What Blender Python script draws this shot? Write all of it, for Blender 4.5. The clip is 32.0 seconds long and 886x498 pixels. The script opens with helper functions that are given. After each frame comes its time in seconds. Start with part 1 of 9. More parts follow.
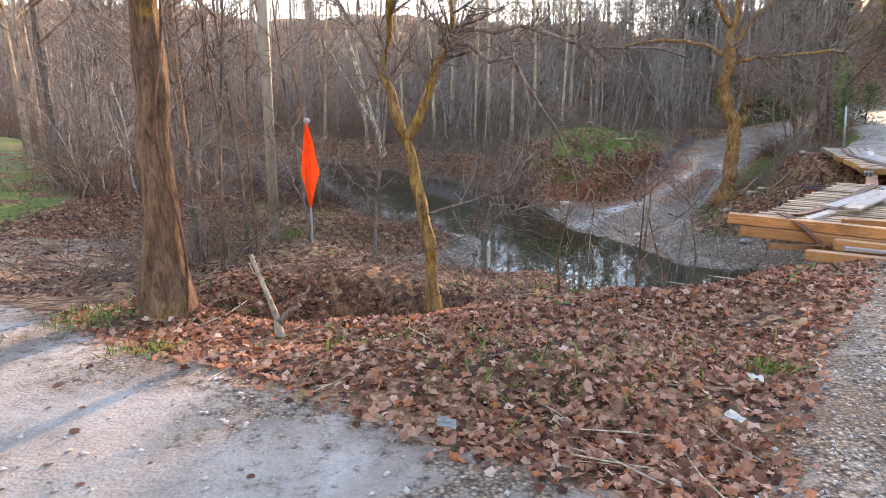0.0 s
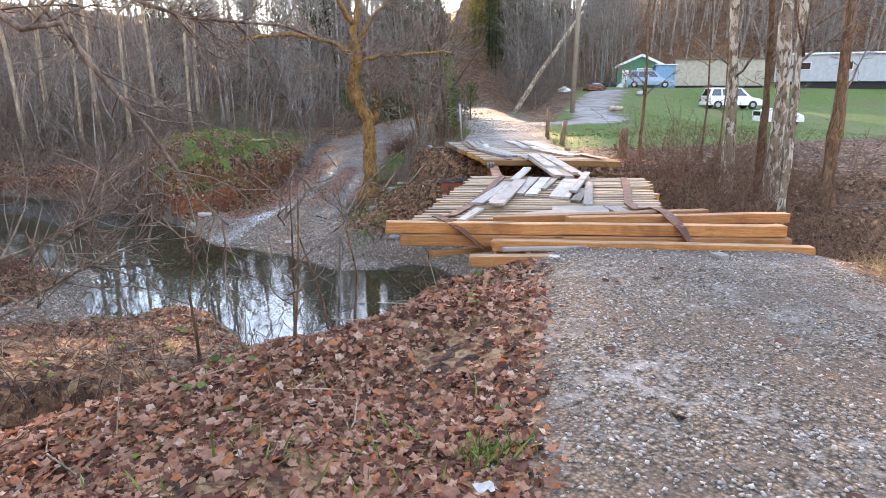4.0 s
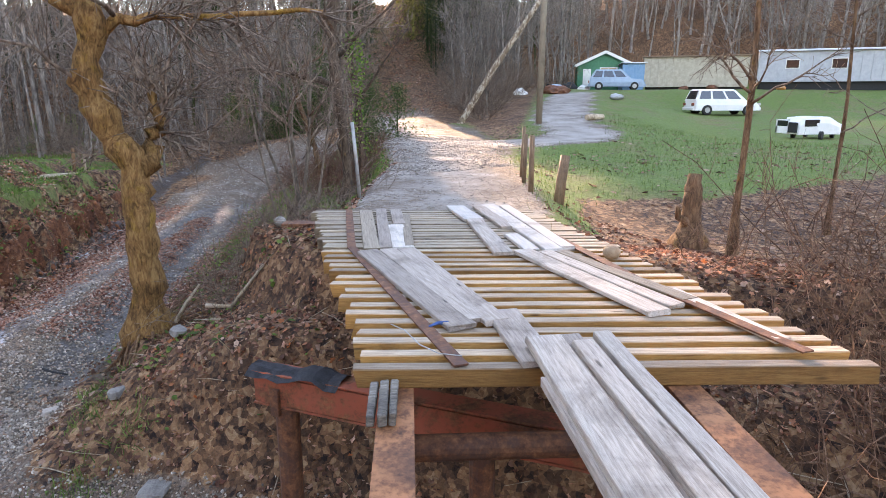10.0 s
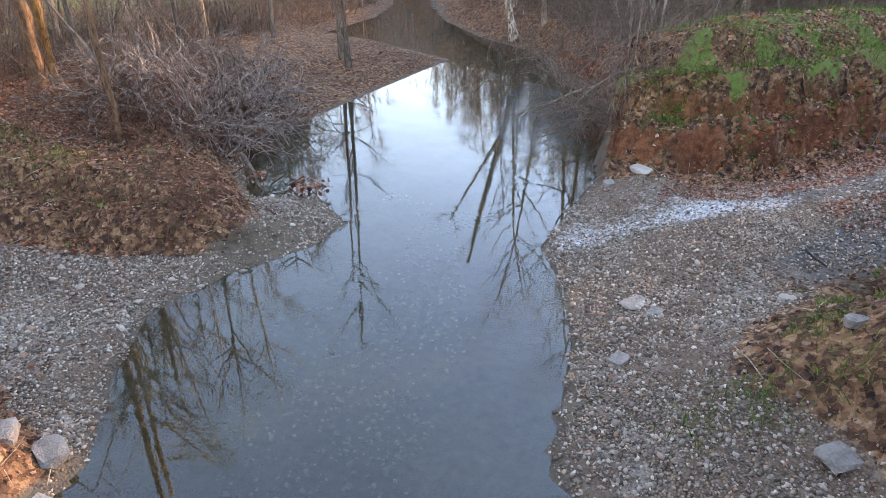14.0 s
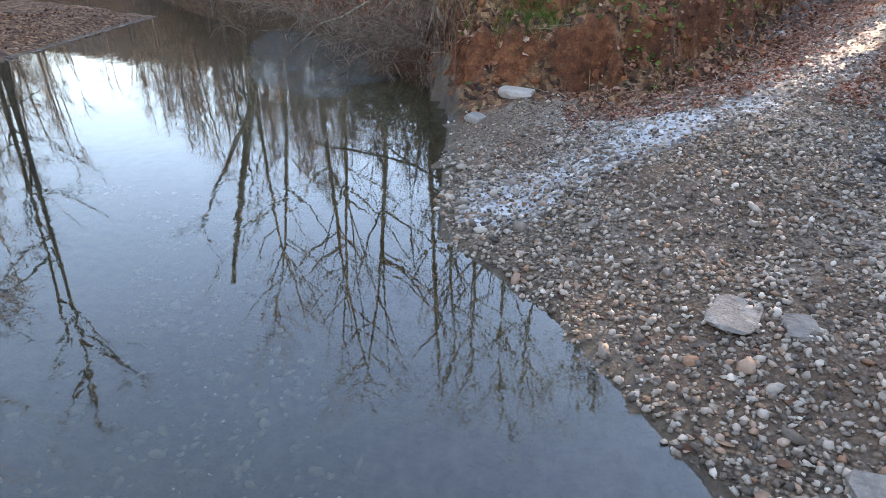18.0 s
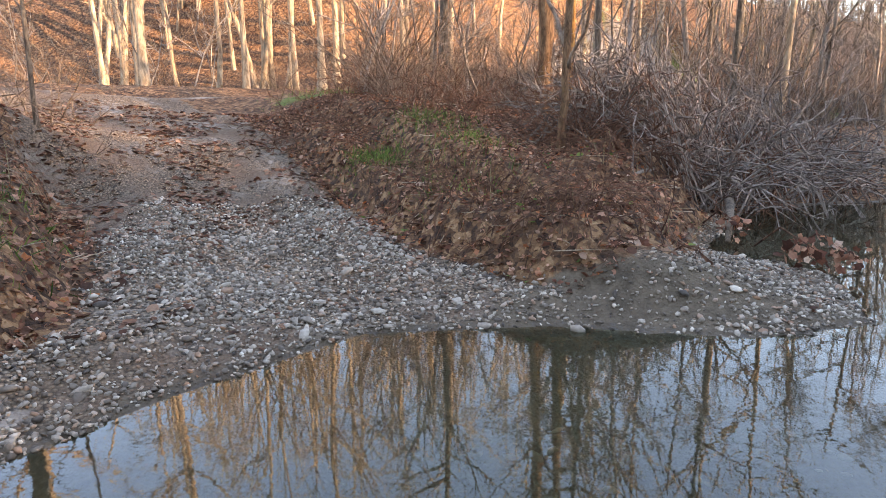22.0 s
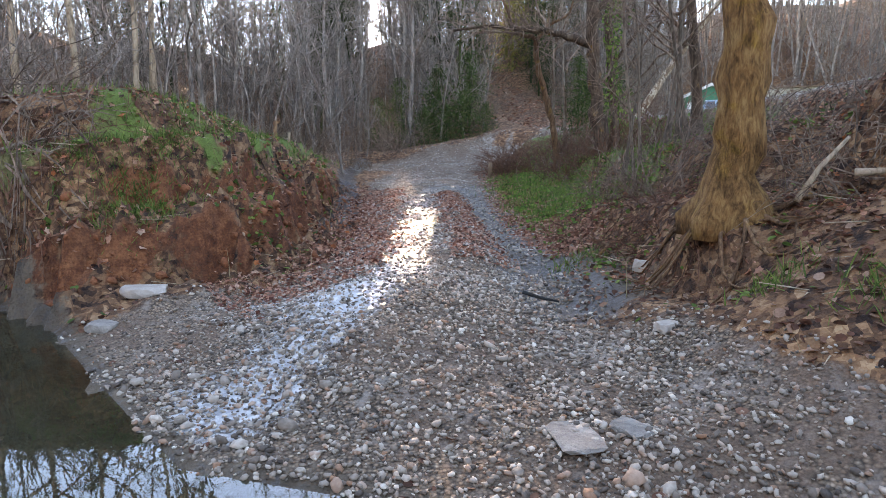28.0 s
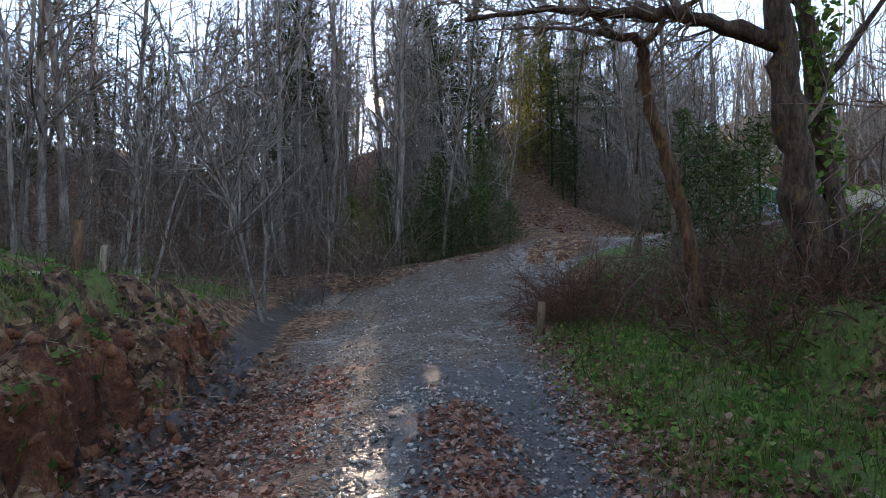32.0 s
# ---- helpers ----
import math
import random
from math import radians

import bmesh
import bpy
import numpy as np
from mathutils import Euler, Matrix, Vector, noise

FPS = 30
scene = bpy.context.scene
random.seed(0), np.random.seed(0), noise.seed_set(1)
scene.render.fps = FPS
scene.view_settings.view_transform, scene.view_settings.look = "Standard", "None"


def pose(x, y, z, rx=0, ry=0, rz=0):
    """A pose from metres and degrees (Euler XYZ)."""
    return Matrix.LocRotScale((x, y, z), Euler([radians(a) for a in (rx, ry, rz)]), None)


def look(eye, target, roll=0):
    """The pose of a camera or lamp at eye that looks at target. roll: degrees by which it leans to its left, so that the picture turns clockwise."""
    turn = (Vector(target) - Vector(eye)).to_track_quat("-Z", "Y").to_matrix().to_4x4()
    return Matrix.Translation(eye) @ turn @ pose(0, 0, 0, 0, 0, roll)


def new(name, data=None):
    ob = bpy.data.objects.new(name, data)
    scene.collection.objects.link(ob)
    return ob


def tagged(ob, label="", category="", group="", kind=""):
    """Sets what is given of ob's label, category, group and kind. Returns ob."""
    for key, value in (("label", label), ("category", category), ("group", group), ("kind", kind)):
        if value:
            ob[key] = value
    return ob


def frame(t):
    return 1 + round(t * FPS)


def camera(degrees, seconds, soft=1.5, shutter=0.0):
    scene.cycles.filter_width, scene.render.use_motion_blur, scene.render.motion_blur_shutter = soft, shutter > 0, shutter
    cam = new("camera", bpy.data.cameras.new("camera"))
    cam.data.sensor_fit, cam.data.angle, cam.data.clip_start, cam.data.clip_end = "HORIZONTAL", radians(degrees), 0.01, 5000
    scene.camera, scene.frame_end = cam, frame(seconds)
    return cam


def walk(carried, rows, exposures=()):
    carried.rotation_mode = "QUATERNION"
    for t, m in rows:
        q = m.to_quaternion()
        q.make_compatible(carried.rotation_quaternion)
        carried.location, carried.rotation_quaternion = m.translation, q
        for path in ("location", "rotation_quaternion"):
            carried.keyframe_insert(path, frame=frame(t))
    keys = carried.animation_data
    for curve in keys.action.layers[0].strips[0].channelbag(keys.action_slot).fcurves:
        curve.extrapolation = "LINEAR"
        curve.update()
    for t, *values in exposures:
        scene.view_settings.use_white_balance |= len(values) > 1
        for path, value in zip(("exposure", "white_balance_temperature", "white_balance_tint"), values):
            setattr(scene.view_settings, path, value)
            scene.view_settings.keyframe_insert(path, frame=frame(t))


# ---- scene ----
cam = camera(70.34, 32.0, soft=0.5)
# seconds, place, then turn about x, y and z in degrees
PATH = [
    (0.0, -0.0, 0.0, 4.368, 75.88, -0.03, -0.04),
    (0.5, -0.256, -0.001, 4.351, 75.96, -0.11, -3.89),
    (1.0, -0.273, -0.009, 4.344, 76.04, -0.11, -7.73),
    (1.5, -0.237, -0.009, 4.344, 75.93, -0.09, -11.72),
    (2.0, -0.203, 0.034, 4.329, 75.88, -0.2, -15.7),
    (2.5, -0.123, 0.296, 4.322, 75.84, -0.21, -19.68),
    (3.0, 0.055, 0.741, 4.321, 75.86, -0.24, -23.68),
    (3.5, 0.274, 1.19, 4.3, 75.94, -0.36, -27.67),
    (4.0, 0.536, 1.633, 4.279, 75.99, -0.27, -31.71),
    (4.5, 0.834, 2.082, 4.262, 76.0, -0.17, -35.47),
    (6.5, 2.411, 4.653, 4.238, 76.09, -0.36, -38.48),
    (7.0, 2.981, 5.308, 4.251, 76.13, -0.34, -38.43),
    (7.5, 3.645, 5.934, 4.345, 76.12, -0.28, -38.38),
    (8.0, 4.375, 6.646, 4.395, 76.16, -0.24, -38.36),
    (8.5, 5.056, 7.484, 4.356, 76.18, -0.2, -38.35),
    (9.0, 5.774, 8.436, 4.336, 76.21, -0.14, -38.37),
    (9.5, 6.52, 9.433, 4.337, 76.18, -0.05, -38.41),
    (10.0, 7.255, 10.353, 4.339, 76.26, -0.02, -36.64),
    (10.5, 7.769, 11.07, 4.349, 76.36, 0.13, -32.97),
    (11.0, 7.934, 11.326, 4.324, 76.39, 0.25, -29.01),
    (11.5, 7.937, 11.319, 4.315, 76.4, 0.32, -24.9),
    (12.0, 7.894, 11.313, 4.324, 76.37, 0.53, -15.43),
    (12.5, 7.864, 11.292, 4.326, 75.4, 0.65, -2.48),
    (13.0, 7.845, 11.269, 4.32, 70.02, 0.64, 10.31),
    (13.5, 7.847, 11.309, 4.279, 65.52, 0.64, 23.59),
    (15.5, 5.721, 14.413, 3.838, 64.28, 0.8, 39.6),
    (16.0, 5.041, 15.221, 3.53, 64.03, 0.73, 28.41),
    (16.5, 4.874, 15.541, 3.019, 63.88, 0.66, 15.12),
    (17.0, 4.848, 15.583, 2.641, 63.72, 0.47, 5.77),
    (17.5, 4.851, 15.606, 2.296, 63.71, 0.42, 2.6),
    (18.0, 4.845, 15.606, 1.973, 63.75, 0.53, 7.95),
    (18.5, 4.818, 15.602, 1.619, 64.01, 0.71, 20.43),
    (19.0, 4.795, 15.588, 1.449, 64.72, 0.75, 33.94),
    (19.5, 4.704, 15.592, 1.417, 66.2, 0.37, 47.55),
    (20.0, 4.737, 15.54, 1.432, 68.07, 0.25, 61.4),
    (20.5, 4.783, 15.484, 1.46, 70.27, 0.27, 75.18),
    (21.0, 4.813, 15.474, 1.473, 72.91, 0.17, 87.77),
    (21.5, 4.822, 15.474, 1.475, 76.05, 0.09, 92.04),
    (22.0, 4.862, 15.5, 1.492, 77.58, 0.22, 83.54),
    (22.5, 4.884, 15.502, 1.498, 77.64, 0.39, 70.92),
    (23.0, 4.88, 15.532, 1.492, 77.34, 0.56, 57.51),
    (23.5, 4.89, 15.53, 1.493, 76.75, 0.58, 43.94),
    (24.0, 4.904, 15.537, 1.492, 75.94, 0.67, 30.5),
    (24.5, 4.928, 15.538, 1.495, 75.13, 0.64, 17.06),
    (25.0, 4.803, 15.509, 1.504, 74.52, 0.35, 3.43),
    (25.5, 3.952, 15.415, 1.55, 74.34, 0.27, -9.62),
    (26.0, 2.929, 15.326, 1.59, 74.26, 0.35, -21.78),
    (26.5, 2.72, 15.355, 1.621, 76.5, 0.31, -31.7),
    (28.5, 4.202, 17.372, 1.618, 83.1, 0.13, -34.65),
    (29.0, 4.957, 18.54, 1.636, 84.77, 0.22, -34.38),
    (29.5, 5.588, 19.544, 1.664, 87.82, 0.28, -34.34),
    (30.0, 6.131, 20.47, 1.662, 90.82, 0.25, -34.44),
    (30.5, 6.706, 21.434, 1.676, 92.11, 0.33, -34.46),
    (31.0, 7.467, 22.5, 1.729, 92.18, 0.36, -34.44),
    (31.5, 8.323, 23.535, 1.834, 92.17, 0.3, -34.4),
    (32.0, 9.204, 24.528, 1.99, 92.11, 0.33, -34.22),
]
walk(cam, [(t, pose(x, y, z, rx, ry, rz)) for t, x, y, z, rx, ry, rz in PATH],
     exposures=[(0.0, 3.13, 7950, 25), (4.5, 3.28, 7950, 26), (7.0, 3.12, 7950, 27), (9.0, 3.12, 8000, 27), (12.0, 3.17, 7950, 27), (16.0, 3.12, 7900, 24), (19.0, 2.97, 7800, 23), (21.5, 3.12, 8350, 25),
                (24.0, 2.72, 7200, 22), (26.0, 3.07, 7450, 23), (29.0, 3.12, 7800, 25), (30.0, 2.22, 7000, 21), (31.0, 1.95, 7000, 21), (32.0, 2.05, 7050, 21)])
# world and sun: a low winter sun beyond the woods, clear pale sky
SUN = Vector((0.4537, 0.8522, 0.2606)).normalized()
world = bpy.data.worlds.new("sky")
scene.world = world
world.use_nodes = True
wt = world.node_tree
sky = wt.nodes.new("ShaderNodeTexSky")
sky.sky_type, sky.sun_disc = "NISHITA", False
sky.sun_elevation, sky.sun_rotation = math.asin(SUN.z), math.atan2(SUN.x, SUN.y)
sky.air_density, sky.dust_density, sky.ozone_density = 1.0, 0.05, 1.8
wt.links.new(sky.outputs[0], wt.nodes["Background"].inputs[0])
wt.nodes["Background"].inputs[1].default_value = 0.15
sun = new("sun", bpy.data.lights.new("sun", "SUN"))
sun.data.energy, sun.data.angle, sun.data.color = 2.8, radians(0.6), (1.0, 0.82, 0.6)
sun.matrix_world = look(SUN * 100, (0, 0, 0))

# the sun's own disc, low behind the far trees
bm = bmesh.new()
bmesh.ops.create_uvsphere(bm, u_segments=24, v_segments=12, radius=11.0)
disc = bpy.data.meshes.new("sun_disc")
bm.to_mesh(disc)
bm.free()
glow = bpy.data.materials.new("sun_glow")
glow.use_nodes = True
glow.node_tree.nodes["Principled BSDF"].inputs["Emission Color"].default_value = (1.0, 0.86, 0.62, 1)
glow.node_tree.nodes["Principled BSDF"].inputs["Emission Strength"].default_value = 60.0
disc.materials.append(glow)
sun_ball = new("sun_disc", disc)
sun_ball.location = Vector((8, 22, 1.7)) + SUN * 780
sun_ball.visible_shadow = False
tagged(sun_ball, "low bright winter sun behind the woods", "sun", kind="structure")
# ---- materials ----
WARM = (1.06, 1.0, 0.88)  # warm tint put into every base colour in place of warm fill light


class Nodes:
    """Small helper to wire a node material."""
    def __init__(self, name):
        self.mat = bpy.data.materials.new(name)
        self.mat.use_nodes = True
        self.t = self.mat.node_tree
        self.bsdf = self.t.nodes["Principled BSDF"]
        self.co = self.t.nodes.new("ShaderNodeTexCoord").outputs["Object"]

    def node(self, kind, **inputs):
        n = self.t.nodes.new(kind)
        for key, v in inputs.items():
            self.put(n.inputs[key.replace("_", " ")], v)
        return n

    def put(self, socket, v):
        if hasattr(v, "is_output"):
            self.t.links.new(v, socket)
        else:
            socket.default_value = v

    def noise(self, scale, detail=4.0, rough=0.6, warp=0.0, co=None):
        n = self.node("ShaderNodeTexNoise", Scale=scale, Detail=detail, Roughness=rough, Distortion=warp)
        self.t.links.new(co or self.co, n.inputs["Vector"])
        return n.outputs["Fac"]

    def cells(self, scale, out="Distance", co=None):
        n = self.node("ShaderNodeTexVoronoi", Scale=scale)
        self.t.links.new(co or self.co, n.inputs["Vector"])
        return n.outputs[out]

    def stretch(self, x, y, z, source=None):
        n = self.node("ShaderNodeMapping")
        self.t.links.new(source or self.co, n.inputs["Vector"])
        n.inputs["Scale"].default_value = (x, y, z)
        return n.outputs[0]

    def ramp(self, fac, *stops):
        n = self.node("ShaderNodeValToRGB", Fac=fac)
        while len(n.color_ramp.elements) < len(stops):
            n.color_ramp.elements.new(0.5)
        for e, (p, c) in zip(n.color_ramp.elements, stops):
            e.position = p
            e.color = (*c, 1) if len(c) == 3 else c
        return n.outputs[0]

    def step(self, fac, lo, hi):
        n = self.node("ShaderNodeMapRange")
        n.interpolation_type = "SMOOTHSTEP"
        self.put(n.inputs["Value"], fac)
        n.inputs["From Min"].default_value, n.inputs["From Max"].default_value = lo, hi
        return n.outputs[0]

    def mix(self, fac, a, b, mode="MIX"):
        n = self.t.nodes.new("ShaderNodeMix")
        n.data_type, n.blend_type = "RGBA", mode
        self.put(n.inputs[0], fac)
        for s, v in ((n.inputs[6], a), (n.inputs[7], b)):
            self.put(s, (*v, 1) if isinstance(v, tuple) and len(v) == 3 else v)
        return n.outputs[2]

    def math(self, op, a, b=0.0):
        n = self.t.nodes.new("ShaderNodeMath")
        n.operation = op
        self.put(n.inputs[0], a)
        self.put(n.inputs[1], b)
        return n.outputs[0]

    def island(self):
        return self.t.nodes.new("ShaderNodeNewGeometry").outputs["Random Per Island"]

    def each(self):
        return self.t.nodes.new("ShaderNodeObjectInfo").outputs["Random"]

    def mask(self, name, channel):
        a = self.t.nodes.new("ShaderNodeAttribute")
        a.attribute_name = name
        s = self.t.nodes.new("ShaderNodeSeparateColor")
        self.t.links.new(a.outputs["Color"], s.inputs[0])
        return s.outputs[channel]

    def alpha(self, name):
        a = self.t.nodes.new("ShaderNodeAttribute")
        a.attribute_name = name
        return a.outputs["Alpha"]

    def done(self, color, rough=0.8, bump=None, depth=0.02, metal=0.0, spec=0.5):
        self.put(self.bsdf.inputs["Base Color"], self.mix(1.0, color, WARM, "MULTIPLY"))
        self.put(self.bsdf.inputs["Roughness"], rough)
        self.put(self.bsdf.inputs["Metallic"], metal)
        self.bsdf.inputs["Specular IOR Level"].default_value = spec
        if bump is not None:
            b = self.node("ShaderNodeBump", Height=bump)
            b.inputs["Strength"].default_value, b.inputs["Distance"].default_value = 1.0, depth
            self.t.links.new(b.outputs[0], self.bsdf.inputs["Normal"])
        return self.mat


def mat_plain(name, a, b, scale=8.0, rough=0.7, depth=0.004, metal=0.0, vary=0.0, spec=0.4):
    """Two tones broken up at two scales, with fine relief."""
    k = Nodes(name)
    f = k.math("ADD", k.math("MULTIPLY", k.noise(scale), 0.6), k.math("MULTIPLY", k.noise(scale * 7, 5), 0.4))
    c = k.ramp(f, (0.32, a), (0.68, b))
    if vary:
        c = k.mix(1.0, c, k.ramp(k.each(), (0.0, (1 - vary,) * 3), (1.0, (1, 1, 1))), "MULTIPLY")
    return k.done(c, rough, k.noise(scale * 9, 6), depth, metal, spec)


def mat_wood(name, tones, rough=0.75, grey=0.0, knots=True, axis="x"):
    """Sawn timber with grain along its length, checks, knots and stains."""
    k = Nodes(name)
    sx = (0.6, 9, 9) if axis == "x" else (9, 9, 0.6)
    oi = k.each()
    shift = k.node("ShaderNodeVectorMath")
    shift.operation = "ADD"
    k.t.links.new(k.co, shift.inputs[0])
    comb = k.node("ShaderNodeCombineXYZ", X=k.math("MULTIPLY", oi, 37.0), Y=k.math("MULTIPLY", oi, 11.0), Z=k.math("MULTIPLY", oi, 5.0))
    k.t.links.new(comb.outputs[0], shift.inputs[1])
    co = shift.outputs[0]
    grain = k.noise(6.0, 6, 0.65, 0.6, k.stretch(*sx, co))
    fine = k.noise(30.0, 4, 0.6, 0.0, k.stretch(*sx, co))
    c = k.ramp(k.math("ADD", k.math("MULTIPLY", grain, 0.65), k.math("MULTIPLY", fine, 0.35)), (0.3, tones[0]), (0.52, tones[1]), (0.75, tones[2]))
    stain = k.step(k.noise(2.2, 5, 0.65, 0.3, co), 0.48, 0.72)
    c = k.mix(k.math("MULTIPLY", stain, 0.55), c, tuple(v * 0.42 for v in tones[0]))
    if grey:
        up = k.t.nodes.new("ShaderNodeNewGeometry").outputs["Normal"]
        z = k.node("ShaderNodeSeparateXYZ")
        k.t.links.new(up, z.inputs[0])
        c = k.mix(k.math("MULTIPLY", k.step(z.outputs[2], 0.5, 0.9), grey), c, k.ramp(grain, (0.3, (0.26, 0.21, 0.17)), (0.7, (0.62, 0.55, 0.48))))
    if knots:
        kn = k.step(k.cells(1.6, "Distance", k.stretch(0.8, 4, 4, co) if axis == "x" else k.stretch(4, 4, 0.8, co)), 0.10, 0.03)
        c = k.mix(k.math("MULTIPLY", kn, 0.8), c, tuple(v * 0.3 for v in tones[0]))
    c = k.mix(1.0, c, k.ramp(oi, (0.0, (0.5, 0.47, 0.45)), (0.35, (0.82, 0.78, 0.75)), (0.7, (0.95, 0.93, 0.90)), (1.0, (1.12, 1.06, 0.98))), "MULTIPLY")
    return k.done(c, rough, k.math("ADD", grain, k.math("MULTIPLY", fine, 0.6)), 0.006, 0.0, 0.25)


timber = mat_wood("yellow_treated_timber", ((0.20, 0.092, 0.026), (0.42, 0.218, 0.070), (0.56, 0.33, 0.13)), grey=0.75)
timber_old = mat_wood("weathered_timber", ((0.10, 0.075, 0.05), (0.24, 0.18, 0.12), (0.38, 0.31, 0.23)), grey=0.6)
orange_wood = mat_wood("orange_sawn_timber", ((0.26, 0.10, 0.032), (0.46, 0.205, 0.075), (0.60, 0.34, 0.16)), grey=0.25)
grey_plank = mat_wood("silvered_plank", ((0.23, 0.182, 0.155), (0.51, 0.445, 0.405), (0.71, 0.645, 0.60)))
pale_plank = mat_wood("pale_plank", ((0.40, 0.36, 0.335), (0.60, 0.555, 0.535), (0.74, 0.70, 0.69)), knots=False)
post_wood = mat_wood("weathered_post", ((0.10, 0.07, 0.05), (0.22, 0.15, 0.10), (0.34, 0.25, 0.18)), axis="z")
pole_wood = mat_wood("utility_pole_wood", ((0.22, 0.18, 0.14), (0.36, 0.31, 0.25), (0.46, 0.41, 0.34)), axis="z", knots=False)


def mat_rust(name, paint, amount):
    k = Nodes(name)
    n = k.math("ADD", k.math("MULTIPLY", k.noise(3.5, 6, 0.65, 0.4), 0.7), k.math("MULTIPLY", k.noise(26, 5), 0.3))
    rust = k.ramp(k.noise(14, 6, 0.7), (0.3, (0.05, 0.02, 0.012)), (0.5, (0.17, 0.065, 0.03)), (0.72, (0.34, 0.15, 0.07)))
    c = k.mix(k.step(n, amount - 0.08, amount + 0.08), paint, rust)
    c = k.mix(k.math("MULTIPLY", k.step(k.noise(1.7, 4), 0.5, 0.75), 0.5), c, (0.07, 0.035, 0.025))
    return k.done(c, 0.75, n, 0.006, 0.15, 0.4)


rust_red = mat_rust("red_primed_steel", (0.34, 0.085, 0.045), 0.52)
rust_orange = mat_rust("orange_rusted_steel", (0.42, 0.17, 0.075), 0.5)
rust_dark = mat_rust("dark_rusted_steel", (0.10, 0.045, 0.03), 0.46)
tar = mat_plain("tar_felt", (0.035, 0.035, 0.04), (0.10, 0.10, 0.11), 14, 0.85)


def mat_bark(name, tones, moss=0.0, scale=14.0, island=False):
    k = Nodes(name)
    co = k.stretch(1, 1, 0.28)
    n = k.noise(scale, 7, 0.7, 0.8, co)
    big = k.noise(2.4, 4)
    c = k.ramp(k.math("ADD", k.math("MULTIPLY", n, 0.7), k.math("MULTIPLY", big, 0.3)), (0.3, tones[0]), (0.5, tones[1]), (0.7, tones[2]))
    if moss:
        m = k.step(k.noise(3.2, 5, 0.6, 0.3), 0.62 - moss * 0.3, 0.8 - moss * 0.3)
        c = k.mix(k.math("MULTIPLY", m, 0.85), c, k.ramp(n, (0.35, (0.10, 0.058, 0.010)), (0.65, (0.40, 0.23, 0.042))))
    c = k.mix(1.0, c, k.ramp(k.island() if island else k.each(), (0.0, (0.65, 0.64, 0.62)), (1.0, (1.15, 1.12, 1.08))), "MULTIPLY")
    n2 = k.math("ADD", k.math("MULTIPLY", n, 0.6), k.math("MULTIPLY", k.noise(scale * 3.5, 5, 0.7, 0.4, k.stretch(1, 1, 0.22)), 0.6))
    c = k.mix(1.0, c, k.ramp(n2, (0.42, (0.45, 0.43, 0.42)), (0.66, (1.15, 1.15, 1.15))), "MULTIPLY")
    return k.done(c, 0.9, n2, 0.03, 0.0, 0.2)


bark_moss = mat_bark("mossy_bark", ((0.07, 0.034, 0.014), (0.27, 0.145, 0.056), (0.45, 0.285, 0.135)), 0.33)
bark_olive = mat_bark("dark_mossy_bark", ((0.07, 0.04, 0.016), (0.22, 0.13, 0.05), (0.36, 0.24, 0.11)), 0.6)
bark_brown = mat_bark("brown_bark", ((0.055, 0.03, 0.018), (0.19, 0.11, 0.065), (0.32, 0.20, 0.125)), 0.25)
bark_grey = mat_bark("grey_bark", ((0.07, 0.055, 0.045), (0.18, 0.145, 0.12), (0.32, 0.27, 0.23)))


bark_dark = mat_bark("dark_furrowed_bark", ((0.03, 0.02, 0.015), (0.10, 0.070, 0.052), (0.20, 0.15, 0.115)), 0.15)


def mat_sycamore(name):
    """Mottled bark that peels in plates: brown over tan over cream."""
    k = Nodes(name)
    co = k.stretch(1, 1, 0.45)
    a, b = k.noise(7, 4, 0.55, 0.6, co), k.noise(13, 4, 0.6, 0.4, co)
    c = k.mix(k.step(a, 0.46, 0.52), (0.50, 0.43, 0.35), (0.25, 0.185, 0.13))
    c = k.mix(k.step(b, 0.55, 0.59), c, (0.14, 0.095, 0.065))
    c = k.mix(1.0, c, k.ramp(k.noise(50, 5), (0.3, (0.75, 0.74, 0.72)), (0.7, (1.1, 1.1, 1.1))), "MULTIPLY")
    return k.done(c, 0.85, k.math("ADD", k.step(a, 0.5, 0.54), k.step(b, 0.55, 0.59)), 0.012, 0.0, 0.25)


bark_pale = mat_sycamore("pale_sycamore_bark")
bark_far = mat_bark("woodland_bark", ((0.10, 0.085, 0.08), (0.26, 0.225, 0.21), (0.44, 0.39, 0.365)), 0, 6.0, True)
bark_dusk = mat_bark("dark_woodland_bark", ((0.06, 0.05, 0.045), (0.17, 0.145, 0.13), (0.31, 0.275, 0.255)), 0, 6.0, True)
twig = mat_bark("bare_twigs", ((0.08, 0.055, 0.045), (0.21, 0.155, 0.125), (0.38, 0.30, 0.25)), 0, 10.0, True)
grey_bramble = mat_bark("grey_brambles", ((0.08, 0.062, 0.056), (0.22, 0.18, 0.165), (0.42, 0.365, 0.34)), 0, 10.0, True)
bramble_tan = mat_bark("tan_brambles", ((0.06, 0.034, 0.024), (0.19, 0.105, 0.07), (0.36, 0.23, 0.155)), 0, 10.0, True)
bramble = mat_bark("reddish_brambles", ((0.05, 0.026, 0.02), (0.15, 0.075, 0.05), (0.27, 0.16, 0.11)), 0, 10.0, True)
# lit copy of the woodland bark: sunlight put into paler, warmer tones
bark_sun_tint = mat_bark("sun_tinted_woodland_bark", ((0.16, 0.12, 0.09), (0.36, 0.28, 0.21), (0.52, 0.43, 0.34)), 0, 6.0, True)
dead_stick = mat_bark("bleached_dead_wood", ((0.22, 0.16, 0.11), (0.42, 0.34, 0.26), (0.58, 0.5, 0.42)), 0, 9.0, True)


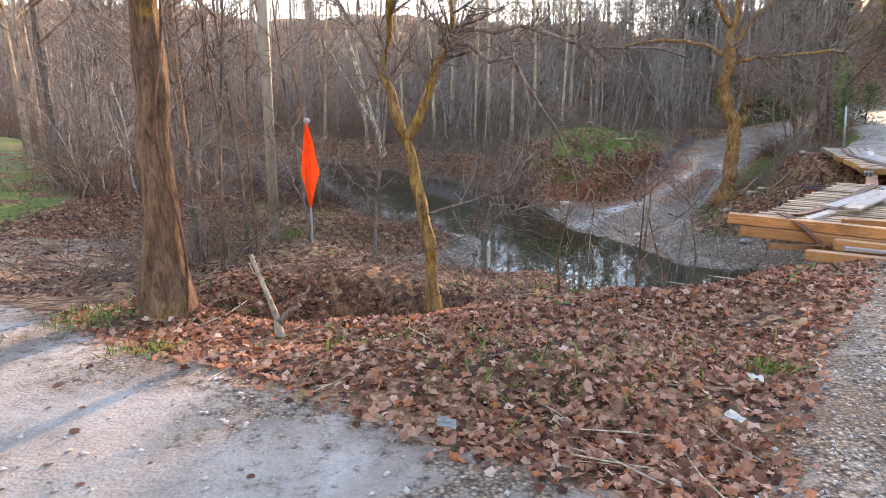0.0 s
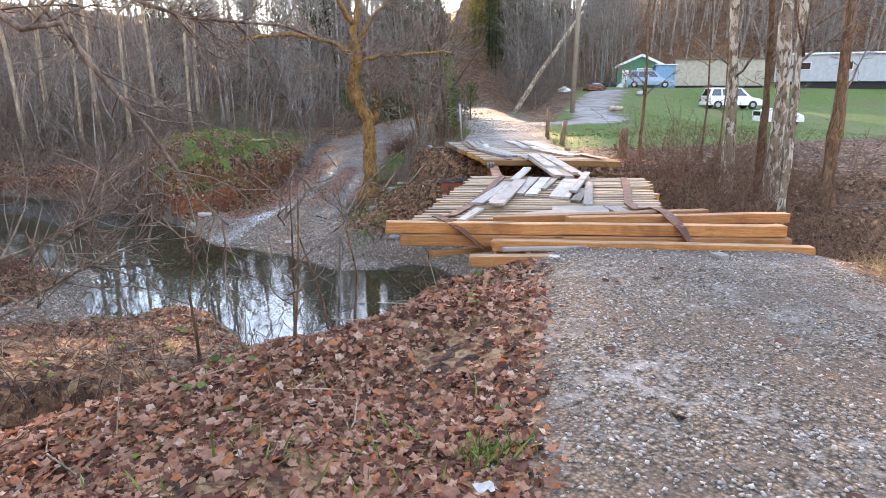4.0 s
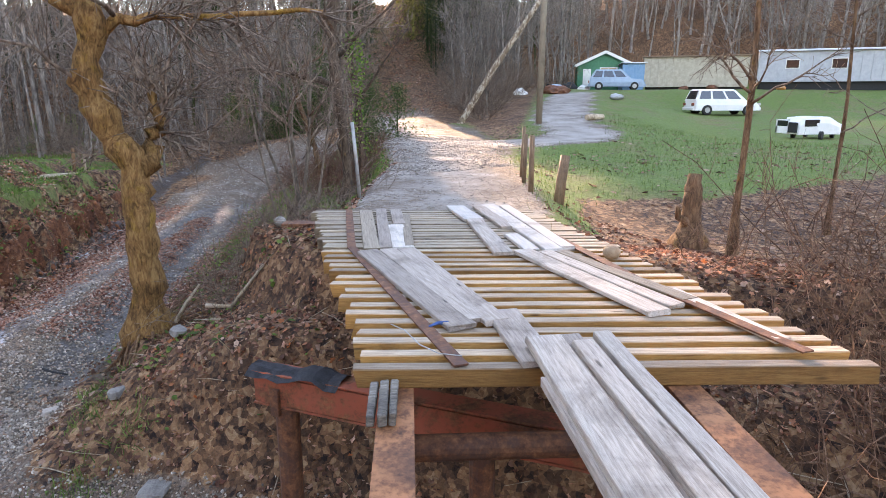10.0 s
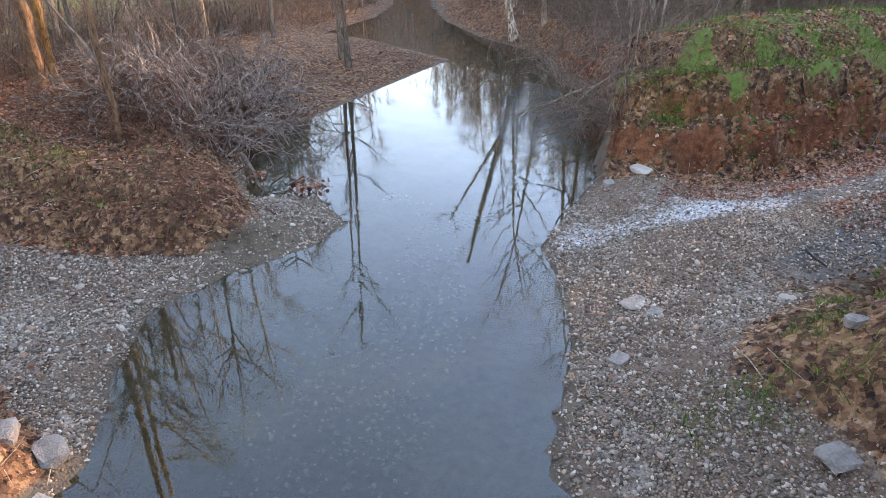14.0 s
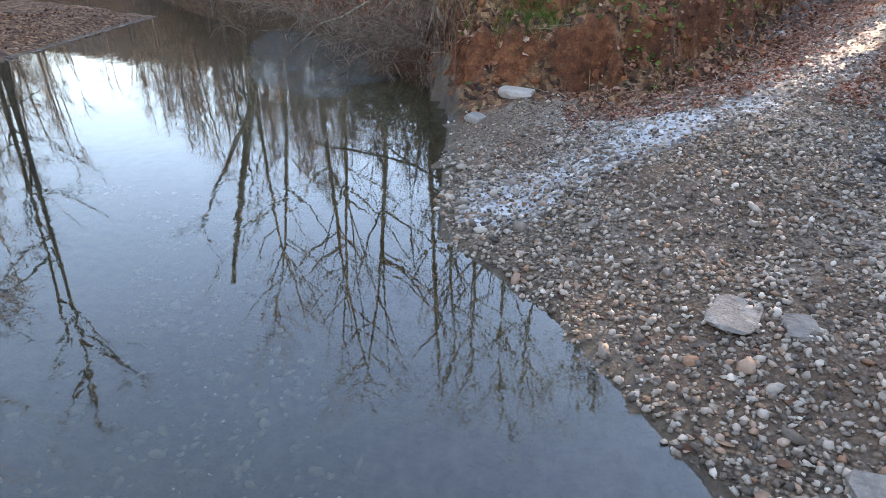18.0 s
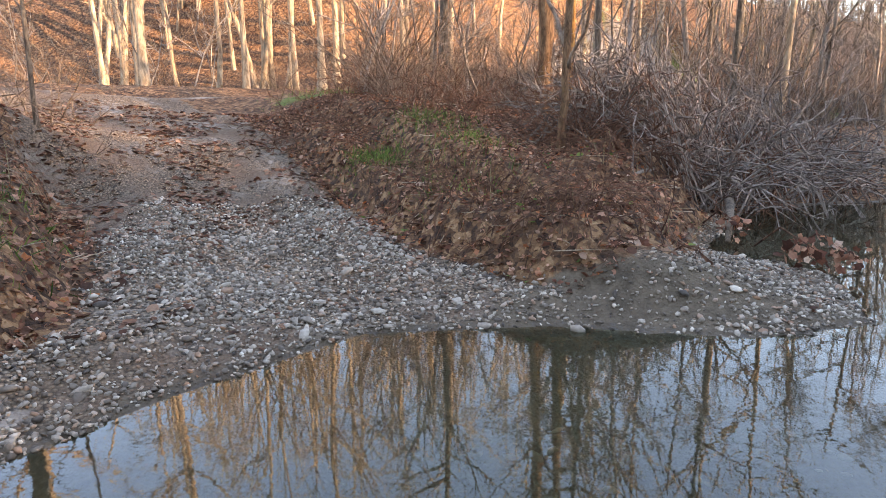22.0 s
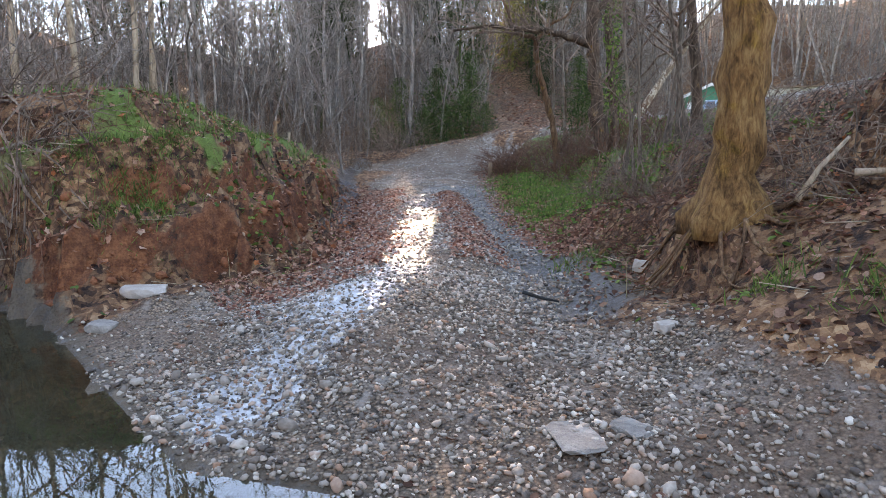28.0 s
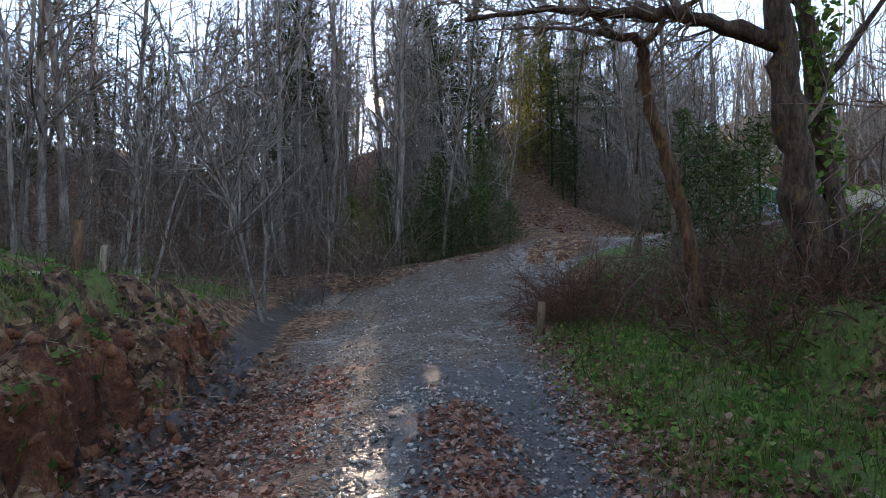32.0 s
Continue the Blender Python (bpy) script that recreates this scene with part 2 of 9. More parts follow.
def mat_leaf(name, *stops):
    k = Nodes(name)
    c = k.ramp(k.island(), *stops)
    c = k.mix(1.0, c, k.ramp(k.noise(40, 4), (0.3, (0.7, 0.7, 0.7)), (0.7, (1.15, 1.15, 1.15))), "MULTIPLY")
    k.done(c, 0.75, k.noise(60, 3), 0.003, 0.0, 0.25)
    thin, blend = k.t.nodes.new("ShaderNodeBsdfTranslucent"), k.t.nodes.new("ShaderNodeMixShader")
    k.put(thin.inputs["Color"], c)
    blend.inputs[0].default_value = 0.35
    k.t.links.new(k.bsdf.outputs[0], blend.inputs[1])
    k.t.links.new(thin.outputs[0], blend.inputs[2])
    k.t.links.new(blend.outputs[0], k.t.nodes["Material Output"].inputs["Surface"])
    return k.mat


leaf_mat = mat_leaf("fallen_leaves", (0.0, (0.075, 0.030, 0.020)), (0.22, (0.20, 0.078, 0.048)), (0.46, (0.37, 0.17, 0.11)), (0.7, (0.54, 0.30, 0.21)), (0.86, (0.46, 0.14, 0.045)), (1.0, (0.68, 0.49, 0.39)))
leaf_dull = mat_leaf("wet_leaves", (0.0, (0.060, 0.030, 0.020)), (0.35, (0.165, 0.074, 0.048)), (0.7, (0.31, 0.165, 0.11)), (1.0, (0.46, 0.30, 0.22)))
leaf_ford = mat_leaf("damp_leaves", (0.0, (0.12, 0.042, 0.028)), (0.3, (0.26, 0.105, 0.068)), (0.65, (0.44, 0.22, 0.15)), (1.0, (0.60, 0.38, 0.29)))
green_mat = mat_leaf("green_weeds", (0.0, (0.05, 0.085, 0.02)), (0.5, (0.115, 0.19, 0.04)), (1.0, (0.23, 0.29, 0.075)))
fresh_green = mat_leaf("fresh_green_weeds", (0.0, (0.045, 0.10, 0.018)), (0.5, (0.13, 0.25, 0.045)), (1.0, (0.29, 0.38, 0.09)))
dry_grass = mat_leaf("dry_grass", (0.0, (0.16, 0.12, 0.06)), (0.6, (0.30, 0.23, 0.13)), (1.0, (0.42, 0.34, 0.2)))
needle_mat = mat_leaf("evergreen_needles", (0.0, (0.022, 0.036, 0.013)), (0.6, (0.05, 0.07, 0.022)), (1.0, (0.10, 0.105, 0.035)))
needle_green = mat_leaf("green_bush_needles", (0.0, (0.028, 0.050, 0.014)), (0.6, (0.07, 0.11, 0.030)), (1.0, (0.14, 0.17, 0.055)))
# lit copy of the evergreen needles: low sunlight put into golden tones
needle_sun_tint = mat_leaf("sun_tinted_evergreen_needles", (0.0, (0.07, 0.07, 0.016)), (0.6, (0.19, 0.175, 0.045)), (1.0, (0.34, 0.28, 0.085)))


def mat_stone(name, *stops):
    k = Nodes(name)
    c = k.ramp(k.island(), *stops)
    c = k.mix(1.0, c, k.ramp(k.noise(35, 5), (0.3, (0.75, 0.74, 0.73)), (0.7, (1.12, 1.12, 1.12))), "MULTIPLY")
    return k.done(c, 0.7, k.noise(80, 4), 0.003, 0.0, 0.35)


pebble_mat = mat_stone("creek_pebbles", (0.0, (0.07, 0.055, 0.046)), (0.25, (0.17, 0.135, 0.11)), (0.5, (0.30, 0.25, 0.21)), (0.76, (0.46, 0.405, 0.355)), (0.86, (0.30, 0.16, 0.095)), (1.0, (0.66, 0.61, 0.55)))
bed_mat = mat_stone("pale_bed_stones", (0.0, (0.16, 0.13, 0.10)), (0.4, (0.34, 0.28, 0.22)), (0.8, (0.58, 0.52, 0.44)), (1.0, (0.72, 0.67, 0.6)))
track_mat = mat_stone("track_stones", (0.0, (0.08, 0.068, 0.062)), (0.5, (0.28, 0.245, 0.225)), (1.0, (0.62, 0.57, 0.53)))
gravel_mat = mat_stone("road_gravel", (0.0, (0.17, 0.142, 0.13)), (0.5, (0.32, 0.28, 0.26)), (1.0, (0.52, 0.475, 0.445)))
clay_clod = mat_plain("red_clay_clods", (0.08, 0.024, 0.011), (0.36, 0.135, 0.06), 5, 0.9, 0.02, 0, 0.0)
tan_rock = mat_plain("tan_rock", (0.24, 0.15, 0.09), (0.44, 0.31, 0.20), 7, 0.8, 0.01)
slab_mat = mat_plain("grey_rock", (0.17, 0.15, 0.14), (0.40, 0.37, 0.34), 5, 0.8, 0.02, 0, 0.25)


def mat_ground():
    """Soil, gravel, grass, red clay, mud and thin ice, blended by the masks of the ground sheet."""
    k = Nodes("ground_soil")
    fine, mid, big = k.noise(45, 6, 0.7), k.noise(9, 6, 0.65), k.noise(1.1, 5, 0.6)
    wide = k.noise(0.22, 4, 0.6)
    peb, pebc = k.cells(42, "Distance"), k.cells(42, "Color")
    leafc = k.cells(11, "Color")
    sl = k.node("ShaderNodeSeparateColor")
    k.t.links.new(leafc, sl.inputs[0])
    s2 = k.node("ShaderNodeSeparateColor")
    k.t.links.new(k.cells(19, "Color"), s2.inputs[0])
    litter = k.ramp(k.math("ADD", k.math("ADD", k.math("MULTIPLY", fine, 0.22), k.math("MULTIPLY", s2.outputs[1], 0.22)), k.math("ADD", k.math("MULTIPLY", mid, 0.22), k.math("MULTIPLY", sl.outputs[0], 0.34))), (0.25, (0.022, 0.012, 0.009)), (0.46, (0.125, 0.066, 0.038)), (0.62, (0.27, 0.15, 0.085)), (0.78, (0.42, 0.28, 0.18)))
    litter = k.mix(1.0, litter, k.ramp(k.math("ADD", k.math("MULTIPLY", big, 0.5), k.math("MULTIPLY", wide, 0.5)), (0.32, (0.5, 0.48, 0.46)), (0.65, (1.2, 1.12, 1.0))), "MULTIPLY")
    gr = k.ramp(peb, (0.0, (0.37, 0.30, 0.24)), (0.45, (0.18, 0.138, 0.106)), (0.8, (0.05, 0.038, 0.029)))
    sep = k.node("ShaderNodeSeparateColor")
    k.t.links.new(pebc, sep.inputs[0])
    gr = k.mix(1.0, gr, k.ramp(sep.outputs[0], (0.0, (0.5, 0.47, 0.45)), (0.5, (0.95, 0.92, 0.88)), (0.8, (1.15, 0.98, 0.85)), (1.0, (1.6, 1.55, 1.48))), "MULTIPLY")
    dust = k.ramp(k.math("ADD", k.math("MULTIPLY", fine, 0.35), k.math("MULTIPLY", big, 0.65)), (0.35, (0.20, 0.17, 0.15)), (0.62, (0.40, 0.355, 0.325)))
    packed = k.alpha("cover")
    road = k.mix(k.step(k.math("ADD", k.math("ADD", mid, k.math("MULTIPLY", big, 0.6)), k.math("MULTIPLY", packed, 0.30)), 0.78, 1.04), gr, dust)
    soil = k.ramp(fine, (0.35, (0.085, 0.052, 0.036)), (0.65, (0.21, 0.14, 0.10)))
    road = k.mix(k.math("MULTIPLY", k.math("MULTIPLY", k.step(k.math("ADD", k.math("MULTIPLY", k.noise(0.8, 5, 0.65, 0.4), 0.7), k.math("MULTIPLY", mid, 0.3)), 0.47, 0.58), 0.75), k.math("SUBTRACT", 1.0, k.math("MULTIPLY", packed, 0.85))), road, soil)
    grass = k.ramp(k.math("ADD", k.math("MULTIPLY", fine, 0.4), k.math("MULTIPLY", mid, 0.6)), (0.3, (0.06, 0.075, 0.022)), (0.55, (0.12, 0.18, 0.038)), (0.75, (0.23, 0.235, 0.085)))
    grass = k.mix(k.math("MULTIPLY", k.step(k.math("ADD", k.math("MULTIPLY", big, 0.5), k.math("MULTIPLY", wide, 0.5)), 0.46, 0.62), 0.7), grass, k.ramp(mid, (0.35, (0.10, 0.075, 0.035)), (0.65, (0.25, 0.19, 0.10))))
    clay = k.ramp(k.math("ADD", k.math("MULTIPLY", fine, 0.3), k.math("ADD", k.math("MULTIPLY", mid, 0.4), k.math("MULTIPLY", big, 0.3))), (0.37, (0.035, 0.011, 0.006)), (0.5, (0.135, 0.046, 0.020)), (0.63, (0.32, 0.13, 0.058)))
    mud = k.ramp(k.math("ADD", k.math("MULTIPLY", mid, 0.5), k.math("MULTIPLY", big, 0.5)), (0.35, (0.065, 0.048, 0.034)), (0.65, (0.19, 0.145, 0.105)))
    edge = k.math("MULTIPLY", k.math("SUBTRACT", mid, 0.5), 0.9)

    def soft(name, ch):
        return k.step(k.math("ADD", k.mask(name, ch), edge), 0.38, 0.62)
    c = k.mix(soft("cover", 1), litter, grass)
    c = k.mix(soft("cover", 2), c, clay)
    c = k.mix(soft("cover", 0), c, road)
    wet = soft("soak", 0)
    c = k.mix(soft("soak", 1), c, mud)
    c = k.mix(k.math("MULTIPLY", wet, 0.72), c, (0.024, 0.021, 0.020))
    ice = k.step(k.math("ADD", k.mask("soak", 2), k.math("MULTIPLY", k.math("SUBTRACT", k.noise(6.5, 7, 0.78, 0.8), 0.5), 2.4)), 0.45, 0.75)
    c = k.mix(k.math("MULTIPLY", ice, 0.8), c, k.ramp(mid, (0.4, (0.34, 0.36, 0.40)), (0.65, (0.74, 0.76, 0.80))))
    rough = k.ramp(k.math("MAXIMUM", wet, k.math("MULTIPLY", ice, 0.9)), (0.0, (0.9,) * 3), (1.0, (0.33,) * 3))
    relief = k.math("MULTIPLY", k.math("ADD", k.math("MULTIPLY", peb, -0.5), k.math("ADD", mid, k.math("MULTIPLY", fine, 0.6))), k.math("SUBTRACT", 1.0, k.math("MULTIPLY", k.math("MAXIMUM", k.math("MAXIMUM", wet, ice), k.math("MULTIPLY", packed, 0.8)), 0.55)))
    relief = k.math("ADD", relief, k.math("MULTIPLY", k.cells(11, "Distance"), 0.35))
    relief = k.math("ADD", relief, k.math("MULTIPLY", k.math("MULTIPLY", k.noise(3.2, 6, 0.7, 0.6), 5.0), k.mask("cover", 2)))
    return k.done(c, rough, relief, 0.022, 0.0, 0.28)


ground_mat = mat_ground()


def mat_water():
    k = Nodes("creek_water")
    t = k.t
    out = t.nodes["Material Output"]
    b = k.node("ShaderNodeBump", Height=k.math("MULTIPLY", k.noise(6.0, 3, 0.5, 0.3, k.stretch(1, 0.6, 1)), k.ramp(k.noise(0.5, 2), (0.4, (0.15,) * 3), (0.6, (1.0,) * 3))))
    b.inputs["Strength"].default_value, b.inputs["Distance"].default_value = 0.3, 0.0045
    gl = t.nodes.new("ShaderNodeBsdfGlossy")
    gl.inputs["Roughness"].default_value = 0.015
    clear = t.nodes.new("ShaderNodeBsdfTransparent")
    clear.inputs["Color"].default_value = (0.64, 0.61, 0.46, 1)
    murk = t.nodes.new("ShaderNodeBsdfDiffuse")
    murk.inputs["Color"].default_value = (0.105, 0.112, 0.064, 1)
    body = t.nodes.new("ShaderNodeMixShader")
    k.put(body.inputs[0], k.ramp(k.noise(0.35, 3), (0.35, (0.10,) * 3), (0.65, (0.28,) * 3)))
    t.links.new(clear.outputs[0], body.inputs[1])
    t.links.new(murk.outputs[0], body.inputs[2])
    fr = t.nodes.new("ShaderNodeFresnel")
    fr.inputs["IOR"].default_value = 1.75
    t.links.new(b.outputs[0], gl.inputs["Normal"])
    t.links.new(b.outputs[0], fr.inputs["Normal"])
    top = t.nodes.new("ShaderNodeMixShader")
    t.links.new(fr.outputs[0], top.inputs[0])
    t.links.new(body.outputs[0], top.inputs[1])
    t.links.new(gl.outputs[0], top.inputs[2])
    t.links.new(top.outputs[0], out.inputs["Surface"])
    return k.mat


water_mat = mat_water()
orange_vinyl = mat_plain("fluorescent_orange_vinyl", (0.85, 0.10, 0.015), (0.95, 0.17, 0.03), 5, 0.45, 0.004)
galv = mat_plain("galvanised_steel", (0.28, 0.28, 0.28), (0.45, 0.45, 0.46), 12, 0.5, 0.002, 0.6)
car_white = mat_plain("white_car_paint", (0.66, 0.66, 0.67), (0.78, 0.78, 0.79), 3, 0.3, 0.001)
car_blue = mat_plain("pale_blue_car_paint", (0.22, 0.30, 0.40), (0.30, 0.40, 0.52), 3, 0.3, 0.001)
glass_dark = mat_plain("dark_window_glass", (0.012, 0.014, 0.016), (0.02, 0.023, 0.026), 2, 0.06, 0.0, 0, 0, 0.8)
rubber = mat_plain("black_rubber", (0.015, 0.015, 0.015), (0.035, 0.035, 0.034), 10, 0.85)
green_board = mat_plain("green_board_siding", (0.035, 0.16, 0.085), (0.06, 0.23, 0.13), 6, 0.7, 0.006)
blue_board = mat_plain("blue_painted_siding", (0.12, 0.26, 0.42), (0.20, 0.36, 0.52), 4, 0.7, 0.006)
cream_board = mat_plain("cream_metal_siding", (0.30, 0.26, 0.20), (0.52, 0.47, 0.38), 3, 0.6, 0.004)
white_panel = mat_plain("white_trailer_panel", (0.30, 0.31, 0.34), (0.46, 0.47, 0.50), 3, 0.5, 0.004)
roof_metal = mat_plain("galvanised_roof", (0.42, 0.46, 0.52), (0.60, 0.65, 0.70), 5, 0.45, 0.003, 0.3)
roof_brown = mat_plain("rusty_roof", (0.16, 0.10, 0.07), (0.30, 0.2, 0.14), 5, 0.8, 0.006)
trim_white = mat_plain("white_trim", (0.6, 0.6, 0.58), (0.75, 0.75, 0.73), 5, 0.6, 0.002)
window_tan = mat_plain("tan_window_blind", (0.35, 0.22, 0.10), (0.5, 0.35, 0.18), 5, 0.5, 0.002)
concrete = mat_plain("old_concrete", (0.30, 0.26, 0.23), (0.48, 0.43, 0.39), 6, 0.85, 0.01)
litter_white = mat_plain("white_litter", (0.62, 0.62, 0.62), (0.8, 0.8, 0.8), 12, 0.6, 0.004)



def mat_ice():
    """Thin grey ice film on still water."""
    k = Nodes("thin_water_ice")
    t = k.t
    clear = t.nodes.new("ShaderNodeBsdfTransparent")
    k.put(k.bsdf.inputs["Base Color"], k.ramp(k.noise(6, 5, 0.7, 0.5), (0.35, (0.20, 0.23, 0.22, 1)), (0.65, (0.40, 0.44, 0.43, 1))))
    k.bsdf.inputs["Roughness"].default_value = 0.22
    m = t.nodes.new("ShaderNodeMixShader")
    k.put(m.inputs[0], k.ramp(k.noise(2.5, 5, 0.65, 0.4), (0.35, (0.02,) * 3), (0.7, (0.24,) * 3)))
    t.links.new(clear.outputs[0], m.inputs[1])
    t.links.new(k.bsdf.outputs[0], m.inputs[2])
    t.links.new(m.outputs[0], t.nodes["Material Output"].inputs["Surface"])
    return k.mat


water_ice = mat_ice()
# ---- building helpers ----
def part(name, bm, material, parent=None, label=""):
    """Links a bmesh as one mesh object, under a thing or a part."""
    me = bpy.data.meshes.new(name)
    bm.to_mesh(me)
    bm.free()
    me.materials.append(material)
    ob = new(name, me)
    ob.parent = parent
    return tagged(ob, label)


def from_arrays(name, verts, faces, material, parent=None, smooth=False):
    me = bpy.data.meshes.new(name)
    me.from_pydata(verts.tolist() if hasattr(verts, "tolist") else verts, [], faces.tolist() if hasattr(faces, "tolist") else faces)
    me.materials.append(material)
    if smooth:
        me.shade_smooth()
    ob = new(name, me)
    ob.parent = parent
    return ob


def thing(name, m, label, category, group="", kind=""):
    ob = new(name)
    ob.matrix_world = m
    return tagged(ob, label, category, group, kind)


def box(bm, x0, x1, y0, y1, z0, z1, bevel=0.0, jitter=0.0, rng=random):
    vs = []
    for x in (x0, x1):
        for y in (y0, y1):
            for z in (z0, z1):
                j = [rng.uniform(-jitter, jitter) for _ in range(3)]
                vs.append(bm.verts.new((x + j[0], y + j[1], z + j[2])))
    fs = [bm.faces.new([vs[i] for i in q]) for q in ((0, 1, 3, 2), (4, 6, 7, 5), (0, 4, 5, 1), (2, 3, 7, 6), (0, 2, 6, 4), (1, 5, 7, 3))]
    if bevel:
        es = {e for f in fs for e in f.edges}
        bmesh.ops.bevel(bm, geom=list(es), offset=bevel, segments=1, affect="EDGES", profile=0.5)
    return vs


def tube_arrays(points, radii, sides, cap=True):
    """Vertices and faces of a round bar along points."""
    P = np.array(points, float)
    n = len(P)
    tan = np.gradient(P, axis=0)
    tan /= np.linalg.norm(tan, axis=1)[:, None] + 1e-9
    ref = np.array((0.0, 0.0, 1.0)) if abs(tan[0][2]) < 0.9 else np.array((1.0, 0.0, 0.0))
    a = np.cross(tan, ref)
    a /= np.linalg.norm(a, axis=1)[:, None] + 1e-9
    b = np.cross(tan, a)
    ang = np.arange(sides) * 2 * math.pi / sides
    ring = a[:, None, :] * np.cos(ang)[None, :, None] + b[:, None, :] * np.sin(ang)[None, :, None]
    V = (P[:, None, :] + ring * np.array(radii, float)[:, None, None]).reshape(-1, 3)
    F = []
    for i in range(n - 1):
        for s in range(sides):
            s2 = (s + 1) % sides
            F.append((i * sides + s, i * sides + s2, (i + 1) * sides + s2, (i + 1) * sides + s))
    if cap:
        F.append(tuple(range(sides - 1, -1, -1)))
        F.append(tuple((n - 1) * sides + s for s in range(sides)))
    return V, F


def tube(bm, points, radii, sides=8):
    V, F = tube_arrays(points, radii, sides)
    vs = [bm.verts.new(v) for v in V]
    for f in F:
        bm.faces.new([vs[i] for i in f])


# ---- plan: the creek, tracks and banks ----
DECK = 2.79
BX, BY, BTURN = 8.921, 13.332, -35.45
BRIDGE = pose(BX, BY, 0, 0, 0, BTURN)


def bw(u, v, z=0.0):
    """From across and along the bridge to the world."""
    return tuple(BRIDGE @ Vector((u, v, z)))


def bxy(*uv):
    return [bw(*p)[:2] for p in uv]


NORTH_SHORE = bxy((40, -16), (22, -9), (9, -4.6), (5, -3), (2, -2), (0, -1), (-1.3, 0.9)) + [
    (8.0, 15.25), (7.2, 15.2), (6.2, 15.6), (5.9, 16.6), (5.6, 17.6), (5.0, 18.8), (4.2, 19.8), (4.0, 21.5), (3.8, 23.5), (2.8, 26.5),
    (1.0, 30.3), (-2.0, 34.1), (-4.3, 37.5), (-8.4, 40.4), (-13.8, 45.7), (-20, 54), (-31, 70), (-60, 110)]
SOUTH_SHORE = [(-66, 108), (-36, 70), (-24, 54), (-19.5, 46), (-17, 38.5), (-13.5, 37.4), (-6.3, 34), (-5.1, 27), (-4.5, 24), (-4.2, 21.3), (-1.4, 19.0),
               (-0.3, 19.7), (1.0, 19.0), (1.15, 18.0), (0.75, 16.7), (0.75, 15.4), (1.6, 14.4), (2.6, 13.5)] + bxy(
    (-4.2, -4.6), (-2.4, -5.8), (-0.6, -6.6), (0.5, -7.0), (4, -7.2), (9, -9), (22, -16), (40, -24))
CREEK = NORTH_SHORE + SOUTH_SHORE


def flat(line, z):
    return [(x, y, z) for x, y in line]


def raised(*uvz):
    return [bw(*p) for p in uvz]


LANE = [(6, -4.6, 2.66), (2.6, -1.3, 2.66), (-0.45, 0.95, 2.65), (-3.4, 2.9, 2.5), (-7.6, 6.2, 2.05), (-12, 9.4, 1.8), (-17, 14, 1.97), (-26, 22, 2.4), (-45, 38, 3.0)]
RAMP = [(1.0, 15.2, 0.03), (-2.3, 14.2, 0.12), (-4.1, 13.2, 0.39), (-5.4, 12.4, 0.97), (-8, 10.6, 1.5), (-10.2, 9.0, 1.85)]
FORD = [(4.9, 20.6, 0.06), (6.6, 21.9, 0.24), (9.1, 25.2, 0.4), (11.6, 28.8, 0.58), (14.2, 32.6, 0.95), (17.2, 35.3, 1.5), (20.0, 36.0, 1.95), (22.4, 34.6, 2.7)]
ROAD = [(12.75, 17.6, 2.75), (16.6, 22.6, 2.76), (20, 28.5, 2.8), (23.3, 34.5, 2.85), (27.4, 41.2, 3.25), (31, 46.5, 4.4), (34.4, 51.5, 5.8), (37.5, 57.5, 7.6), (40, 64, 9.2), (44, 74, 11.5)]
DRIVE = [(19.4, 27.6, 2.8), (21.5, 26.0, 2.8), (24.5, 25.7, 2.83), (26.8, 27.3, 2.9), (29.8, 31.2, 3.2), (34, 35, 3.7), (40, 40, 4.35), (46, 45, 4.75)]
APPROACH = [(1.4, -0.8, 2.66), (2.7, 1.5, 2.68), (3.4, 2.6, 2.7), (5.5, 5.0, 2.72), (5.95, 5.6, 2.66)]

LEFT_RUT = [(5.9, 21.2), (6.5, 21.7), (7.1, 22.4), (8.05, 23.7), (9.4, 25.7), (10.5, 27.1), (11.5, 28.5), (12.5, 29.8), (14.2, 32.2), (16.0, 34.4)]
RIGHT_RUT = [(7.8, 20.5), (8.7, 21.9), (9.5, 23.2), (11.0, 25.6), (12.0, 27.2), (12.7, 28.4), (14.2, 30.6), (16.4, 33.6)]
MEDIAN = [(8.1, 22.2), (8.65, 23.0), (9.7, 24.7), (10.9, 26.6), (11.6, 27.7), (12.3, 28.8)]
CUT = [(3.9, 23.9), (5.7, 24.2), (6.5, 24.8), (7.5, 26.4), (8.3, 27.6), (9.8, 30.5), (11.5, 33.6)]
DITCH = [(8.3, 26.7), (9.0, 27.8), (10.6, 30.6), (13.0, 35.8), (15.7, 39.6)]
WEST_BANK = [(0.4, 17.05), (-0.3, 16.45), (-1.1, 15.9), (-3.2, 15.05), (-6, 14), (-8, 20), (-3, 20), (-0.6, 18.4), (0.1, 17.9)]
NEAR_BANK = [(-3.2, 11.9), (-0.7, 13.15), (0.75, 13.6), (2.4, 13.4), (3.0, 12.6), (2, 10.5), (-3, 10.5)]
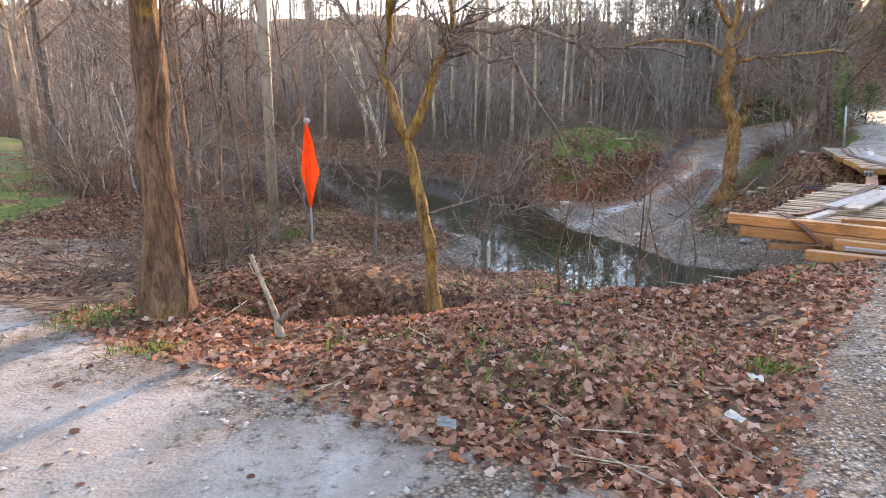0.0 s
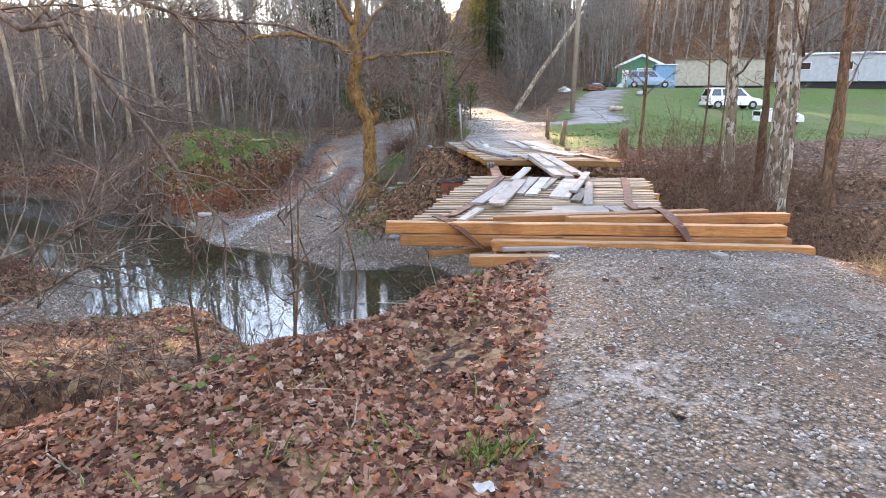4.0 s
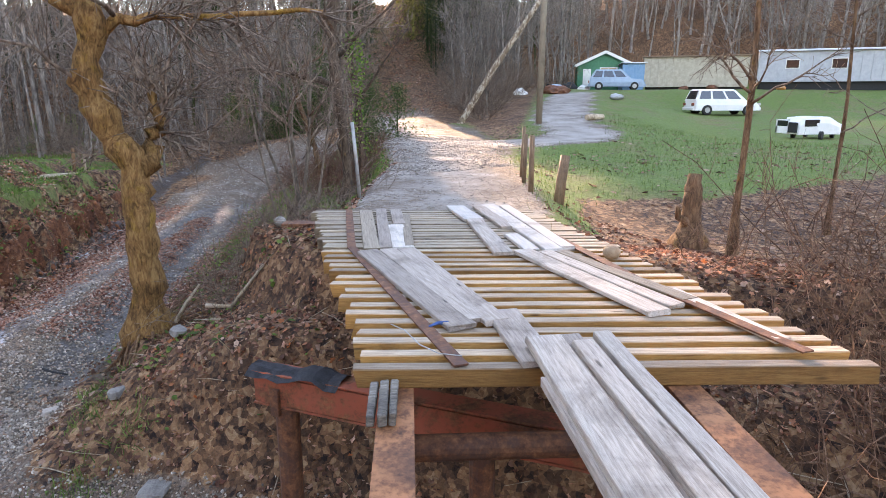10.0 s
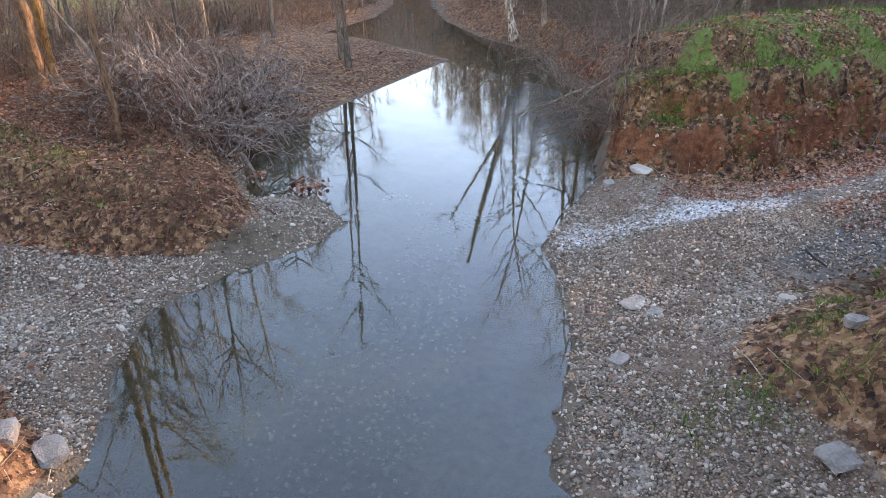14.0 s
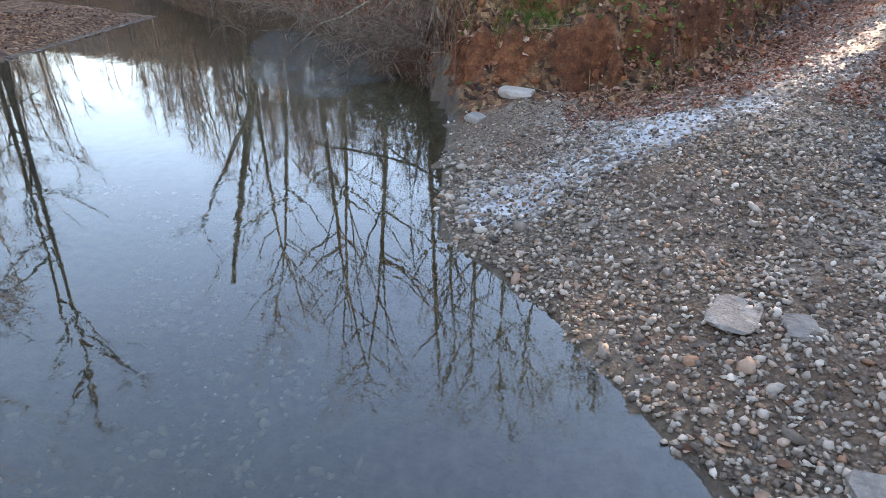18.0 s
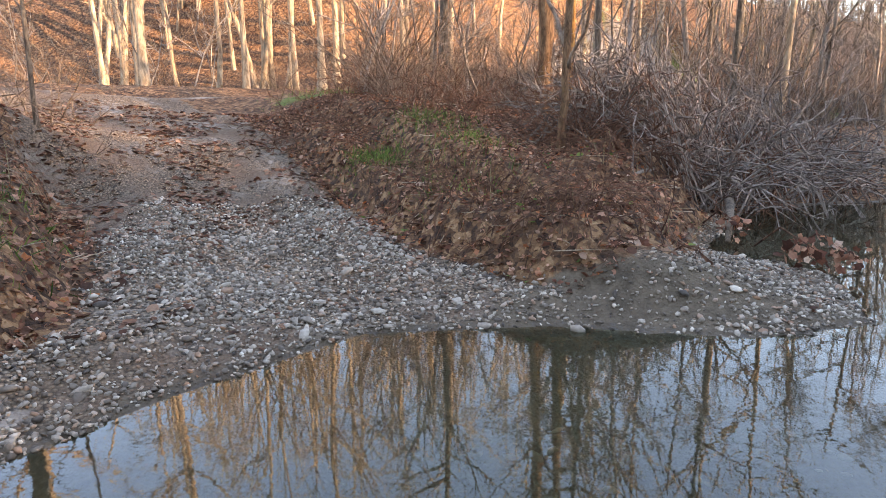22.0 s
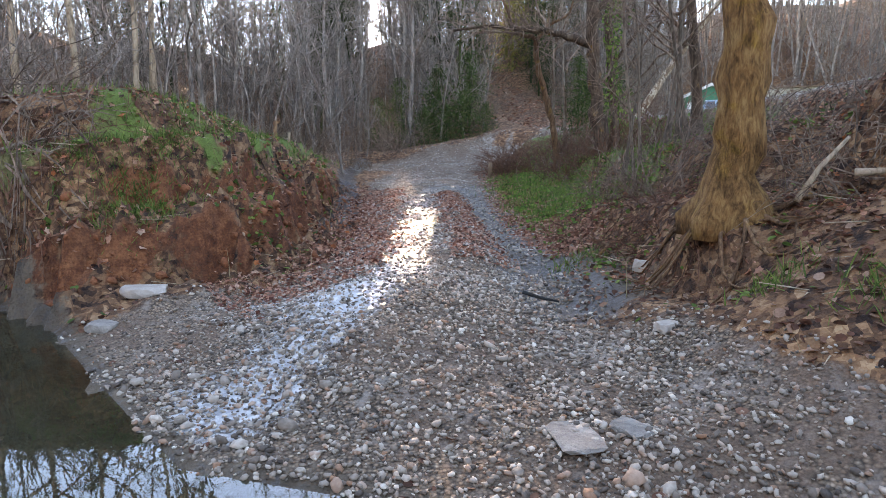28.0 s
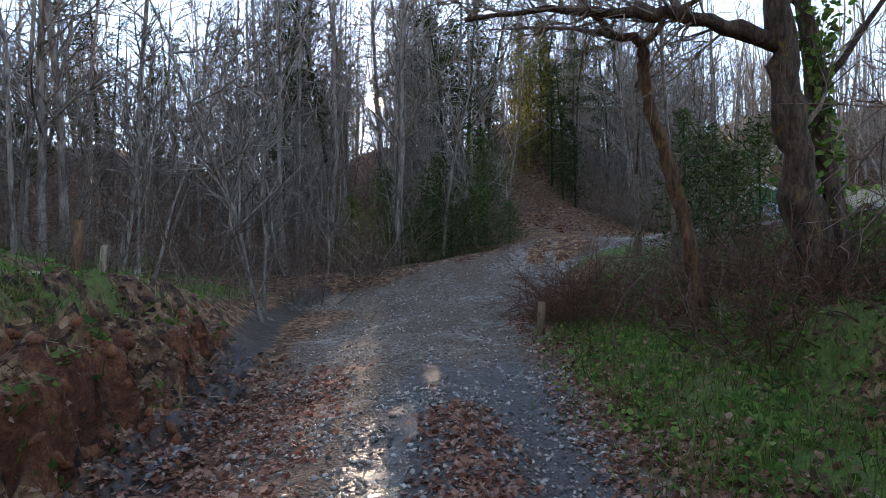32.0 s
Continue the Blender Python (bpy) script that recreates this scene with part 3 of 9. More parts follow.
RELIEF = [
    flat(NORTH_SHORE, 0.0), flat(SOUTH_SHORE, 0.0), LANE, RAMP, ROAD, DRIVE, APPROACH, FORD[5:7],
    # the ford's two edges, the foot and the crest of the cut clay bank, and the mound behind it
    [(4.5, 22.4, 0.08), (6.0, 23.1, 0.2), (8.0, 25.7, 0.35), (10.5, 29.8, 0.55), (13.0, 34.0, 0.9), (15.6, 38.0, 1.4)],
    [(6.4, 18.9, 0.12), (8.0, 20.6, 0.26), (10.2, 23.6, 0.42), (12.7, 27.3, 0.6), (15.6, 31.2, 1.0), (18.6, 35.0, 1.55)],
    [(4.35, 23.3, 0.22), (5.0, 23.5, 0.25), (5.9, 23.87, 0.28), (6.68, 24.55, 0.31), (7.7, 26.25, 0.4), (8.5, 27.5, 0.48), (10.0, 30.4, 0.65), (11.7, 33.6, 0.9)],
    [(3.9, 24.2, 0.85), (4.8, 24.2, 1.0), (5.6, 24.4, 1.1), (6.3, 25.0, 1.12), (7.3, 26.45, 1.2), (8.15, 27.75, 1.25), (9.65, 30.65, 1.4), (11.3, 33.7, 1.45)],
    [(3.5, 25.2, 1.7), (4.7, 25.0, 1.85), (5.7, 25.1, 1.9), (6.35, 25.85, 1.93), (6.86, 26.85, 1.95), (7.7, 28.3, 1.97), (9.1, 31.0, 2.0), (10.5, 33.6, 1.97), (11.2, 35.5, 1.7), (11.8, 38.2, 1.6)],
    [(3.3, 26.5, 2.35), (5.0, 26.4, 2.6), (5.8, 27.3, 2.5), (7.6, 30.2, 2.35)],
    [(3.9, 27.0, 2.45), (5.6, 29.3, 2.6), (8.0, 33.5, 2.45), (10.6, 39.5, 1.9), (13.6, 43.4, 1.9)],
    [(3.0, 28.2, 1.2), (0.4, 33.2, 1.2), (-3.5, 39.6, 1.2), (-8.0, 43.5, 1.3), (-14, 50, 1.4), (-26, 68, 1.6)],
    [(2, 42, 2.0), (-4, 50, 2.0), (-14, 62, 2.2)],
    [(3.15, 26.7, 0.85), (1.45, 30.3, 0.8), (-1.5, 34.3, 0.7)],
    # right of the ford: the tree's root plate, the slope and the far abutment
    [(8.85, 19.5, 1.1), (9.1, 20.0, 1.1)], [(8.3, 19.5, 0.4), (8.55, 20.4, 0.42), (9.4, 21.6, 0.5)], [(9.6, 18.9, 1.3), (10.2, 20.6, 1.25), (11.2, 22.4, 1.0), (12.5, 24.2, 0.85), (14.1, 26.5, 0.85), (16.2, 30.0, 1.2)],
    raised((-2.5, 1.9, 0.3), (-0.8, 1.6, 0.5), (1.5, 0.4, 0.55), (4, -0.5, 0.7), (8, -1.8, 0.8), (16, -4.5, 0.9)),
    raised((-2.4, 4.2, 1.5), (-1.3, 3.4, 1.9), (0.8, 2.9, 2.0), (3.2, 1.9, 1.8), (5.5, 1.4, 1.9), (9, 0.8, 1.8), (18, -1.5, 1.9)),
    raised((-1.9, 5.4, 2.55), (-0.6, 3.9, 2.5), (1.2, 3.6, 2.6), (2.6, 3.3, 2.6), (4.2, 3.0, 2.45), (9, 2.6, 2.35), (18, 1, 2.3)),
    [(11.5, 20.6, 2.1), (13.4, 23.4, 1.9), (16.2, 27.7, 1.65), (17.6, 30.2, 1.8), (20.4, 34.0, 2.5)],
    [(19, 19.5, 2.6), (30, 20, 2.5), (38, 23, 2.5), (48, 32, 3.05)], [(24, 9, 2.4), (45, 10, 2.5), (70, 12, 3.0)],
    # the wood's leafy edge behind the bend of the ford track
    [(15.0, 42.4, 1.9), (17.2, 40.4, 2.0), (19.6, 38.6, 2.45), (22.0, 37.6, 3.0), (24.4, 38.6, 3.4), (26.4, 42.6, 4.0)],
    [(42, 50, 4.9), (50, 46, 4.8), (60, 38, 4.8), (72, 30, 4.8)],
    # near side: plateau edge, hollow, and the slope to the ramp
    [(3.3, 5.8, 2.62), (1.6, 5.7, 2.5), (0.5, 6.0, 2.25), (-0.3, 5.75, 2.25), (-1.4, 5.3, 2.24), (-2.7, 5.8, 2.34)], [(-0.2, 6.42, 1.98), (0.1, 6.46, 1.98)], [(1.0, 4.0, 2.66), (-1.2, 4.0, 2.52)],
    [(-1.9, 6.3, 1.5), (-0.9, 6.5, 1.15), (0.2, 7.0, 1.1), (1.4, 7.3, 1.4)], [(-2.4, 7.4, 2.2), (-1.2, 7.75, 2.2), (0.2, 8.1, 1.85), (1.4, 8.3, 1.45)], [(-3.6, 7.8, 2.05), (-1.9, 8.9, 2.2), (-0.4, 9.2, 1.75), (1.2, 9.2, 1.35)],
    [(-3.8, 10.2, 1.75), (-1.8, 10.9, 1.6), (0.4, 11.0, 1.15), (2.0, 10.4, 0.95)], [(-3.2, 11.9, 0.35), (-0.7, 13.1, 0.26), (0.7, 13.5, 0.2), (1.9, 13.45, 0.12), (2.7, 13.2, 0.1)], [(-2.9, 11.3, 0.95), (-0.5, 12.4, 0.8), (0.9, 12.8, 0.6), (2.0, 12.7, 0.5), (2.9, 12.4, 0.4)],
    [(3.65, 6.45, 2.45), (2.9, 6.1, 2.42), (2.1, 6.0, 2.36), (1.6, 5.8, 2.42)], [(4.2, 7.3, 1.3), (3.3, 7.1, 1.5), (2.4, 7.0, 1.55)],
    raised((-0.35, -8.6, 2.5), (0.6, -7.95, 2.5), (3.3, -7.85, 2.54), (4.6, -8.2, 2.5), (9, -11, 2.3), (20, -18, 2.2)),
    raised((-1.9, -7.3, 1.0), (-0.1, -7.4, 1.0)),
    [(9, 0, 2.65), (16, -4, 2.6)], [(-6, -2, 2.6), (-14, 4, 2.3), (-24, 12, 2.4), (-40, 25, 3.0)],
    # brushy bank beyond the ramp, and the low bar upstream
    [(0.35, 17.05, 0.09), (-0.35, 16.5, 0.12), (-1.1, 15.95, 0.16), (-3.2, 15.1, 0.3), (-5.8, 14.1, 0.85), (-8.4, 12.6, 1.4)], [(0.05, 17.5, 0.4), (-0.6, 17.0, 0.5), (-1.4, 16.45, 0.55), (-3.4, 15.6, 0.75), (-6, 14.7, 1.3)],
    [(-0.5, 17.9, 0.55), (-1.6, 17.4, 0.8), (-3.0, 16.9, 1.1), (-4.6, 16.4, 1.4), (-7, 15.6, 1.75), (-12, 14.4, 1.95)], [(-0.45, 18.35, 0.08), (-1.4, 18.6, 0.12)],
    [(-3.0, 18.3, 0.95), (-5.6, 19.6, 1.45), (-7.5, 23, 1.0), (-10, 26, 0.9), (-18, 34, 1.0)], [(-9, 18.5, 1.5), (-14, 21, 1.7), (-26, 34, 1.9)],
    [(-6.3, 29, 0.22), (-7.6, 33, 0.28), (-12, 35.5, 0.3)],
]


def seg_near(X, Y, line, closed=False):
    """Nearest distance to a line, with the line's height there."""
    best = np.full(X.shape, 1e9)
    z = np.zeros(X.shape)
    pts = list(line) + ([line[0]] if closed else [])
    for a, b in zip(pts[:-1], pts[1:]):
        dx, dy = b[0] - a[0], b[1] - a[1]
        t = np.clip(((X - a[0]) * dx + (Y - a[1]) * dy) / (dx * dx + dy * dy), 0, 1)
        d = np.hypot(X - a[0] - t * dx, Y - a[1] - t * dy)
        m = d < best
        best = np.where(m, d, best)
        if len(a) > 2:
            z = np.where(m, a[2] + t * (b[2] - a[2]), z)
    return best, z


def inside(X, Y, ring):
    c = np.zeros(X.shape, bool)
    for (x0, y0), (x1, y1) in zip(ring, ring[1:] + ring[:1]):
        hit = ((y0 > Y) != (y1 > Y)) & (X < (x1 - x0) * (Y - y0) / ((y1 - y0) or 1e-9) + x0)
        c ^= hit
    return c


def smooth(a, b, x):
    t = np.clip((x - a) / (b - a), 0, 1)
    return t * t * (3 - 2 * t)


def fbm(X, Y, scale, seed=0, octaves=4):
    """Cheap smooth noise out of turned sine waves, about -1 to 1."""
    r = np.random.RandomState(seed)
    out, amp, f = np.zeros(X.shape), 1.0, 1.0 / scale
    for _ in range(octaves):
        for _ in range(3):
            a, p, q = r.uniform(0, math.pi), r.uniform(0, 6.3), r.uniform(0.8, 1.25)
            out += amp / 3 * np.sin((X * math.cos(a) + Y * math.sin(a)) * f * 6.28 * q + p + 0.8 * np.sin((X * math.sin(a) - Y * math.cos(a)) * f * 4 + p * 2))
        amp, f = amp * 0.5, f * 2.1
    return out


def clear_of_hills(X, Y):
    """How far out the hills begin, by bearing."""
    yaw = np.degrees(np.arctan2(-(X - 5), Y - 20))
    return np.interp(yaw, (-180, -140, -100, -75, -58, -44, -30, -15, 0, 18, 32, 46, 58, 75, 100, 140, 180), (70, 60, 75, 72, 66, 42, 30, 26, 28, 38, 70, 150, 60, 32, 28, 45, 70))


def height(X, Y):
    X, Y = np.asarray(X, float), np.asarray(Y, float)
    num, den = np.zeros(X.shape), np.zeros(X.shape)
    # the cut clay bank has slumped in buttresses and hollows
    cut, _ = seg_near(X, Y, CUT)
    near = np.exp(-(cut / 1.1) ** 2)
    WX, WY = X + near * 0.24 * fbm(X, Y, 1.1, 93, 3), Y + near * 0.24 * fbm(X, Y, 1.1, 94, 3)
    for line in RELIEF:
        d, z = seg_near(WX, WY, line)
        w = 1.0 / (d + 0.03) ** 3
        num += w * z
        den += w
    Z = num / den
    D = np.hypot(X - 5, Y - 20)
    rise = np.maximum(0, D - clear_of_hills(X, Y))
    tall = np.interp(np.degrees(np.arctan2(-(X - 5), Y - 20)), (-180, -60, -45, -34, -22, -12, 20, 34, 60, 75, 180), (34, 46, 20, 8, 8, 19, 26, 34, 28, 44, 34))
    Z = Z + tall * (1 - np.exp(-rise * 0.0135)) * smooth(0, 14, rise) + fbm(X, Y, 30, 3) * smooth(0, 30, rise) * 2
    Z += fbm(X, Y, 1.6, 5, 3) * 0.035
    dc, _ = seg_near(X, Y, CUT)
    Z += (np.abs(fbm(X, Y, 0.8, 21, 3)) - 0.4) * 0.34 * np.exp(-(dc / 0.75) ** 2)
    ins = inside(X, Y, CREEK)
    dw, _ = seg_near(X, Y, CREEK, True)
    Z = np.where(ins, -0.03 - 0.25 * smooth(0, 2.6, dw) + fbm(X, Y, 1.2, 9, 3) * 0.02, np.maximum(Z, 0.012 + 0.05 * smooth(0, 0.6, dw)))
    # leafy banks that close in on the ramp's foot
    for ring in (WEST_BANK, NEAR_BANK):
        d, _ = seg_near(X, Y, ring, True)
        Z = np.where(inside(X, Y, ring), np.maximum(Z, 0.1 + 0.5 * smooth(0, 0.55, d) + 0.06 * fbm(X, Y, 0.9, 81, 2)), Z)
    # tracks worn to their own level, and two wheel ruts up the ford
    for line, half in ((LANE, 1.7), (APPROACH, 1.3), (ROAD, 1.4), (DRIVE, 1.3)):
        d, z = seg_near(X, Y, line)
        k = 1 - smooth(half * 0.8, half + 1.2, d)
        Z = Z * (1 - k) + k * (z + fbm(X, Y, 2.5, 11, 2) * 0.02)
    d, z = seg_near(X, Y, FORD)
    for line in (LEFT_RUT, RIGHT_RUT):
        Z = Z - 0.06 * np.exp(-(seg_near(X, Y, line)[0] / 0.3) ** 2) * smooth(0.1, 0.25, Z)
    Z = Z - 0.10 * np.exp(-(seg_near(X, Y, DITCH)[0] / 0.35) ** 2) * smooth(0.2, 0.4, Z)
    return Z + 0.07 * np.exp(-(seg_near(X, Y, MEDIAN)[0] / 0.3) ** 2)


def hz(x, y):
    return float(height(np.array([x]), np.array([y]))[0])


def axis_steps(lo, hi, fine0, fine1, step):
    a = list(np.arange(fine0, fine1, step))
    s, x = step, fine1
    while x < hi:
        a.append(x)
        s *= 1.09
        x += s
    s, x = step, fine0
    while x > lo:
        s *= 1.09
        x -= s
        a.insert(0, x)
    return np.array(a)


gx, gy = axis_steps(-900, 900, -9, 15, 0.14), axis_steps(-900, 900, 1.5, 33, 0.14)
GX, GY = np.meshgrid(gx, gy, indexing="ij")
GZ = height(GX, GY)
dwater, _ = seg_near(GX, GY, CREEK, True)
inwater = inside(GX, GY, CREEK)
gradx, grady = np.gradient(GZ, gx, gy)
steep = np.hypot(gradx, grady)
n = len(gy)
I = np.arange(len(gx) * n).reshape(len(gx), n)
quads = np.stack([I[:-1, :-1], I[1:, :-1], I[1:, 1:], I[:-1, 1:]], -1).reshape(-1, 4)
ground = from_arrays("ground", np.stack([GX, GY, GZ], -1).reshape(-1, 3), quads, ground_mat, smooth=True)
tagged(ground, "leaf-littered creek banks with gravel tracks and red clay", "ground", kind="structure")


def band(X, Y, line, half, soft):
    d, _ = seg_near(X, Y, line)
    return 1 - smooth(half - soft, half + soft, d)


def cover_masks(X, Y, Z, st, dw, wet):
    road = np.maximum.reduce([band(X, Y, LANE, 1.9, 0.5), band(X, Y, APPROACH, 1.5, 0.4), band(X, Y, ROAD, 1.5, 0.5), band(X, Y, DRIVE, 1.5, 0.4),
                              band(X, Y, RAMP, 2.0, 0.5), band(X, Y, FORD[:-1], 1.9, 0.5), band(X, Y, [(15.6, 37.4), (17.6, 36.9)], 1.5, 0.5)])
    road = road * (1 - 0.6 * smooth(40.5, 43, Y))
    bar = (1 - smooth(0.35, 0.6, Z)) * (1 - smooth(2.2, 3.4, dw)) * (X > -3.5) * (Y < 24.2)
    road = np.maximum(road, np.where(X < 10.5, bar, 0))
    # the junction of road and drive is worn wide
    road = np.maximum(road, band(X, Y, [(18.6, 26.2), (21.4, 30.2), (24.2, 34.8)], 2.5, 0.7))
    for ring in (WEST_BANK, NEAR_BANK):
        road = np.where(inside(X, Y, ring), 0.0, road)
    road = np.where((X > 3.5) & (Y > 22.3), road * (1 - smooth(0.45, 0.8, st)) * (1 - band(X, Y, CUT, 0.95, 0.35)), road)
    yaw = np.degrees(np.arctan2(-(X - 12), Y - 17))
    lawn = smooth(-44, -50, yaw) * smooth(-128, -110, yaw) * smooth(2.3, 2.45, Z) * (1 - smooth(4.9, 6.0, Z)) * (X > 13.5)
    field = smooth(20, 24, -X) * smooth(24, 30, Y) * (1 - smooth(38, 44, Y)) * (1 - smooth(4, 8, Z))
    mound = smooth(1.25, 1.7, Z) * (1 - smooth(3.0, 4.0, Z)) * (Y > 25) * (X > 2) * (X < 14) * np.clip(0.42 + 0.6 * fbm(X, Y, 1.5, 91, 3), 0.05, 0.9)
    verge = band(X, Y, ROAD[1:], 3.4, 0.8) * (1 - band(X, Y, ROAD, 1.6, 0.3)) * (Y < 36) * (Y > 21.5) * 0.7
    right = band(X, Y, [(12.4, 24.2), (14.5, 27.4), (17.4, 31.8)], 1.3, 1.2) * np.clip(0.78 + 0.5 * fbm(X, Y, 1.7, 77, 3), 0.1, 1)
    beyond = band(X, Y, [(-10.4, 14.8), (-13, 18.2), (-19, 27), (-25, 36)], 1.5, 0.7) * np.clip(0.6 + 0.6 * fbm(X, Y, 2.1, 97, 3), 0.05, 1)
    grass = np.clip(np.maximum.reduce([lawn, beyond, field * 0.9, mound, verge, right]), 0, 1)
    clay = smooth(0.7, 1.5, st) * (Z < 1.5) * (Z > 0.05) * (Y > 9) * np.clip(0.7 + 0.6 * fbm(X, Y, 1.5, 71, 3), 0.1, 1) * np.where(X < 3.2, 0.5, 1.0) * np.where(band(X, Y, CUT, 0.75, 0.3) > 0.3, 1.25, 0.2) + 0.75 * band(X, Y, [(3.1, 25.9), (2.9, 26.8), (1.2, 30.4), (-1.7, 34.3)], 0.42, 0.2) * np.clip(0.7 + 0.6 * fbm(X, Y, 1.3, 72, 3), 0.1, 1) * (wet < 0.5)
    spit = band(X, Y, [(0.55, 16.9), (0.85, 17.6), (0.4, 18.6)], 0.5, 0.15) * 0.9
    mud = (1 - smooth(0.0, 0.5, dw)) * 0.62 + wet * 1.0 + spit
    dl, dr, dd = (seg_near(X, Y, line)[0] for line in (LEFT_RUT, RIGHT_RUT, DITCH))
    soak = (0.9 * np.exp(-(dl / 0.42) ** 2) + 1.0 * np.exp(-(dr / 0.62) ** 2)) * (1 - 0.75 * smooth(28.5, 32, Y)) + 0.8 * np.exp(-(dd / 0.4) ** 2) * (Y > 26) + (1 - smooth(0.0, 0.35, dw)) * 0.5
    mud = mud + 0.9 * np.exp(-(seg_near(X, Y, [(8.3, 20.4), (8.9, 21.3), (9.3, 21.9)])[0] / 0.6) ** 2)
    # thin white ice: by the water, along the left rut, and in the ditch
    thin = 0.46 * np.exp(-(dl / 0.24) ** 2) * (1 - 0.55 * smooth(23, 25, Y)) + 0.1 * np.exp(-(dr / 0.4) ** 2) + 0.6 * np.exp(-(dd / 0.22) ** 2) * (Y > 26.4) * np.clip(0.4 + 0.8 * fbm(X, Y, 2.0, 57, 2), 0, 1)
    for x, y, rx, ry, k in ((4.5, 20.3, 0.6, 0.55, 0.85), (5.3, 20.9, 0.7, 0.6, 0.7), (6.0, 21.7, 0.6, 0.5, 0.75), (5.6, 22.5, 0.5, 0.45, 0.6), (6.3, 22.2, 0.5, 0.4, 0.55), (6.9, 22.3, 0.4, 0.4, 0.6)):
        thin = thin + k * np.exp(-((X - x) / rx) ** 2 - ((Y - y) / ry) ** 2)
    thin = thin * (1 - wet) * smooth(0.0, 0.2, dw) * (Y > 18)
    return road, grass, clay, np.clip(soak, 0, 1), np.clip(mud, 0, 1), np.clip(thin, 0, 1)


road_m, grass_m, clay_m, soak_m, mud_m, ice_m = cover_masks(GX, GY, GZ, steep, dwater, inwater)
for nm, chans in (("cover", (road_m, grass_m, clay_m)), ("soak", (soak_m, mud_m, ice_m))):
    att = ground.data.color_attributes.new(nm, "FLOAT_COLOR", "POINT")
    data = np.ones((GX.size, 4), np.float32)
    data[:, 3] = np.maximum.reduce([band(GX, GY, LANE, 1.5, 0.7), band(GX, GY, [(12.75, 17.6), (20, 28.5), (26, 41)], 1.2, 0.6) * 0.6, band(GX, GY, FORD[4:], 1.3, 0.6) * 0.15, band(GX, GY, DRIVE, 1.2, 0.5)]).reshape(-1)
    for i, ch in enumerate(chans):
        data[:, i] = np.asarray(ch, float).reshape(-1)
    att.data.foreach_set("color", data.reshape(-1))

bm = bmesh.new()
bm.faces.new([bm.verts.new((x, y, 0.0)) for x, y in CREEK])
bmesh.ops.triangulate(bm, faces=bm.faces[:])
tagged(part("water", bm, water_mat), "still green-brown creek water reflecting bare trees", "water", kind="structure")

# meltwater running down the left rut
bm = bmesh.new()
rut = np.array([p for p in LEFT_RUT if 23.0 < p[1] < 31])
steps = np.linspace(0, len(rut) - 1, 90)
TX, TY = np.interp(steps, np.arange(len(rut)), rut[:, 0]), np.interp(steps, np.arange(len(rut)), rut[:, 1])
sway = 0.07 * fbm(TX, TY, 1.3, 141, 3)
TX, TY = TX + 0.82 * sway, TY - 0.57 * sway
wide = np.clip(0.07 + 0.08 * fbm(TX, TY, 0.9, 142, 3), 0.012, 0.2)
TZ = height(TX, TY) + 0.022
TZ = np.convolve(np.pad(TZ, 4, "edge"), np.ones(9) / 9, "valid")
edges = [(bm.verts.new((x - 0.82 * w, y + 0.57 * w, z)), bm.verts.new((x + 0.82 * w, y - 0.57 * w, z))) for x, y, z, w in zip(TX, TY, TZ, wide)]
for (a, b), (c, d) in zip(edges[:-1], edges[1:]):
    bm.faces.new((a, b, d, c))
tagged(part("trickle", bm, water_ice), "thin shining trickle of meltwater down the rut", "water", kind="structure")

ICE = (0.7, 27.6, 3.7, 1.35, radians(116))
bm = bmesh.new()
ring = []
for i in range(40):
    a = i * 2 * math.pi / 40
    r = 1.0 + 0.12 * math.sin(3 * a + 0.6) + 0.06 * math.sin(7 * a)
    ring.append(bm.verts.new((ICE[0] + ICE[2] * r * math.cos(a) * math.cos(ICE[4]) - ICE[3] * r * math.sin(a) * math.sin(ICE[4]), ICE[1] + ICE[2] * r * math.cos(a) * math.sin(ICE[4]) + ICE[3] * r * math.sin(a) * math.cos(ICE[4]), 0.006)))
bm.faces.new(ring)
tagged(part("ice_film", bm, water_ice), "thin grey ice film on the still water", "ice", kind="structure")
# ---- trees ----
def wander(rng, p, d, length, steps, bend, droop=0.0, lift=0.0):
    pts, d = [np.array(p, float)], np.array(d, float)
    for _ in range(steps):
        d = d + rng.normal(0, bend, 3) + np.array((0, 0, lift - droop))
        d /= np.linalg.norm(d)
        pts.append(pts[-1] + d * length / steps)
    return pts


def skew(rng, d, lo, hi):
    """A direction turned away from d by lo to hi degrees."""
    d = np.array(d, float) / np.linalg.norm(d)
    a = np.cross(d, rng.normal(0, 1, 3))
    a /= np.linalg.norm(a) + 1e-9
    t = math.radians(rng.uniform(lo, hi))
    return d * math.cos(t) + a * math.sin(t)


class Soup:
    """Vertices and faces that gather into one mesh."""
    def __init__(self):
        self.v, self.f, self.n = [], [], 0

    def add(self, V, F):
        self.v.append(np.asarray(V))
        self.f += [tuple(i + self.n for i in q) for q in F]
        self.n += len(V)

    def bar(self, pts, radii, sides):
        self.add(*tube_arrays(pts, radii, sides, sides > 4))

    def arrays(self):
        return (np.concatenate(self.v) if self.v else np.zeros((0, 3))), self.f


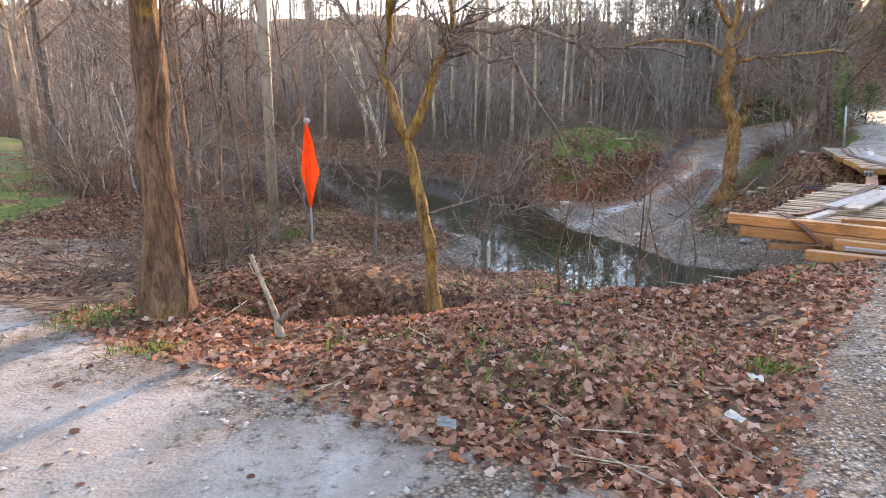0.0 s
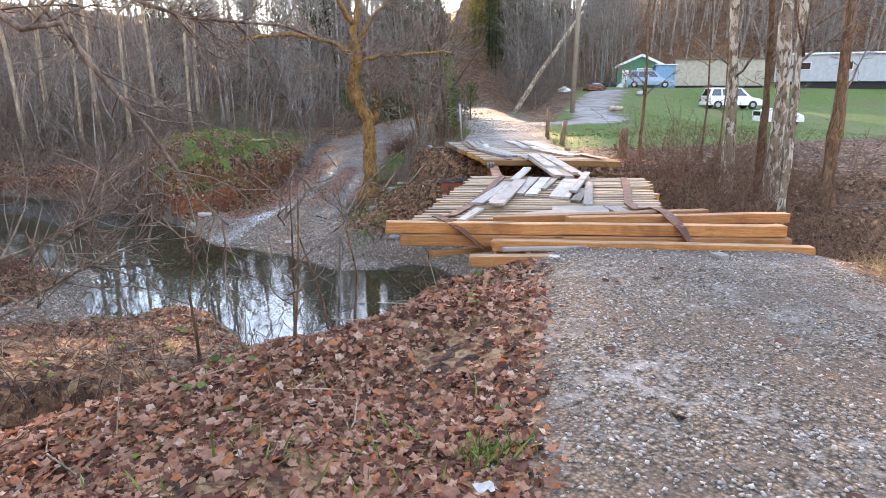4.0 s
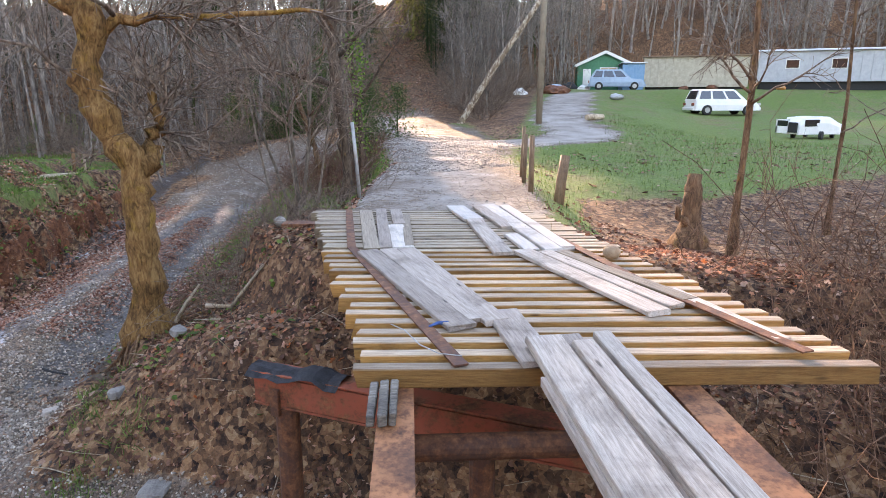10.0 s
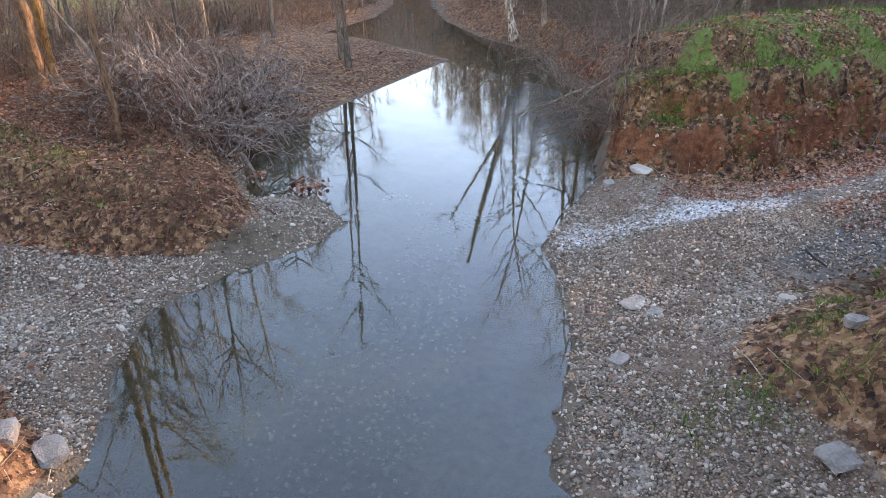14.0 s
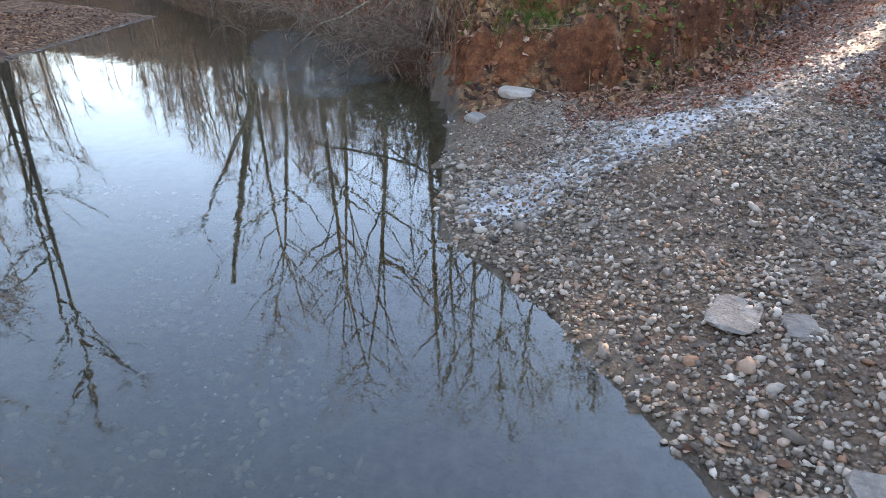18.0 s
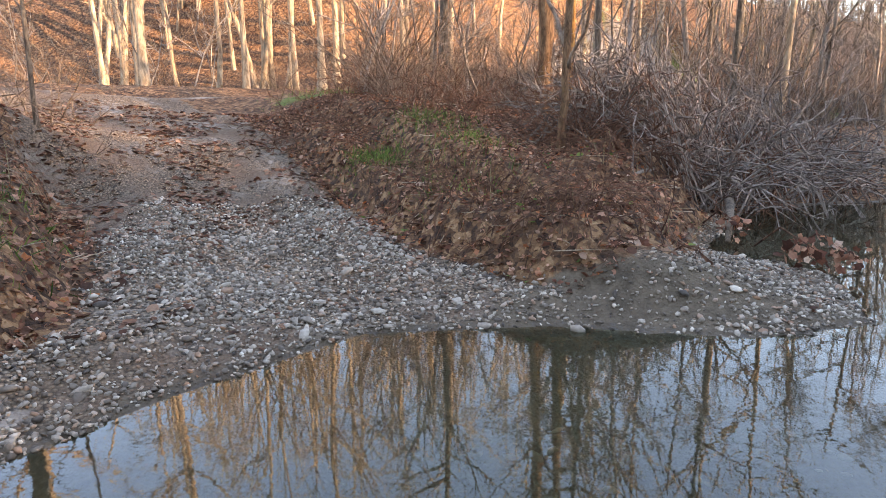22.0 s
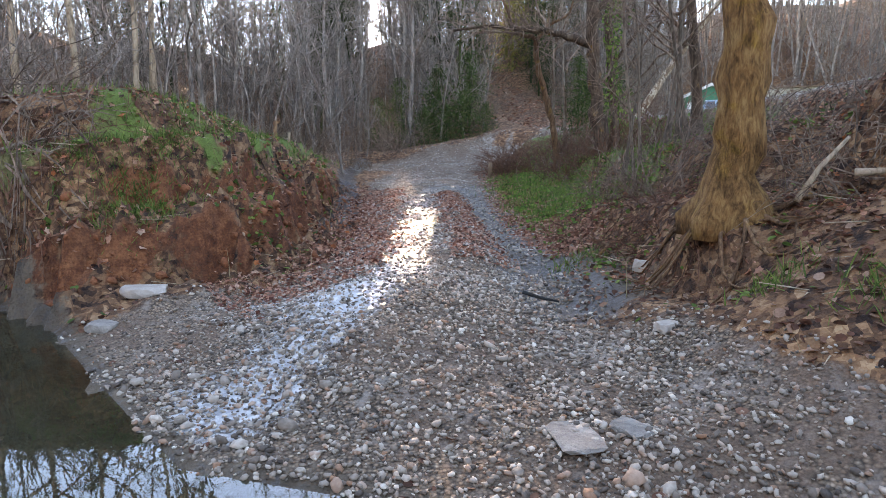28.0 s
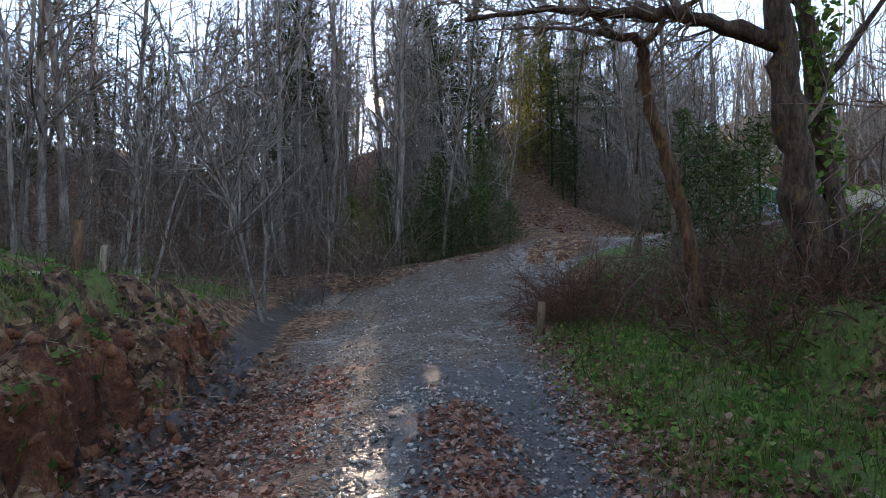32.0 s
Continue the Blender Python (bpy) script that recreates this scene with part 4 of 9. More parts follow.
def twigs(rng, soup, pts, r, depth, reach, density, sides=3, droop=0.02, steps=3):
    """Side shoots along a limb, and shoots on those."""
    for i in range(1, len(pts)):
        d = pts[i] - pts[i - 1]
        for _ in range(rng.poisson(density)):
            p = pts[i - 1] + d * rng.uniform(0, 1)
            q = wander(rng, p, skew(rng, d, 25, 65), reach * rng.uniform(0.5, 1.15), steps, 0.2, droop, 0.05)
            soup.bar(q, np.linspace(r, r * 0.35, steps + 1), sides)
            if depth > 1:
                twigs(rng, soup, q, r * 0.6, depth - 1, reach * 0.55, density, 3, droop, 2)


def bare_tree(rng, tall, girth, limbs, reach, lean=(0, 0), bare=0.35, density=1.3, sides=5, tw=0.022, bend=0.06):
    """One leafless woodland tree as vertices and faces."""
    s = Soup()
    stem = wander(rng, (0, 0, -0.15), (lean[0], lean[1], 1), tall, 7, bend, 0, 0.04)
    rad = girth * np.linspace(1, 0.2, 8) ** 0.9
    rad[0] *= 1.3
    s.bar(stem, rad, sides)
    for _ in range(limbs):
        k = rng.uniform(bare, 0.98)
        i = min(int(k * 7), 6)
        p = stem[i] + (stem[i + 1] - stem[i]) * (k * 7 - i)
        r = max(rad[i] * rng.uniform(0.35, 0.6), 0.025)
        q = wander(rng, p, skew(rng, (0, 0, 1), 25, 65), reach * rng.uniform(0.5, 1.1) * (1.2 - 0.65 * k), 3, 0.18, 0, 0.08)
        s.bar(q, np.linspace(r, r * 0.25, 4), 3)
        twigs(rng, s, q, tw, 1, reach * 0.45, density, steps=1)
    return s.arrays()


def stand_tree(name, m, made, barks, label, group=""):
    t = thing(name, m, label, "tree", group)
    for pn, (V, F), mt in (("trunk", made[0], barks[0]), ("crown", made[1], barks[1])):
        if len(V):
            from_arrays(pn, V, F, mt, t, smooth=pn == "trunk")
    return t


def scatter_copies(name, kinds, places, material, label, category):
    """One mesh of many copies: kinds are (V, F); places are (kind, x, y, z, turn, size)."""
    Vs, Fs, n = [], [], 0
    arr = []
    for V, F in kinds:
        q = np.array([f if len(f) == 4 else (*f, -1) for f in F if len(f) <= 4])
        arr.append((np.asarray(V, np.float32), q))
    for k, x, y, z, turn, size in places:
        V, F = arr[k]
        c, s = math.cos(turn), math.sin(turn)
        W = V * size
        Vs.append(np.stack([W[:, 0] * c - W[:, 1] * s + x, W[:, 0] * s + W[:, 1] * c + y, W[:, 2] + z], -1))
        Fs.append(np.where(F >= 0, F + n, -1))
        n += len(V)
    V, F = np.concatenate(Vs), np.concatenate(Fs)
    me = bpy.data.meshes.new(name)
    counts = np.where(F[:, 3] < 0, 3, 4)
    loops = F.reshape(-1)
    loops = loops[loops >= 0]
    me.vertices.add(len(V))
    me.vertices.foreach_set("co", V.astype(np.float32).reshape(-1))
    me.loops.add(len(loops))
    me.loops.foreach_set("vertex_index", loops.astype(np.int32))
    me.polygons.add(len(F))
    starts = np.concatenate([[0], np.cumsum(counts)[:-1]])
    me.polygons.foreach_set("loop_start", starts.astype(np.int32))
    me.update(calc_edges=True)
    me.validate()
    me.materials.append(material)
    return tagged(new(name, me), label, category, kind="stuff")


rng = np.random.RandomState(7)
wood_kinds = [bare_tree(rng, rng.uniform(10, 17), rng.uniform(0.05, 0.12), 17, 3.2, (rng.uniform(-0.08, 0.08), rng.uniform(-0.08, 0.08)), 0.2, 1.9) for _ in range(9)]
hill_kinds = [bare_tree(rng, rng.uniform(9, 15), rng.uniform(0.09, 0.19), 8, 3.0, (rng.uniform(-0.1, 0.1), rng.uniform(-0.1, 0.1)), 0.35, 1.6) for _ in range(7)]
pole_kinds = [bare_tree(rng, rng.uniform(4, 9), rng.uniform(0.02, 0.045), 9, 1.9, (rng.uniform(-0.4, 0.4), rng.uniform(-0.4, 0.4)), 0.12, 2.0, 4, 0.012, 0.12) for _ in range(10)]
thin_kinds = [bare_tree(rng, rng.uniform(9, 15), rng.uniform(0.035, 0.075), 16, 2.4, (rng.uniform(-0.1, 0.1), rng.uniform(-0.1, 0.1)), 0.12, 2.6, 4, 0.014, 0.07) for _ in range(8)]
shrub_kinds = []
for i in range(9):
    s = Soup()
    for _ in range(15):
        a = rng.uniform(0, 6.28)
        q = wander(rng, (rng.normal(0, 0.3), rng.normal(0, 0.3), -0.05), (math.cos(a) * 0.6, math.sin(a) * 0.6, 1), rng.uniform(1.0, 2.8), 3, 0.24, 0.14)
        s.bar(q, np.linspace(0.014, 0.006, 4), 3)
        twigs(rng, s, q, 0.0065, 1, 0.75, 1.15, 3, 0.06, 1)
    shrub_kinds.append(s.arrays())


def needles(rng, s, c, count, reach, length, wide):
    """A tuft of needle sprays about a point."""
    for _ in range(count):
        p = c + rng.normal(0, reach, 3)
        u, w = rng.normal(0, 1, 3), rng.normal(0, 1, 3)
        u, w = u / np.linalg.norm(u) * length, w / np.linalg.norm(w) * wide
        s.add([p - u, p + w, p + u * 1.2, p - w], [(0, 1, 2, 3)])


def cedar(rng, tall, wide, levels=22, low=0.08, count=2, length=0.17, across=0.045):
    """Dense evergreen with drooping sprays to the ground."""
    s = Soup()
    s.bar([(0, 0, 0), (0, 0, tall * 0.5), (0, 0, tall)], (tall * 0.014, tall * 0.01, 0.02), 5)
    for k in np.linspace(low, 0.98, levels):
        for _ in range(8):
            a = rng.uniform(0, 6.28)
            L = wide * (1.02 - k) ** 0.8 * rng.uniform(0.35, 1.15) + 0.2
            d = np.array((math.cos(a), math.sin(a), rng.uniform(-0.1, 0.45)))
            for j in range(5):
                f = (j + 1) / 5
                needles(rng, s, np.array((0, 0, k * tall)) + d * L * f - np.array((0, 0, 0.25 * L * f * f)), count, 0.11, length, across)
    return s.arrays()


def scrub_pine(rng, tall):
    """Tall thin pine: a bare leaning stem and loose tufts in its upper half."""
    s = Soup()
    stem = wander(rng, (0, 0, -0.1), (rng.uniform(-0.06, 0.06), rng.uniform(-0.06, 0.06), 1), tall, 5, 0.04)
    s.bar(stem, np.linspace(0.13, 0.03, 6), 5)
    for _ in range(26):
        k = rng.uniform(0.38, 1.0)
        i = min(int(k * 5), 4)
        p = stem[i] + (stem[i + 1] - stem[i]) * (k * 5 - i)
        a = rng.uniform(0, 6.28)
        q = wander(rng, p, (math.cos(a), math.sin(a), rng.uniform(-0.1, 0.5)), rng.uniform(0.8, 2.3) * (1.25 - 0.7 * k), 3, 0.2)
        s.bar(q, np.linspace(0.03, 0.01, 4), 3)
        for c in q[1:]:
            needles(rng, s, c, 11, 0.2, 0.2, 0.035)
    return s.arrays()


pine_kinds = [scrub_pine(rng, 13), scrub_pine(rng, 10), scrub_pine(rng, 16), scrub_pine(rng, 12)]
cedar_kinds = [cedar(rng, 9, 2.2), cedar(rng, 7, 2.2), cedar(rng, 11, 2.6)]
bush_kinds = [cedar(rng, 2.6, 1.3, 12, 0.02, 3, 0.085, 0.02), cedar(rng, 2.0, 1.2, 10, 0.02, 3, 0.085, 0.02), cedar(rng, 3.2, 1.1, 12, 0.02, 3, 0.09, 0.02)]


def is_clear(x, y):
    """Whether open ground: tracks, lawn, creek and what stands on them."""
    X, Y = np.array([x]), np.array([y])
    for line, half in ((LANE, 3.0), (ROAD, 3.2), (DRIVE, 4.0), (FORD, 3.0), (RAMP, 3.5), (APPROACH, 4.0)):
        if seg_near(X, Y, line)[0][0] < half:
            return True
    if inside(X, Y, CREEK)[0] or seg_near(X, Y, CREEK, True)[0][0] < 1.5:
        return True
    yaw = math.degrees(math.atan2(-(x - 12), y - 17))
    d = math.hypot(x - 5, y - 20)
    if -114 < yaw < -50 and d < float(clear_of_hills(X, Y)[0]) + 4:
        return True
    if (-9 < x < -0.5 and 16.5 < y < 27) or (-14 < x < -4 and 26 < y < 36):
        return True
    # a grassy gap beyond the lane that opens on the far field
    if 31.0 < math.degrees(math.atan2(-x, y)) < 39 and 8 < math.hypot(x, y) < 44:
        return True
    return d < 9 or (3 < x < 12 and 24 < y < 36) or (x < -24 and y > 26 and y < 44 and d < 52)


def sunward(x, y):
    return y > 24 and abs((x - 6.9) * 0.8827 - (y - 21.0) * 0.47) < 0.9


def sow(rng, count, lo, hi, bearings, kinds, size=(0.8, 1.25), test=None):
    out, tries = [], 0
    while len(out) < count and tries < count * 30:
        tries += 1
        yaw = math.radians(rng.uniform(*bearings))
        d = math.sqrt(rng.uniform(lo * lo, hi * hi))
        x, y = 5 - math.sin(yaw) * d, 20 + math.cos(yaw) * d
        if is_clear(x, y) or (test and not test(x, y)):
            continue
        s = rng.uniform(*size)
        # a thin place in the woods, where the low sun shows through
        if kinds is not shrub_kinds and sunward(x, y) and rng.uniform() < 0.78:
            continue
        if -26 < x < 3 and 28 < y < 72 and kinds is wood_kinds:
            s = min(s, 0.72)
        out.append((rng.randint(len(kinds)), x, y, 0.0, rng.uniform(0, 6.28), s))
    zs = height(np.array([o[1] for o in out]), np.array([o[2] for o in out])) if out else []
    return [(o[0], o[1], o[2], z - 0.05, o[4], o[5]) for o, z in zip(out, zs)]


def sow_in(rng, count, x0, x1, y0, y1, kinds, size=(0.8, 1.25)):
    """Places in a rectangle of the plan, off the tracks and the creek."""
    out, tries = [], 0
    while len(out) < count and tries < count * 30:
        tries += 1
        x, y = rng.uniform(x0, x1), rng.uniform(y0, y1)
        if not is_clear(x, y) and not (kinds is not shrub_kinds and sunward(x, y)):
            out.append((rng.randint(len(kinds)), x, y, hz(x, y) - 0.05, rng.uniform(0, 6.28), rng.uniform(*size)))
    return out


rng = np.random.RandomState(11)
trees = (sow(rng, 125, 22, 68, (-50, 18), wood_kinds, (0.75, 1.1)) + sow(rng, 170, 38, 105, (18, 62), wood_kinds, (0.9, 1.3)) + sow(rng, 210, 60, 98, (-112, -40), wood_kinds)
         + sow(rng, 26, 25, 80, (135, 248), wood_kinds) + sow_in(rng, 26, 16, 27, 44, 60, wood_kinds, (1.0, 1.25)) + sow_in(rng, 12, -22, -6, 20, 38, wood_kinds, (0.6, 0.9)) + sow_in(rng, 60, -44, -8, 42, 84, wood_kinds, (0.6, 0.8)) + sow_in(rng, 110, 26, 62, 44, 84, wood_kinds, (0.8, 1.2)))
scatter_copies("woods", wood_kinds, trees, bark_far, "bare grey-brown winter woods on the hillsides", "woods")
slope = sow(rng, 230, 27, 75, (58, 118), hill_kinds, (0.8, 1.25))
far = sow(rng, 150, 80, 150, (-112, -32), hill_kinds, (1.0, 1.5)) + sow(rng, 200, 62, 105, (-82, -42), hill_kinds, (0.9, 1.4)) + sow(rng, 110, 70, 140, (5, 45), hill_kinds, (0.9, 1.3)) + sow(rng, 170, 55, 130, (30, 66), hill_kinds, (0.7, 1.1))
scatter_copies("far_woods", hill_kinds, far, bark_far, "bare grey woods high on the far hills", "woods")
scatter_copies("hill_woods", hill_kinds, slope, bark_sun_tint, "trunks on the leafy hillside, sunlight put into their pale bark", "woods")
poles = (sow(rng, 230, 15, 50, (-46, 20), pole_kinds) + sow(rng, 110, 24, 70, (20, 62), pole_kinds, (0.6, 1.0)) + sow(rng, 60, 24, 60, (60, 125), pole_kinds, (0.5, 1.0))
         + sow(rng, 60, 60, 105, (-112, -40), pole_kinds, (0.9, 1.4)) + sow_in(rng, 60, -20, -4, 15, 34, pole_kinds, (0.5, 1.0)) + sow_in(rng, 70, -14, 6, 32, 52, pole_kinds, (0.6, 1.0)) + sow_in(rng, 80, 20, 48, 42, 66, pole_kinds, (0.7, 1.2)))
scatter_copies("saplings", pole_kinds, poles, bark_far, "thin bare saplings among the woods", "saplings")
shrubs = (sow(rng, 230, 14, 42, (-46, 62), shrub_kinds, (0.7, 1.3)) + sow(rng, 60, 20, 48, (62, 130), shrub_kinds, (0.5, 0.9)) + sow(rng, 90, 60, 90, (-112, -42), shrub_kinds, (1.2, 2.2))
          + sow_in(rng, 130, -20, -4.5, 14, 32, shrub_kinds, (0.7, 1.2)) + sow_in(rng, 110, -12, 8, 28, 46, shrub_kinds, (0.8, 1.4)) + sow_in(rng, 80, -34, -10, 38, 60, shrub_kinds, (1.0, 1.8)) + sow_in(rng, 20, 12, 20, 36, 46, shrub_kinds, (0.7, 1.2)) + sow_in(rng, 170, 20, 50, 42, 66, shrub_kinds, (0.9, 1.6)) + sow_in(rng, 90, 27, 42, 36, 50, shrub_kinds, (0.8, 1.4)))
scatter_copies("underbrush", shrub_kinds, shrubs, twig, "tangled bare underbrush at the wood's edge", "underbrush")
thin = sow(rng, 185, 22, 60, (-42, 12), thin_kinds, (0.5, 0.85))
thin += sow_in(rng, 46, 27, 44, 37, 54, thin_kinds, (0.6, 0.95))
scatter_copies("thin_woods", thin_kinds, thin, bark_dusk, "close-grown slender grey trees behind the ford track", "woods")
pines = sow(rng, 60, 30, 75, (-46, -4), pine_kinds, (0.65, 0.95)) + sow_in(rng, 25, 26, 60, 44, 80, pine_kinds, (0.7, 1.0))
scatter_copies("pines", pine_kinds, pines, needle_mat, "thin dark pines among the bare trees", "evergreens")


def planted(spots, kinds):
    return [(rng.randint(len(kinds)), x, y, hz(x, y) - 0.1, rng.uniform(0, 6.28), s) for x, y, s in spots]


scatter_copies("gold_evergreens", cedar_kinds, planted([(39.6, 58.2, 1.0), (40.9, 60.6, 1.15), (42.2, 59.6, 1.1), (41.0, 57.6, 0.9)], cedar_kinds), needle_sun_tint, "evergreens beside the hill road, sunlight put into their golden green", "evergreens")
scatter_copies("road_evergreens", cedar_kinds, planted([(32.2, 53.4, 0.9), (37.8, 53.0, 0.55), (33.4, 56.0, 1.1), (39.0, 55.2, 0.65), (40.6, 55.0, 0.8), (36.0, 62.5, 1.2), (36.8, 51.0, 0.45)], cedar_kinds), needle_mat, "dark evergreens flanking the hill road", "evergreens")
scatter_copies("evergreen_bushes", bush_kinds, planted([(18.6, 41.4, 0.7), (19.5, 40.9, 0.9), (20.4, 40.5, 0.6), (21.2, 40.3, 1.1), (20.7, 42.0, 1.4), (22.4, 41.4, 1.2), (19.4, 42.8, 1.1), (22.0, 39.6, 0.6), (23.2, 42.4, 1.0), (18.0, 42.6, 0.8), (21.8, 43.2, 1.3), (19.3, 31.0, 1.0), (18.7, 30.2, 0.85), (19.9, 31.9, 0.8), (20.2, 30.6, 0.95)], bush_kinds), needle_green, "dense dark green bushes at the track's bend", "bushes")


def thicket(name, spots, count, reach, material, label, seed, droop=0.16, thick=0.011, twig_n=0.9):
    """Arching bramble stems that spring from several crowns and droop."""
    r = np.random.RandomState(seed)
    s = Soup()
    for i in range(count):
        x, y, spread_by = spots[r.randint(len(spots))]
        px, py = r.normal(x, spread_by), r.normal(y, spread_by)
        a = r.uniform(0, 6.28)
        q = wander(r, (px, py, 0), (math.cos(a) * 0.8, math.sin(a) * 0.8, 1.1), reach * r.uniform(0.5, 1.15), 6, 0.27, droop)
        s.bar(q, np.linspace(thick, thick * 0.45, 7) * r.uniform(0.7, 1.4), 3)
        twigs(r, s, q[2:], thick * 0.5, 1, reach * 0.22, twig_n, 3, 0.06, 2)
    V, F = s.arrays()
    V = V.copy()
    V[:, 2] += np.maximum(height(V[:, 0], V[:, 1]), 0.0) * 0.85 + np.where(V[:, 2] < 0.02, 0.0, 0.05)
    return tagged(from_arrays(name, V, F, material), label, "brush", kind="stuff")


thicket("bramble_thicket", [(-4.0, 20.2, 0.6), (-4.8, 21.0, 0.7), (-5.4, 22.4, 0.7), (-6.2, 23.8, 0.6), (-5.0, 19.4, 0.5)], 460, 2.2, grey_bramble, "tangled grey brambles arching over the water", 61, 0.2, 0.017, 1.1)
# inner layer in a darker bark: the thicket's inner shade put into colour
thicket("dead_bramble", [(-4.3, 20.2, 0.5), (-5.0, 21.2, 0.6), (-5.6, 22.6, 0.6), (-4.4, 18.9, 0.5), (-3.6, 18.6, 0.4), (-6.2, 19.6, 0.6)], 520, 1.5, bramble, "dead stems within the bramble thicket, coloured dark for its shaded inside", 74, 0.24, 0.010, 1.2)
thicket("low_brush", [(-0.7, 17.1, 0.3), (-1.5, 16.7, 0.35), (-2.4, 16.4, 0.4), (-3.4, 16.1, 0.4), (-0.6, 17.7, 0.3), (-1.8, 17.6, 0.4), (-5.6, 15.2, 0.5), (-6.6, 14.9, 0.5)], 620, 0.7, bramble, "dead stems tangled low over the leafy bank", 75, 0.3, 0.006, 1.0)
thicket("bank_brush", [(2.4, 28.6, 0.7), (0.6, 31.6, 1.0), (-1.6, 35.0, 1.2), (3.0, 27.0, 0.5), (3.4, 26.2, 0.4), (-4.5, 39.5, 1.5)], 640, 2.0, twig, "bare brush overhanging the far bank", 62, 0.24, 0.011, 1.2)
thicket("root_brush", [(3.6, 25.4, 0.4), (4.4, 25.4, 0.4), (4.6, 26.6, 0.5), (5.4, 26.2, 0.5), (3.2, 26.0, 0.4)], 420, 0.95, bramble, "roots and dead stems hanging over the clay bank", 63, 0.3, 0.006, 1.0)
thicket("bridge_brush", [(12.6, 9.6, 0.6), (13.6, 10.4, 0.7), (12.2, 8.2, 0.6), (14.4, 9.2, 0.8), (15.6, 11.6, 0.8), (16.5, 10, 1.0), (14.6, 13.0, 0.7), (13.0, 11.6, 0.6)], 1100, 2.1, bramble_tan, "reddish-brown brambles round the sycamores", 64, 0.09, 0.007, 1.4)
thicket("hollow_brush", [(-0.7, 6.7, 0.4), (0.2, 7.2, 0.4), (-1.5, 7.0, 0.4), (1.2, 7.3, 0.4), (-0.9, 6.2, 0.35)], 640, 1.0, bramble, "dead brambles filling the hollow under the tree", 65, 0.28, 0.006)
thicket("near_bank_brush", [(1.8, 7.6, 0.5), (2.8, 8.0, 0.5), (0.4, 8.6, 0.6), (-1.0, 8.6, 0.6), (-2.6, 9.6, 0.7), (-4.2, 8.0, 0.5), (0.5, 10.3, 0.7), (-1.6, 11.4, 0.5)], 560, 1.1, twig, "dry stems and brush on the near bank", 66, 0.17, 0.006)
thicket("lane_brush", [(-6.5, 14.8, 0.8), (-8.5, 15.8, 1.0), (-5.0, 16.6, 0.7), (-8.4, 17.2, 0.7), (-7.5, 18, 1.0)], 420, 1.4, bramble, "dead brush on the bank between track and creek", 67, 0.16, 0.007)
thicket("ford_brush", [(11.4, 21.4, 0.5), (12.2, 22.4, 0.5), (13.2, 24.0, 0.5), (16.6, 28.6, 0.6), (17.4, 30, 0.6), (10.2, 19.0, 0.3), (12.0, 20.6, 0.5)], 520, 1.5, twig, "bare brush along the ford's edge", 68, 0.13, 0.0075, 1.2)
thicket("plateau_brush", [(-5.0, 9.8, 0.8), (-3.8, 9.4, 0.5), (-10, 19, 1.0), (-9.4, 17.6, 0.8), (-9, 22.5, 1.2), (-3.2, 8.6, 0.5)], 420, 1.9, twig, "grey brush beside the lane", 69, 0.12, 0.009, 1.2)
thicket("crest_brush", [(6.4, 26.4, 0.25), (7.4, 28.0, 0.3), (8.6, 30.0, 0.3), (9.8, 31.8, 0.3), (5.6, 25.6, 0.25)], 260, 0.6, bramble, "dead stems and roots trailing over the clay edge", 70, 0.34, 0.005, 0.8)
thicket("track_brush", [(15.4, 25.8, 0.4), (16.2, 27.0, 0.45), (16.6, 27.8, 0.4), (17.0, 28.8, 0.45), (17.4, 29.8, 0.5), (18.2, 31.2, 0.6), (14.6, 24.6, 0.45), (16.6, 31.9, 0.25), (17.2, 32.3, 0.3), (17.9, 33.0, 0.35), (16.8, 30.9, 0.4), (15.9, 27.9, 0.35), (16.6, 29.6, 0.4)], 1150, 1.45, bramble, "dark red-brown brush along the top of the slope", 71, 0.14, 0.007, 1.1)
thicket("slope_brush", [(9.8, 20.9, 0.25), (10.2, 21.5, 0.35), (10.8, 22.4, 0.35), (11.4, 23.4, 0.4), (10.4, 20.4, 0.3)], 300, 0.7, bramble, "dead red-brown stems and roots on the slope", 73, 0.26, 0.006, 1.0)
thicket("root_mass", [(9.0, 19.45, 0.2), (9.2, 19.3, 0.25), (8.8, 19.9, 0.2), (9.4, 19.0, 0.25)], 260, 0.5, bramble, "matted reddish roots under the mossy tree", 72, 0.4, 0.006, 0.9)
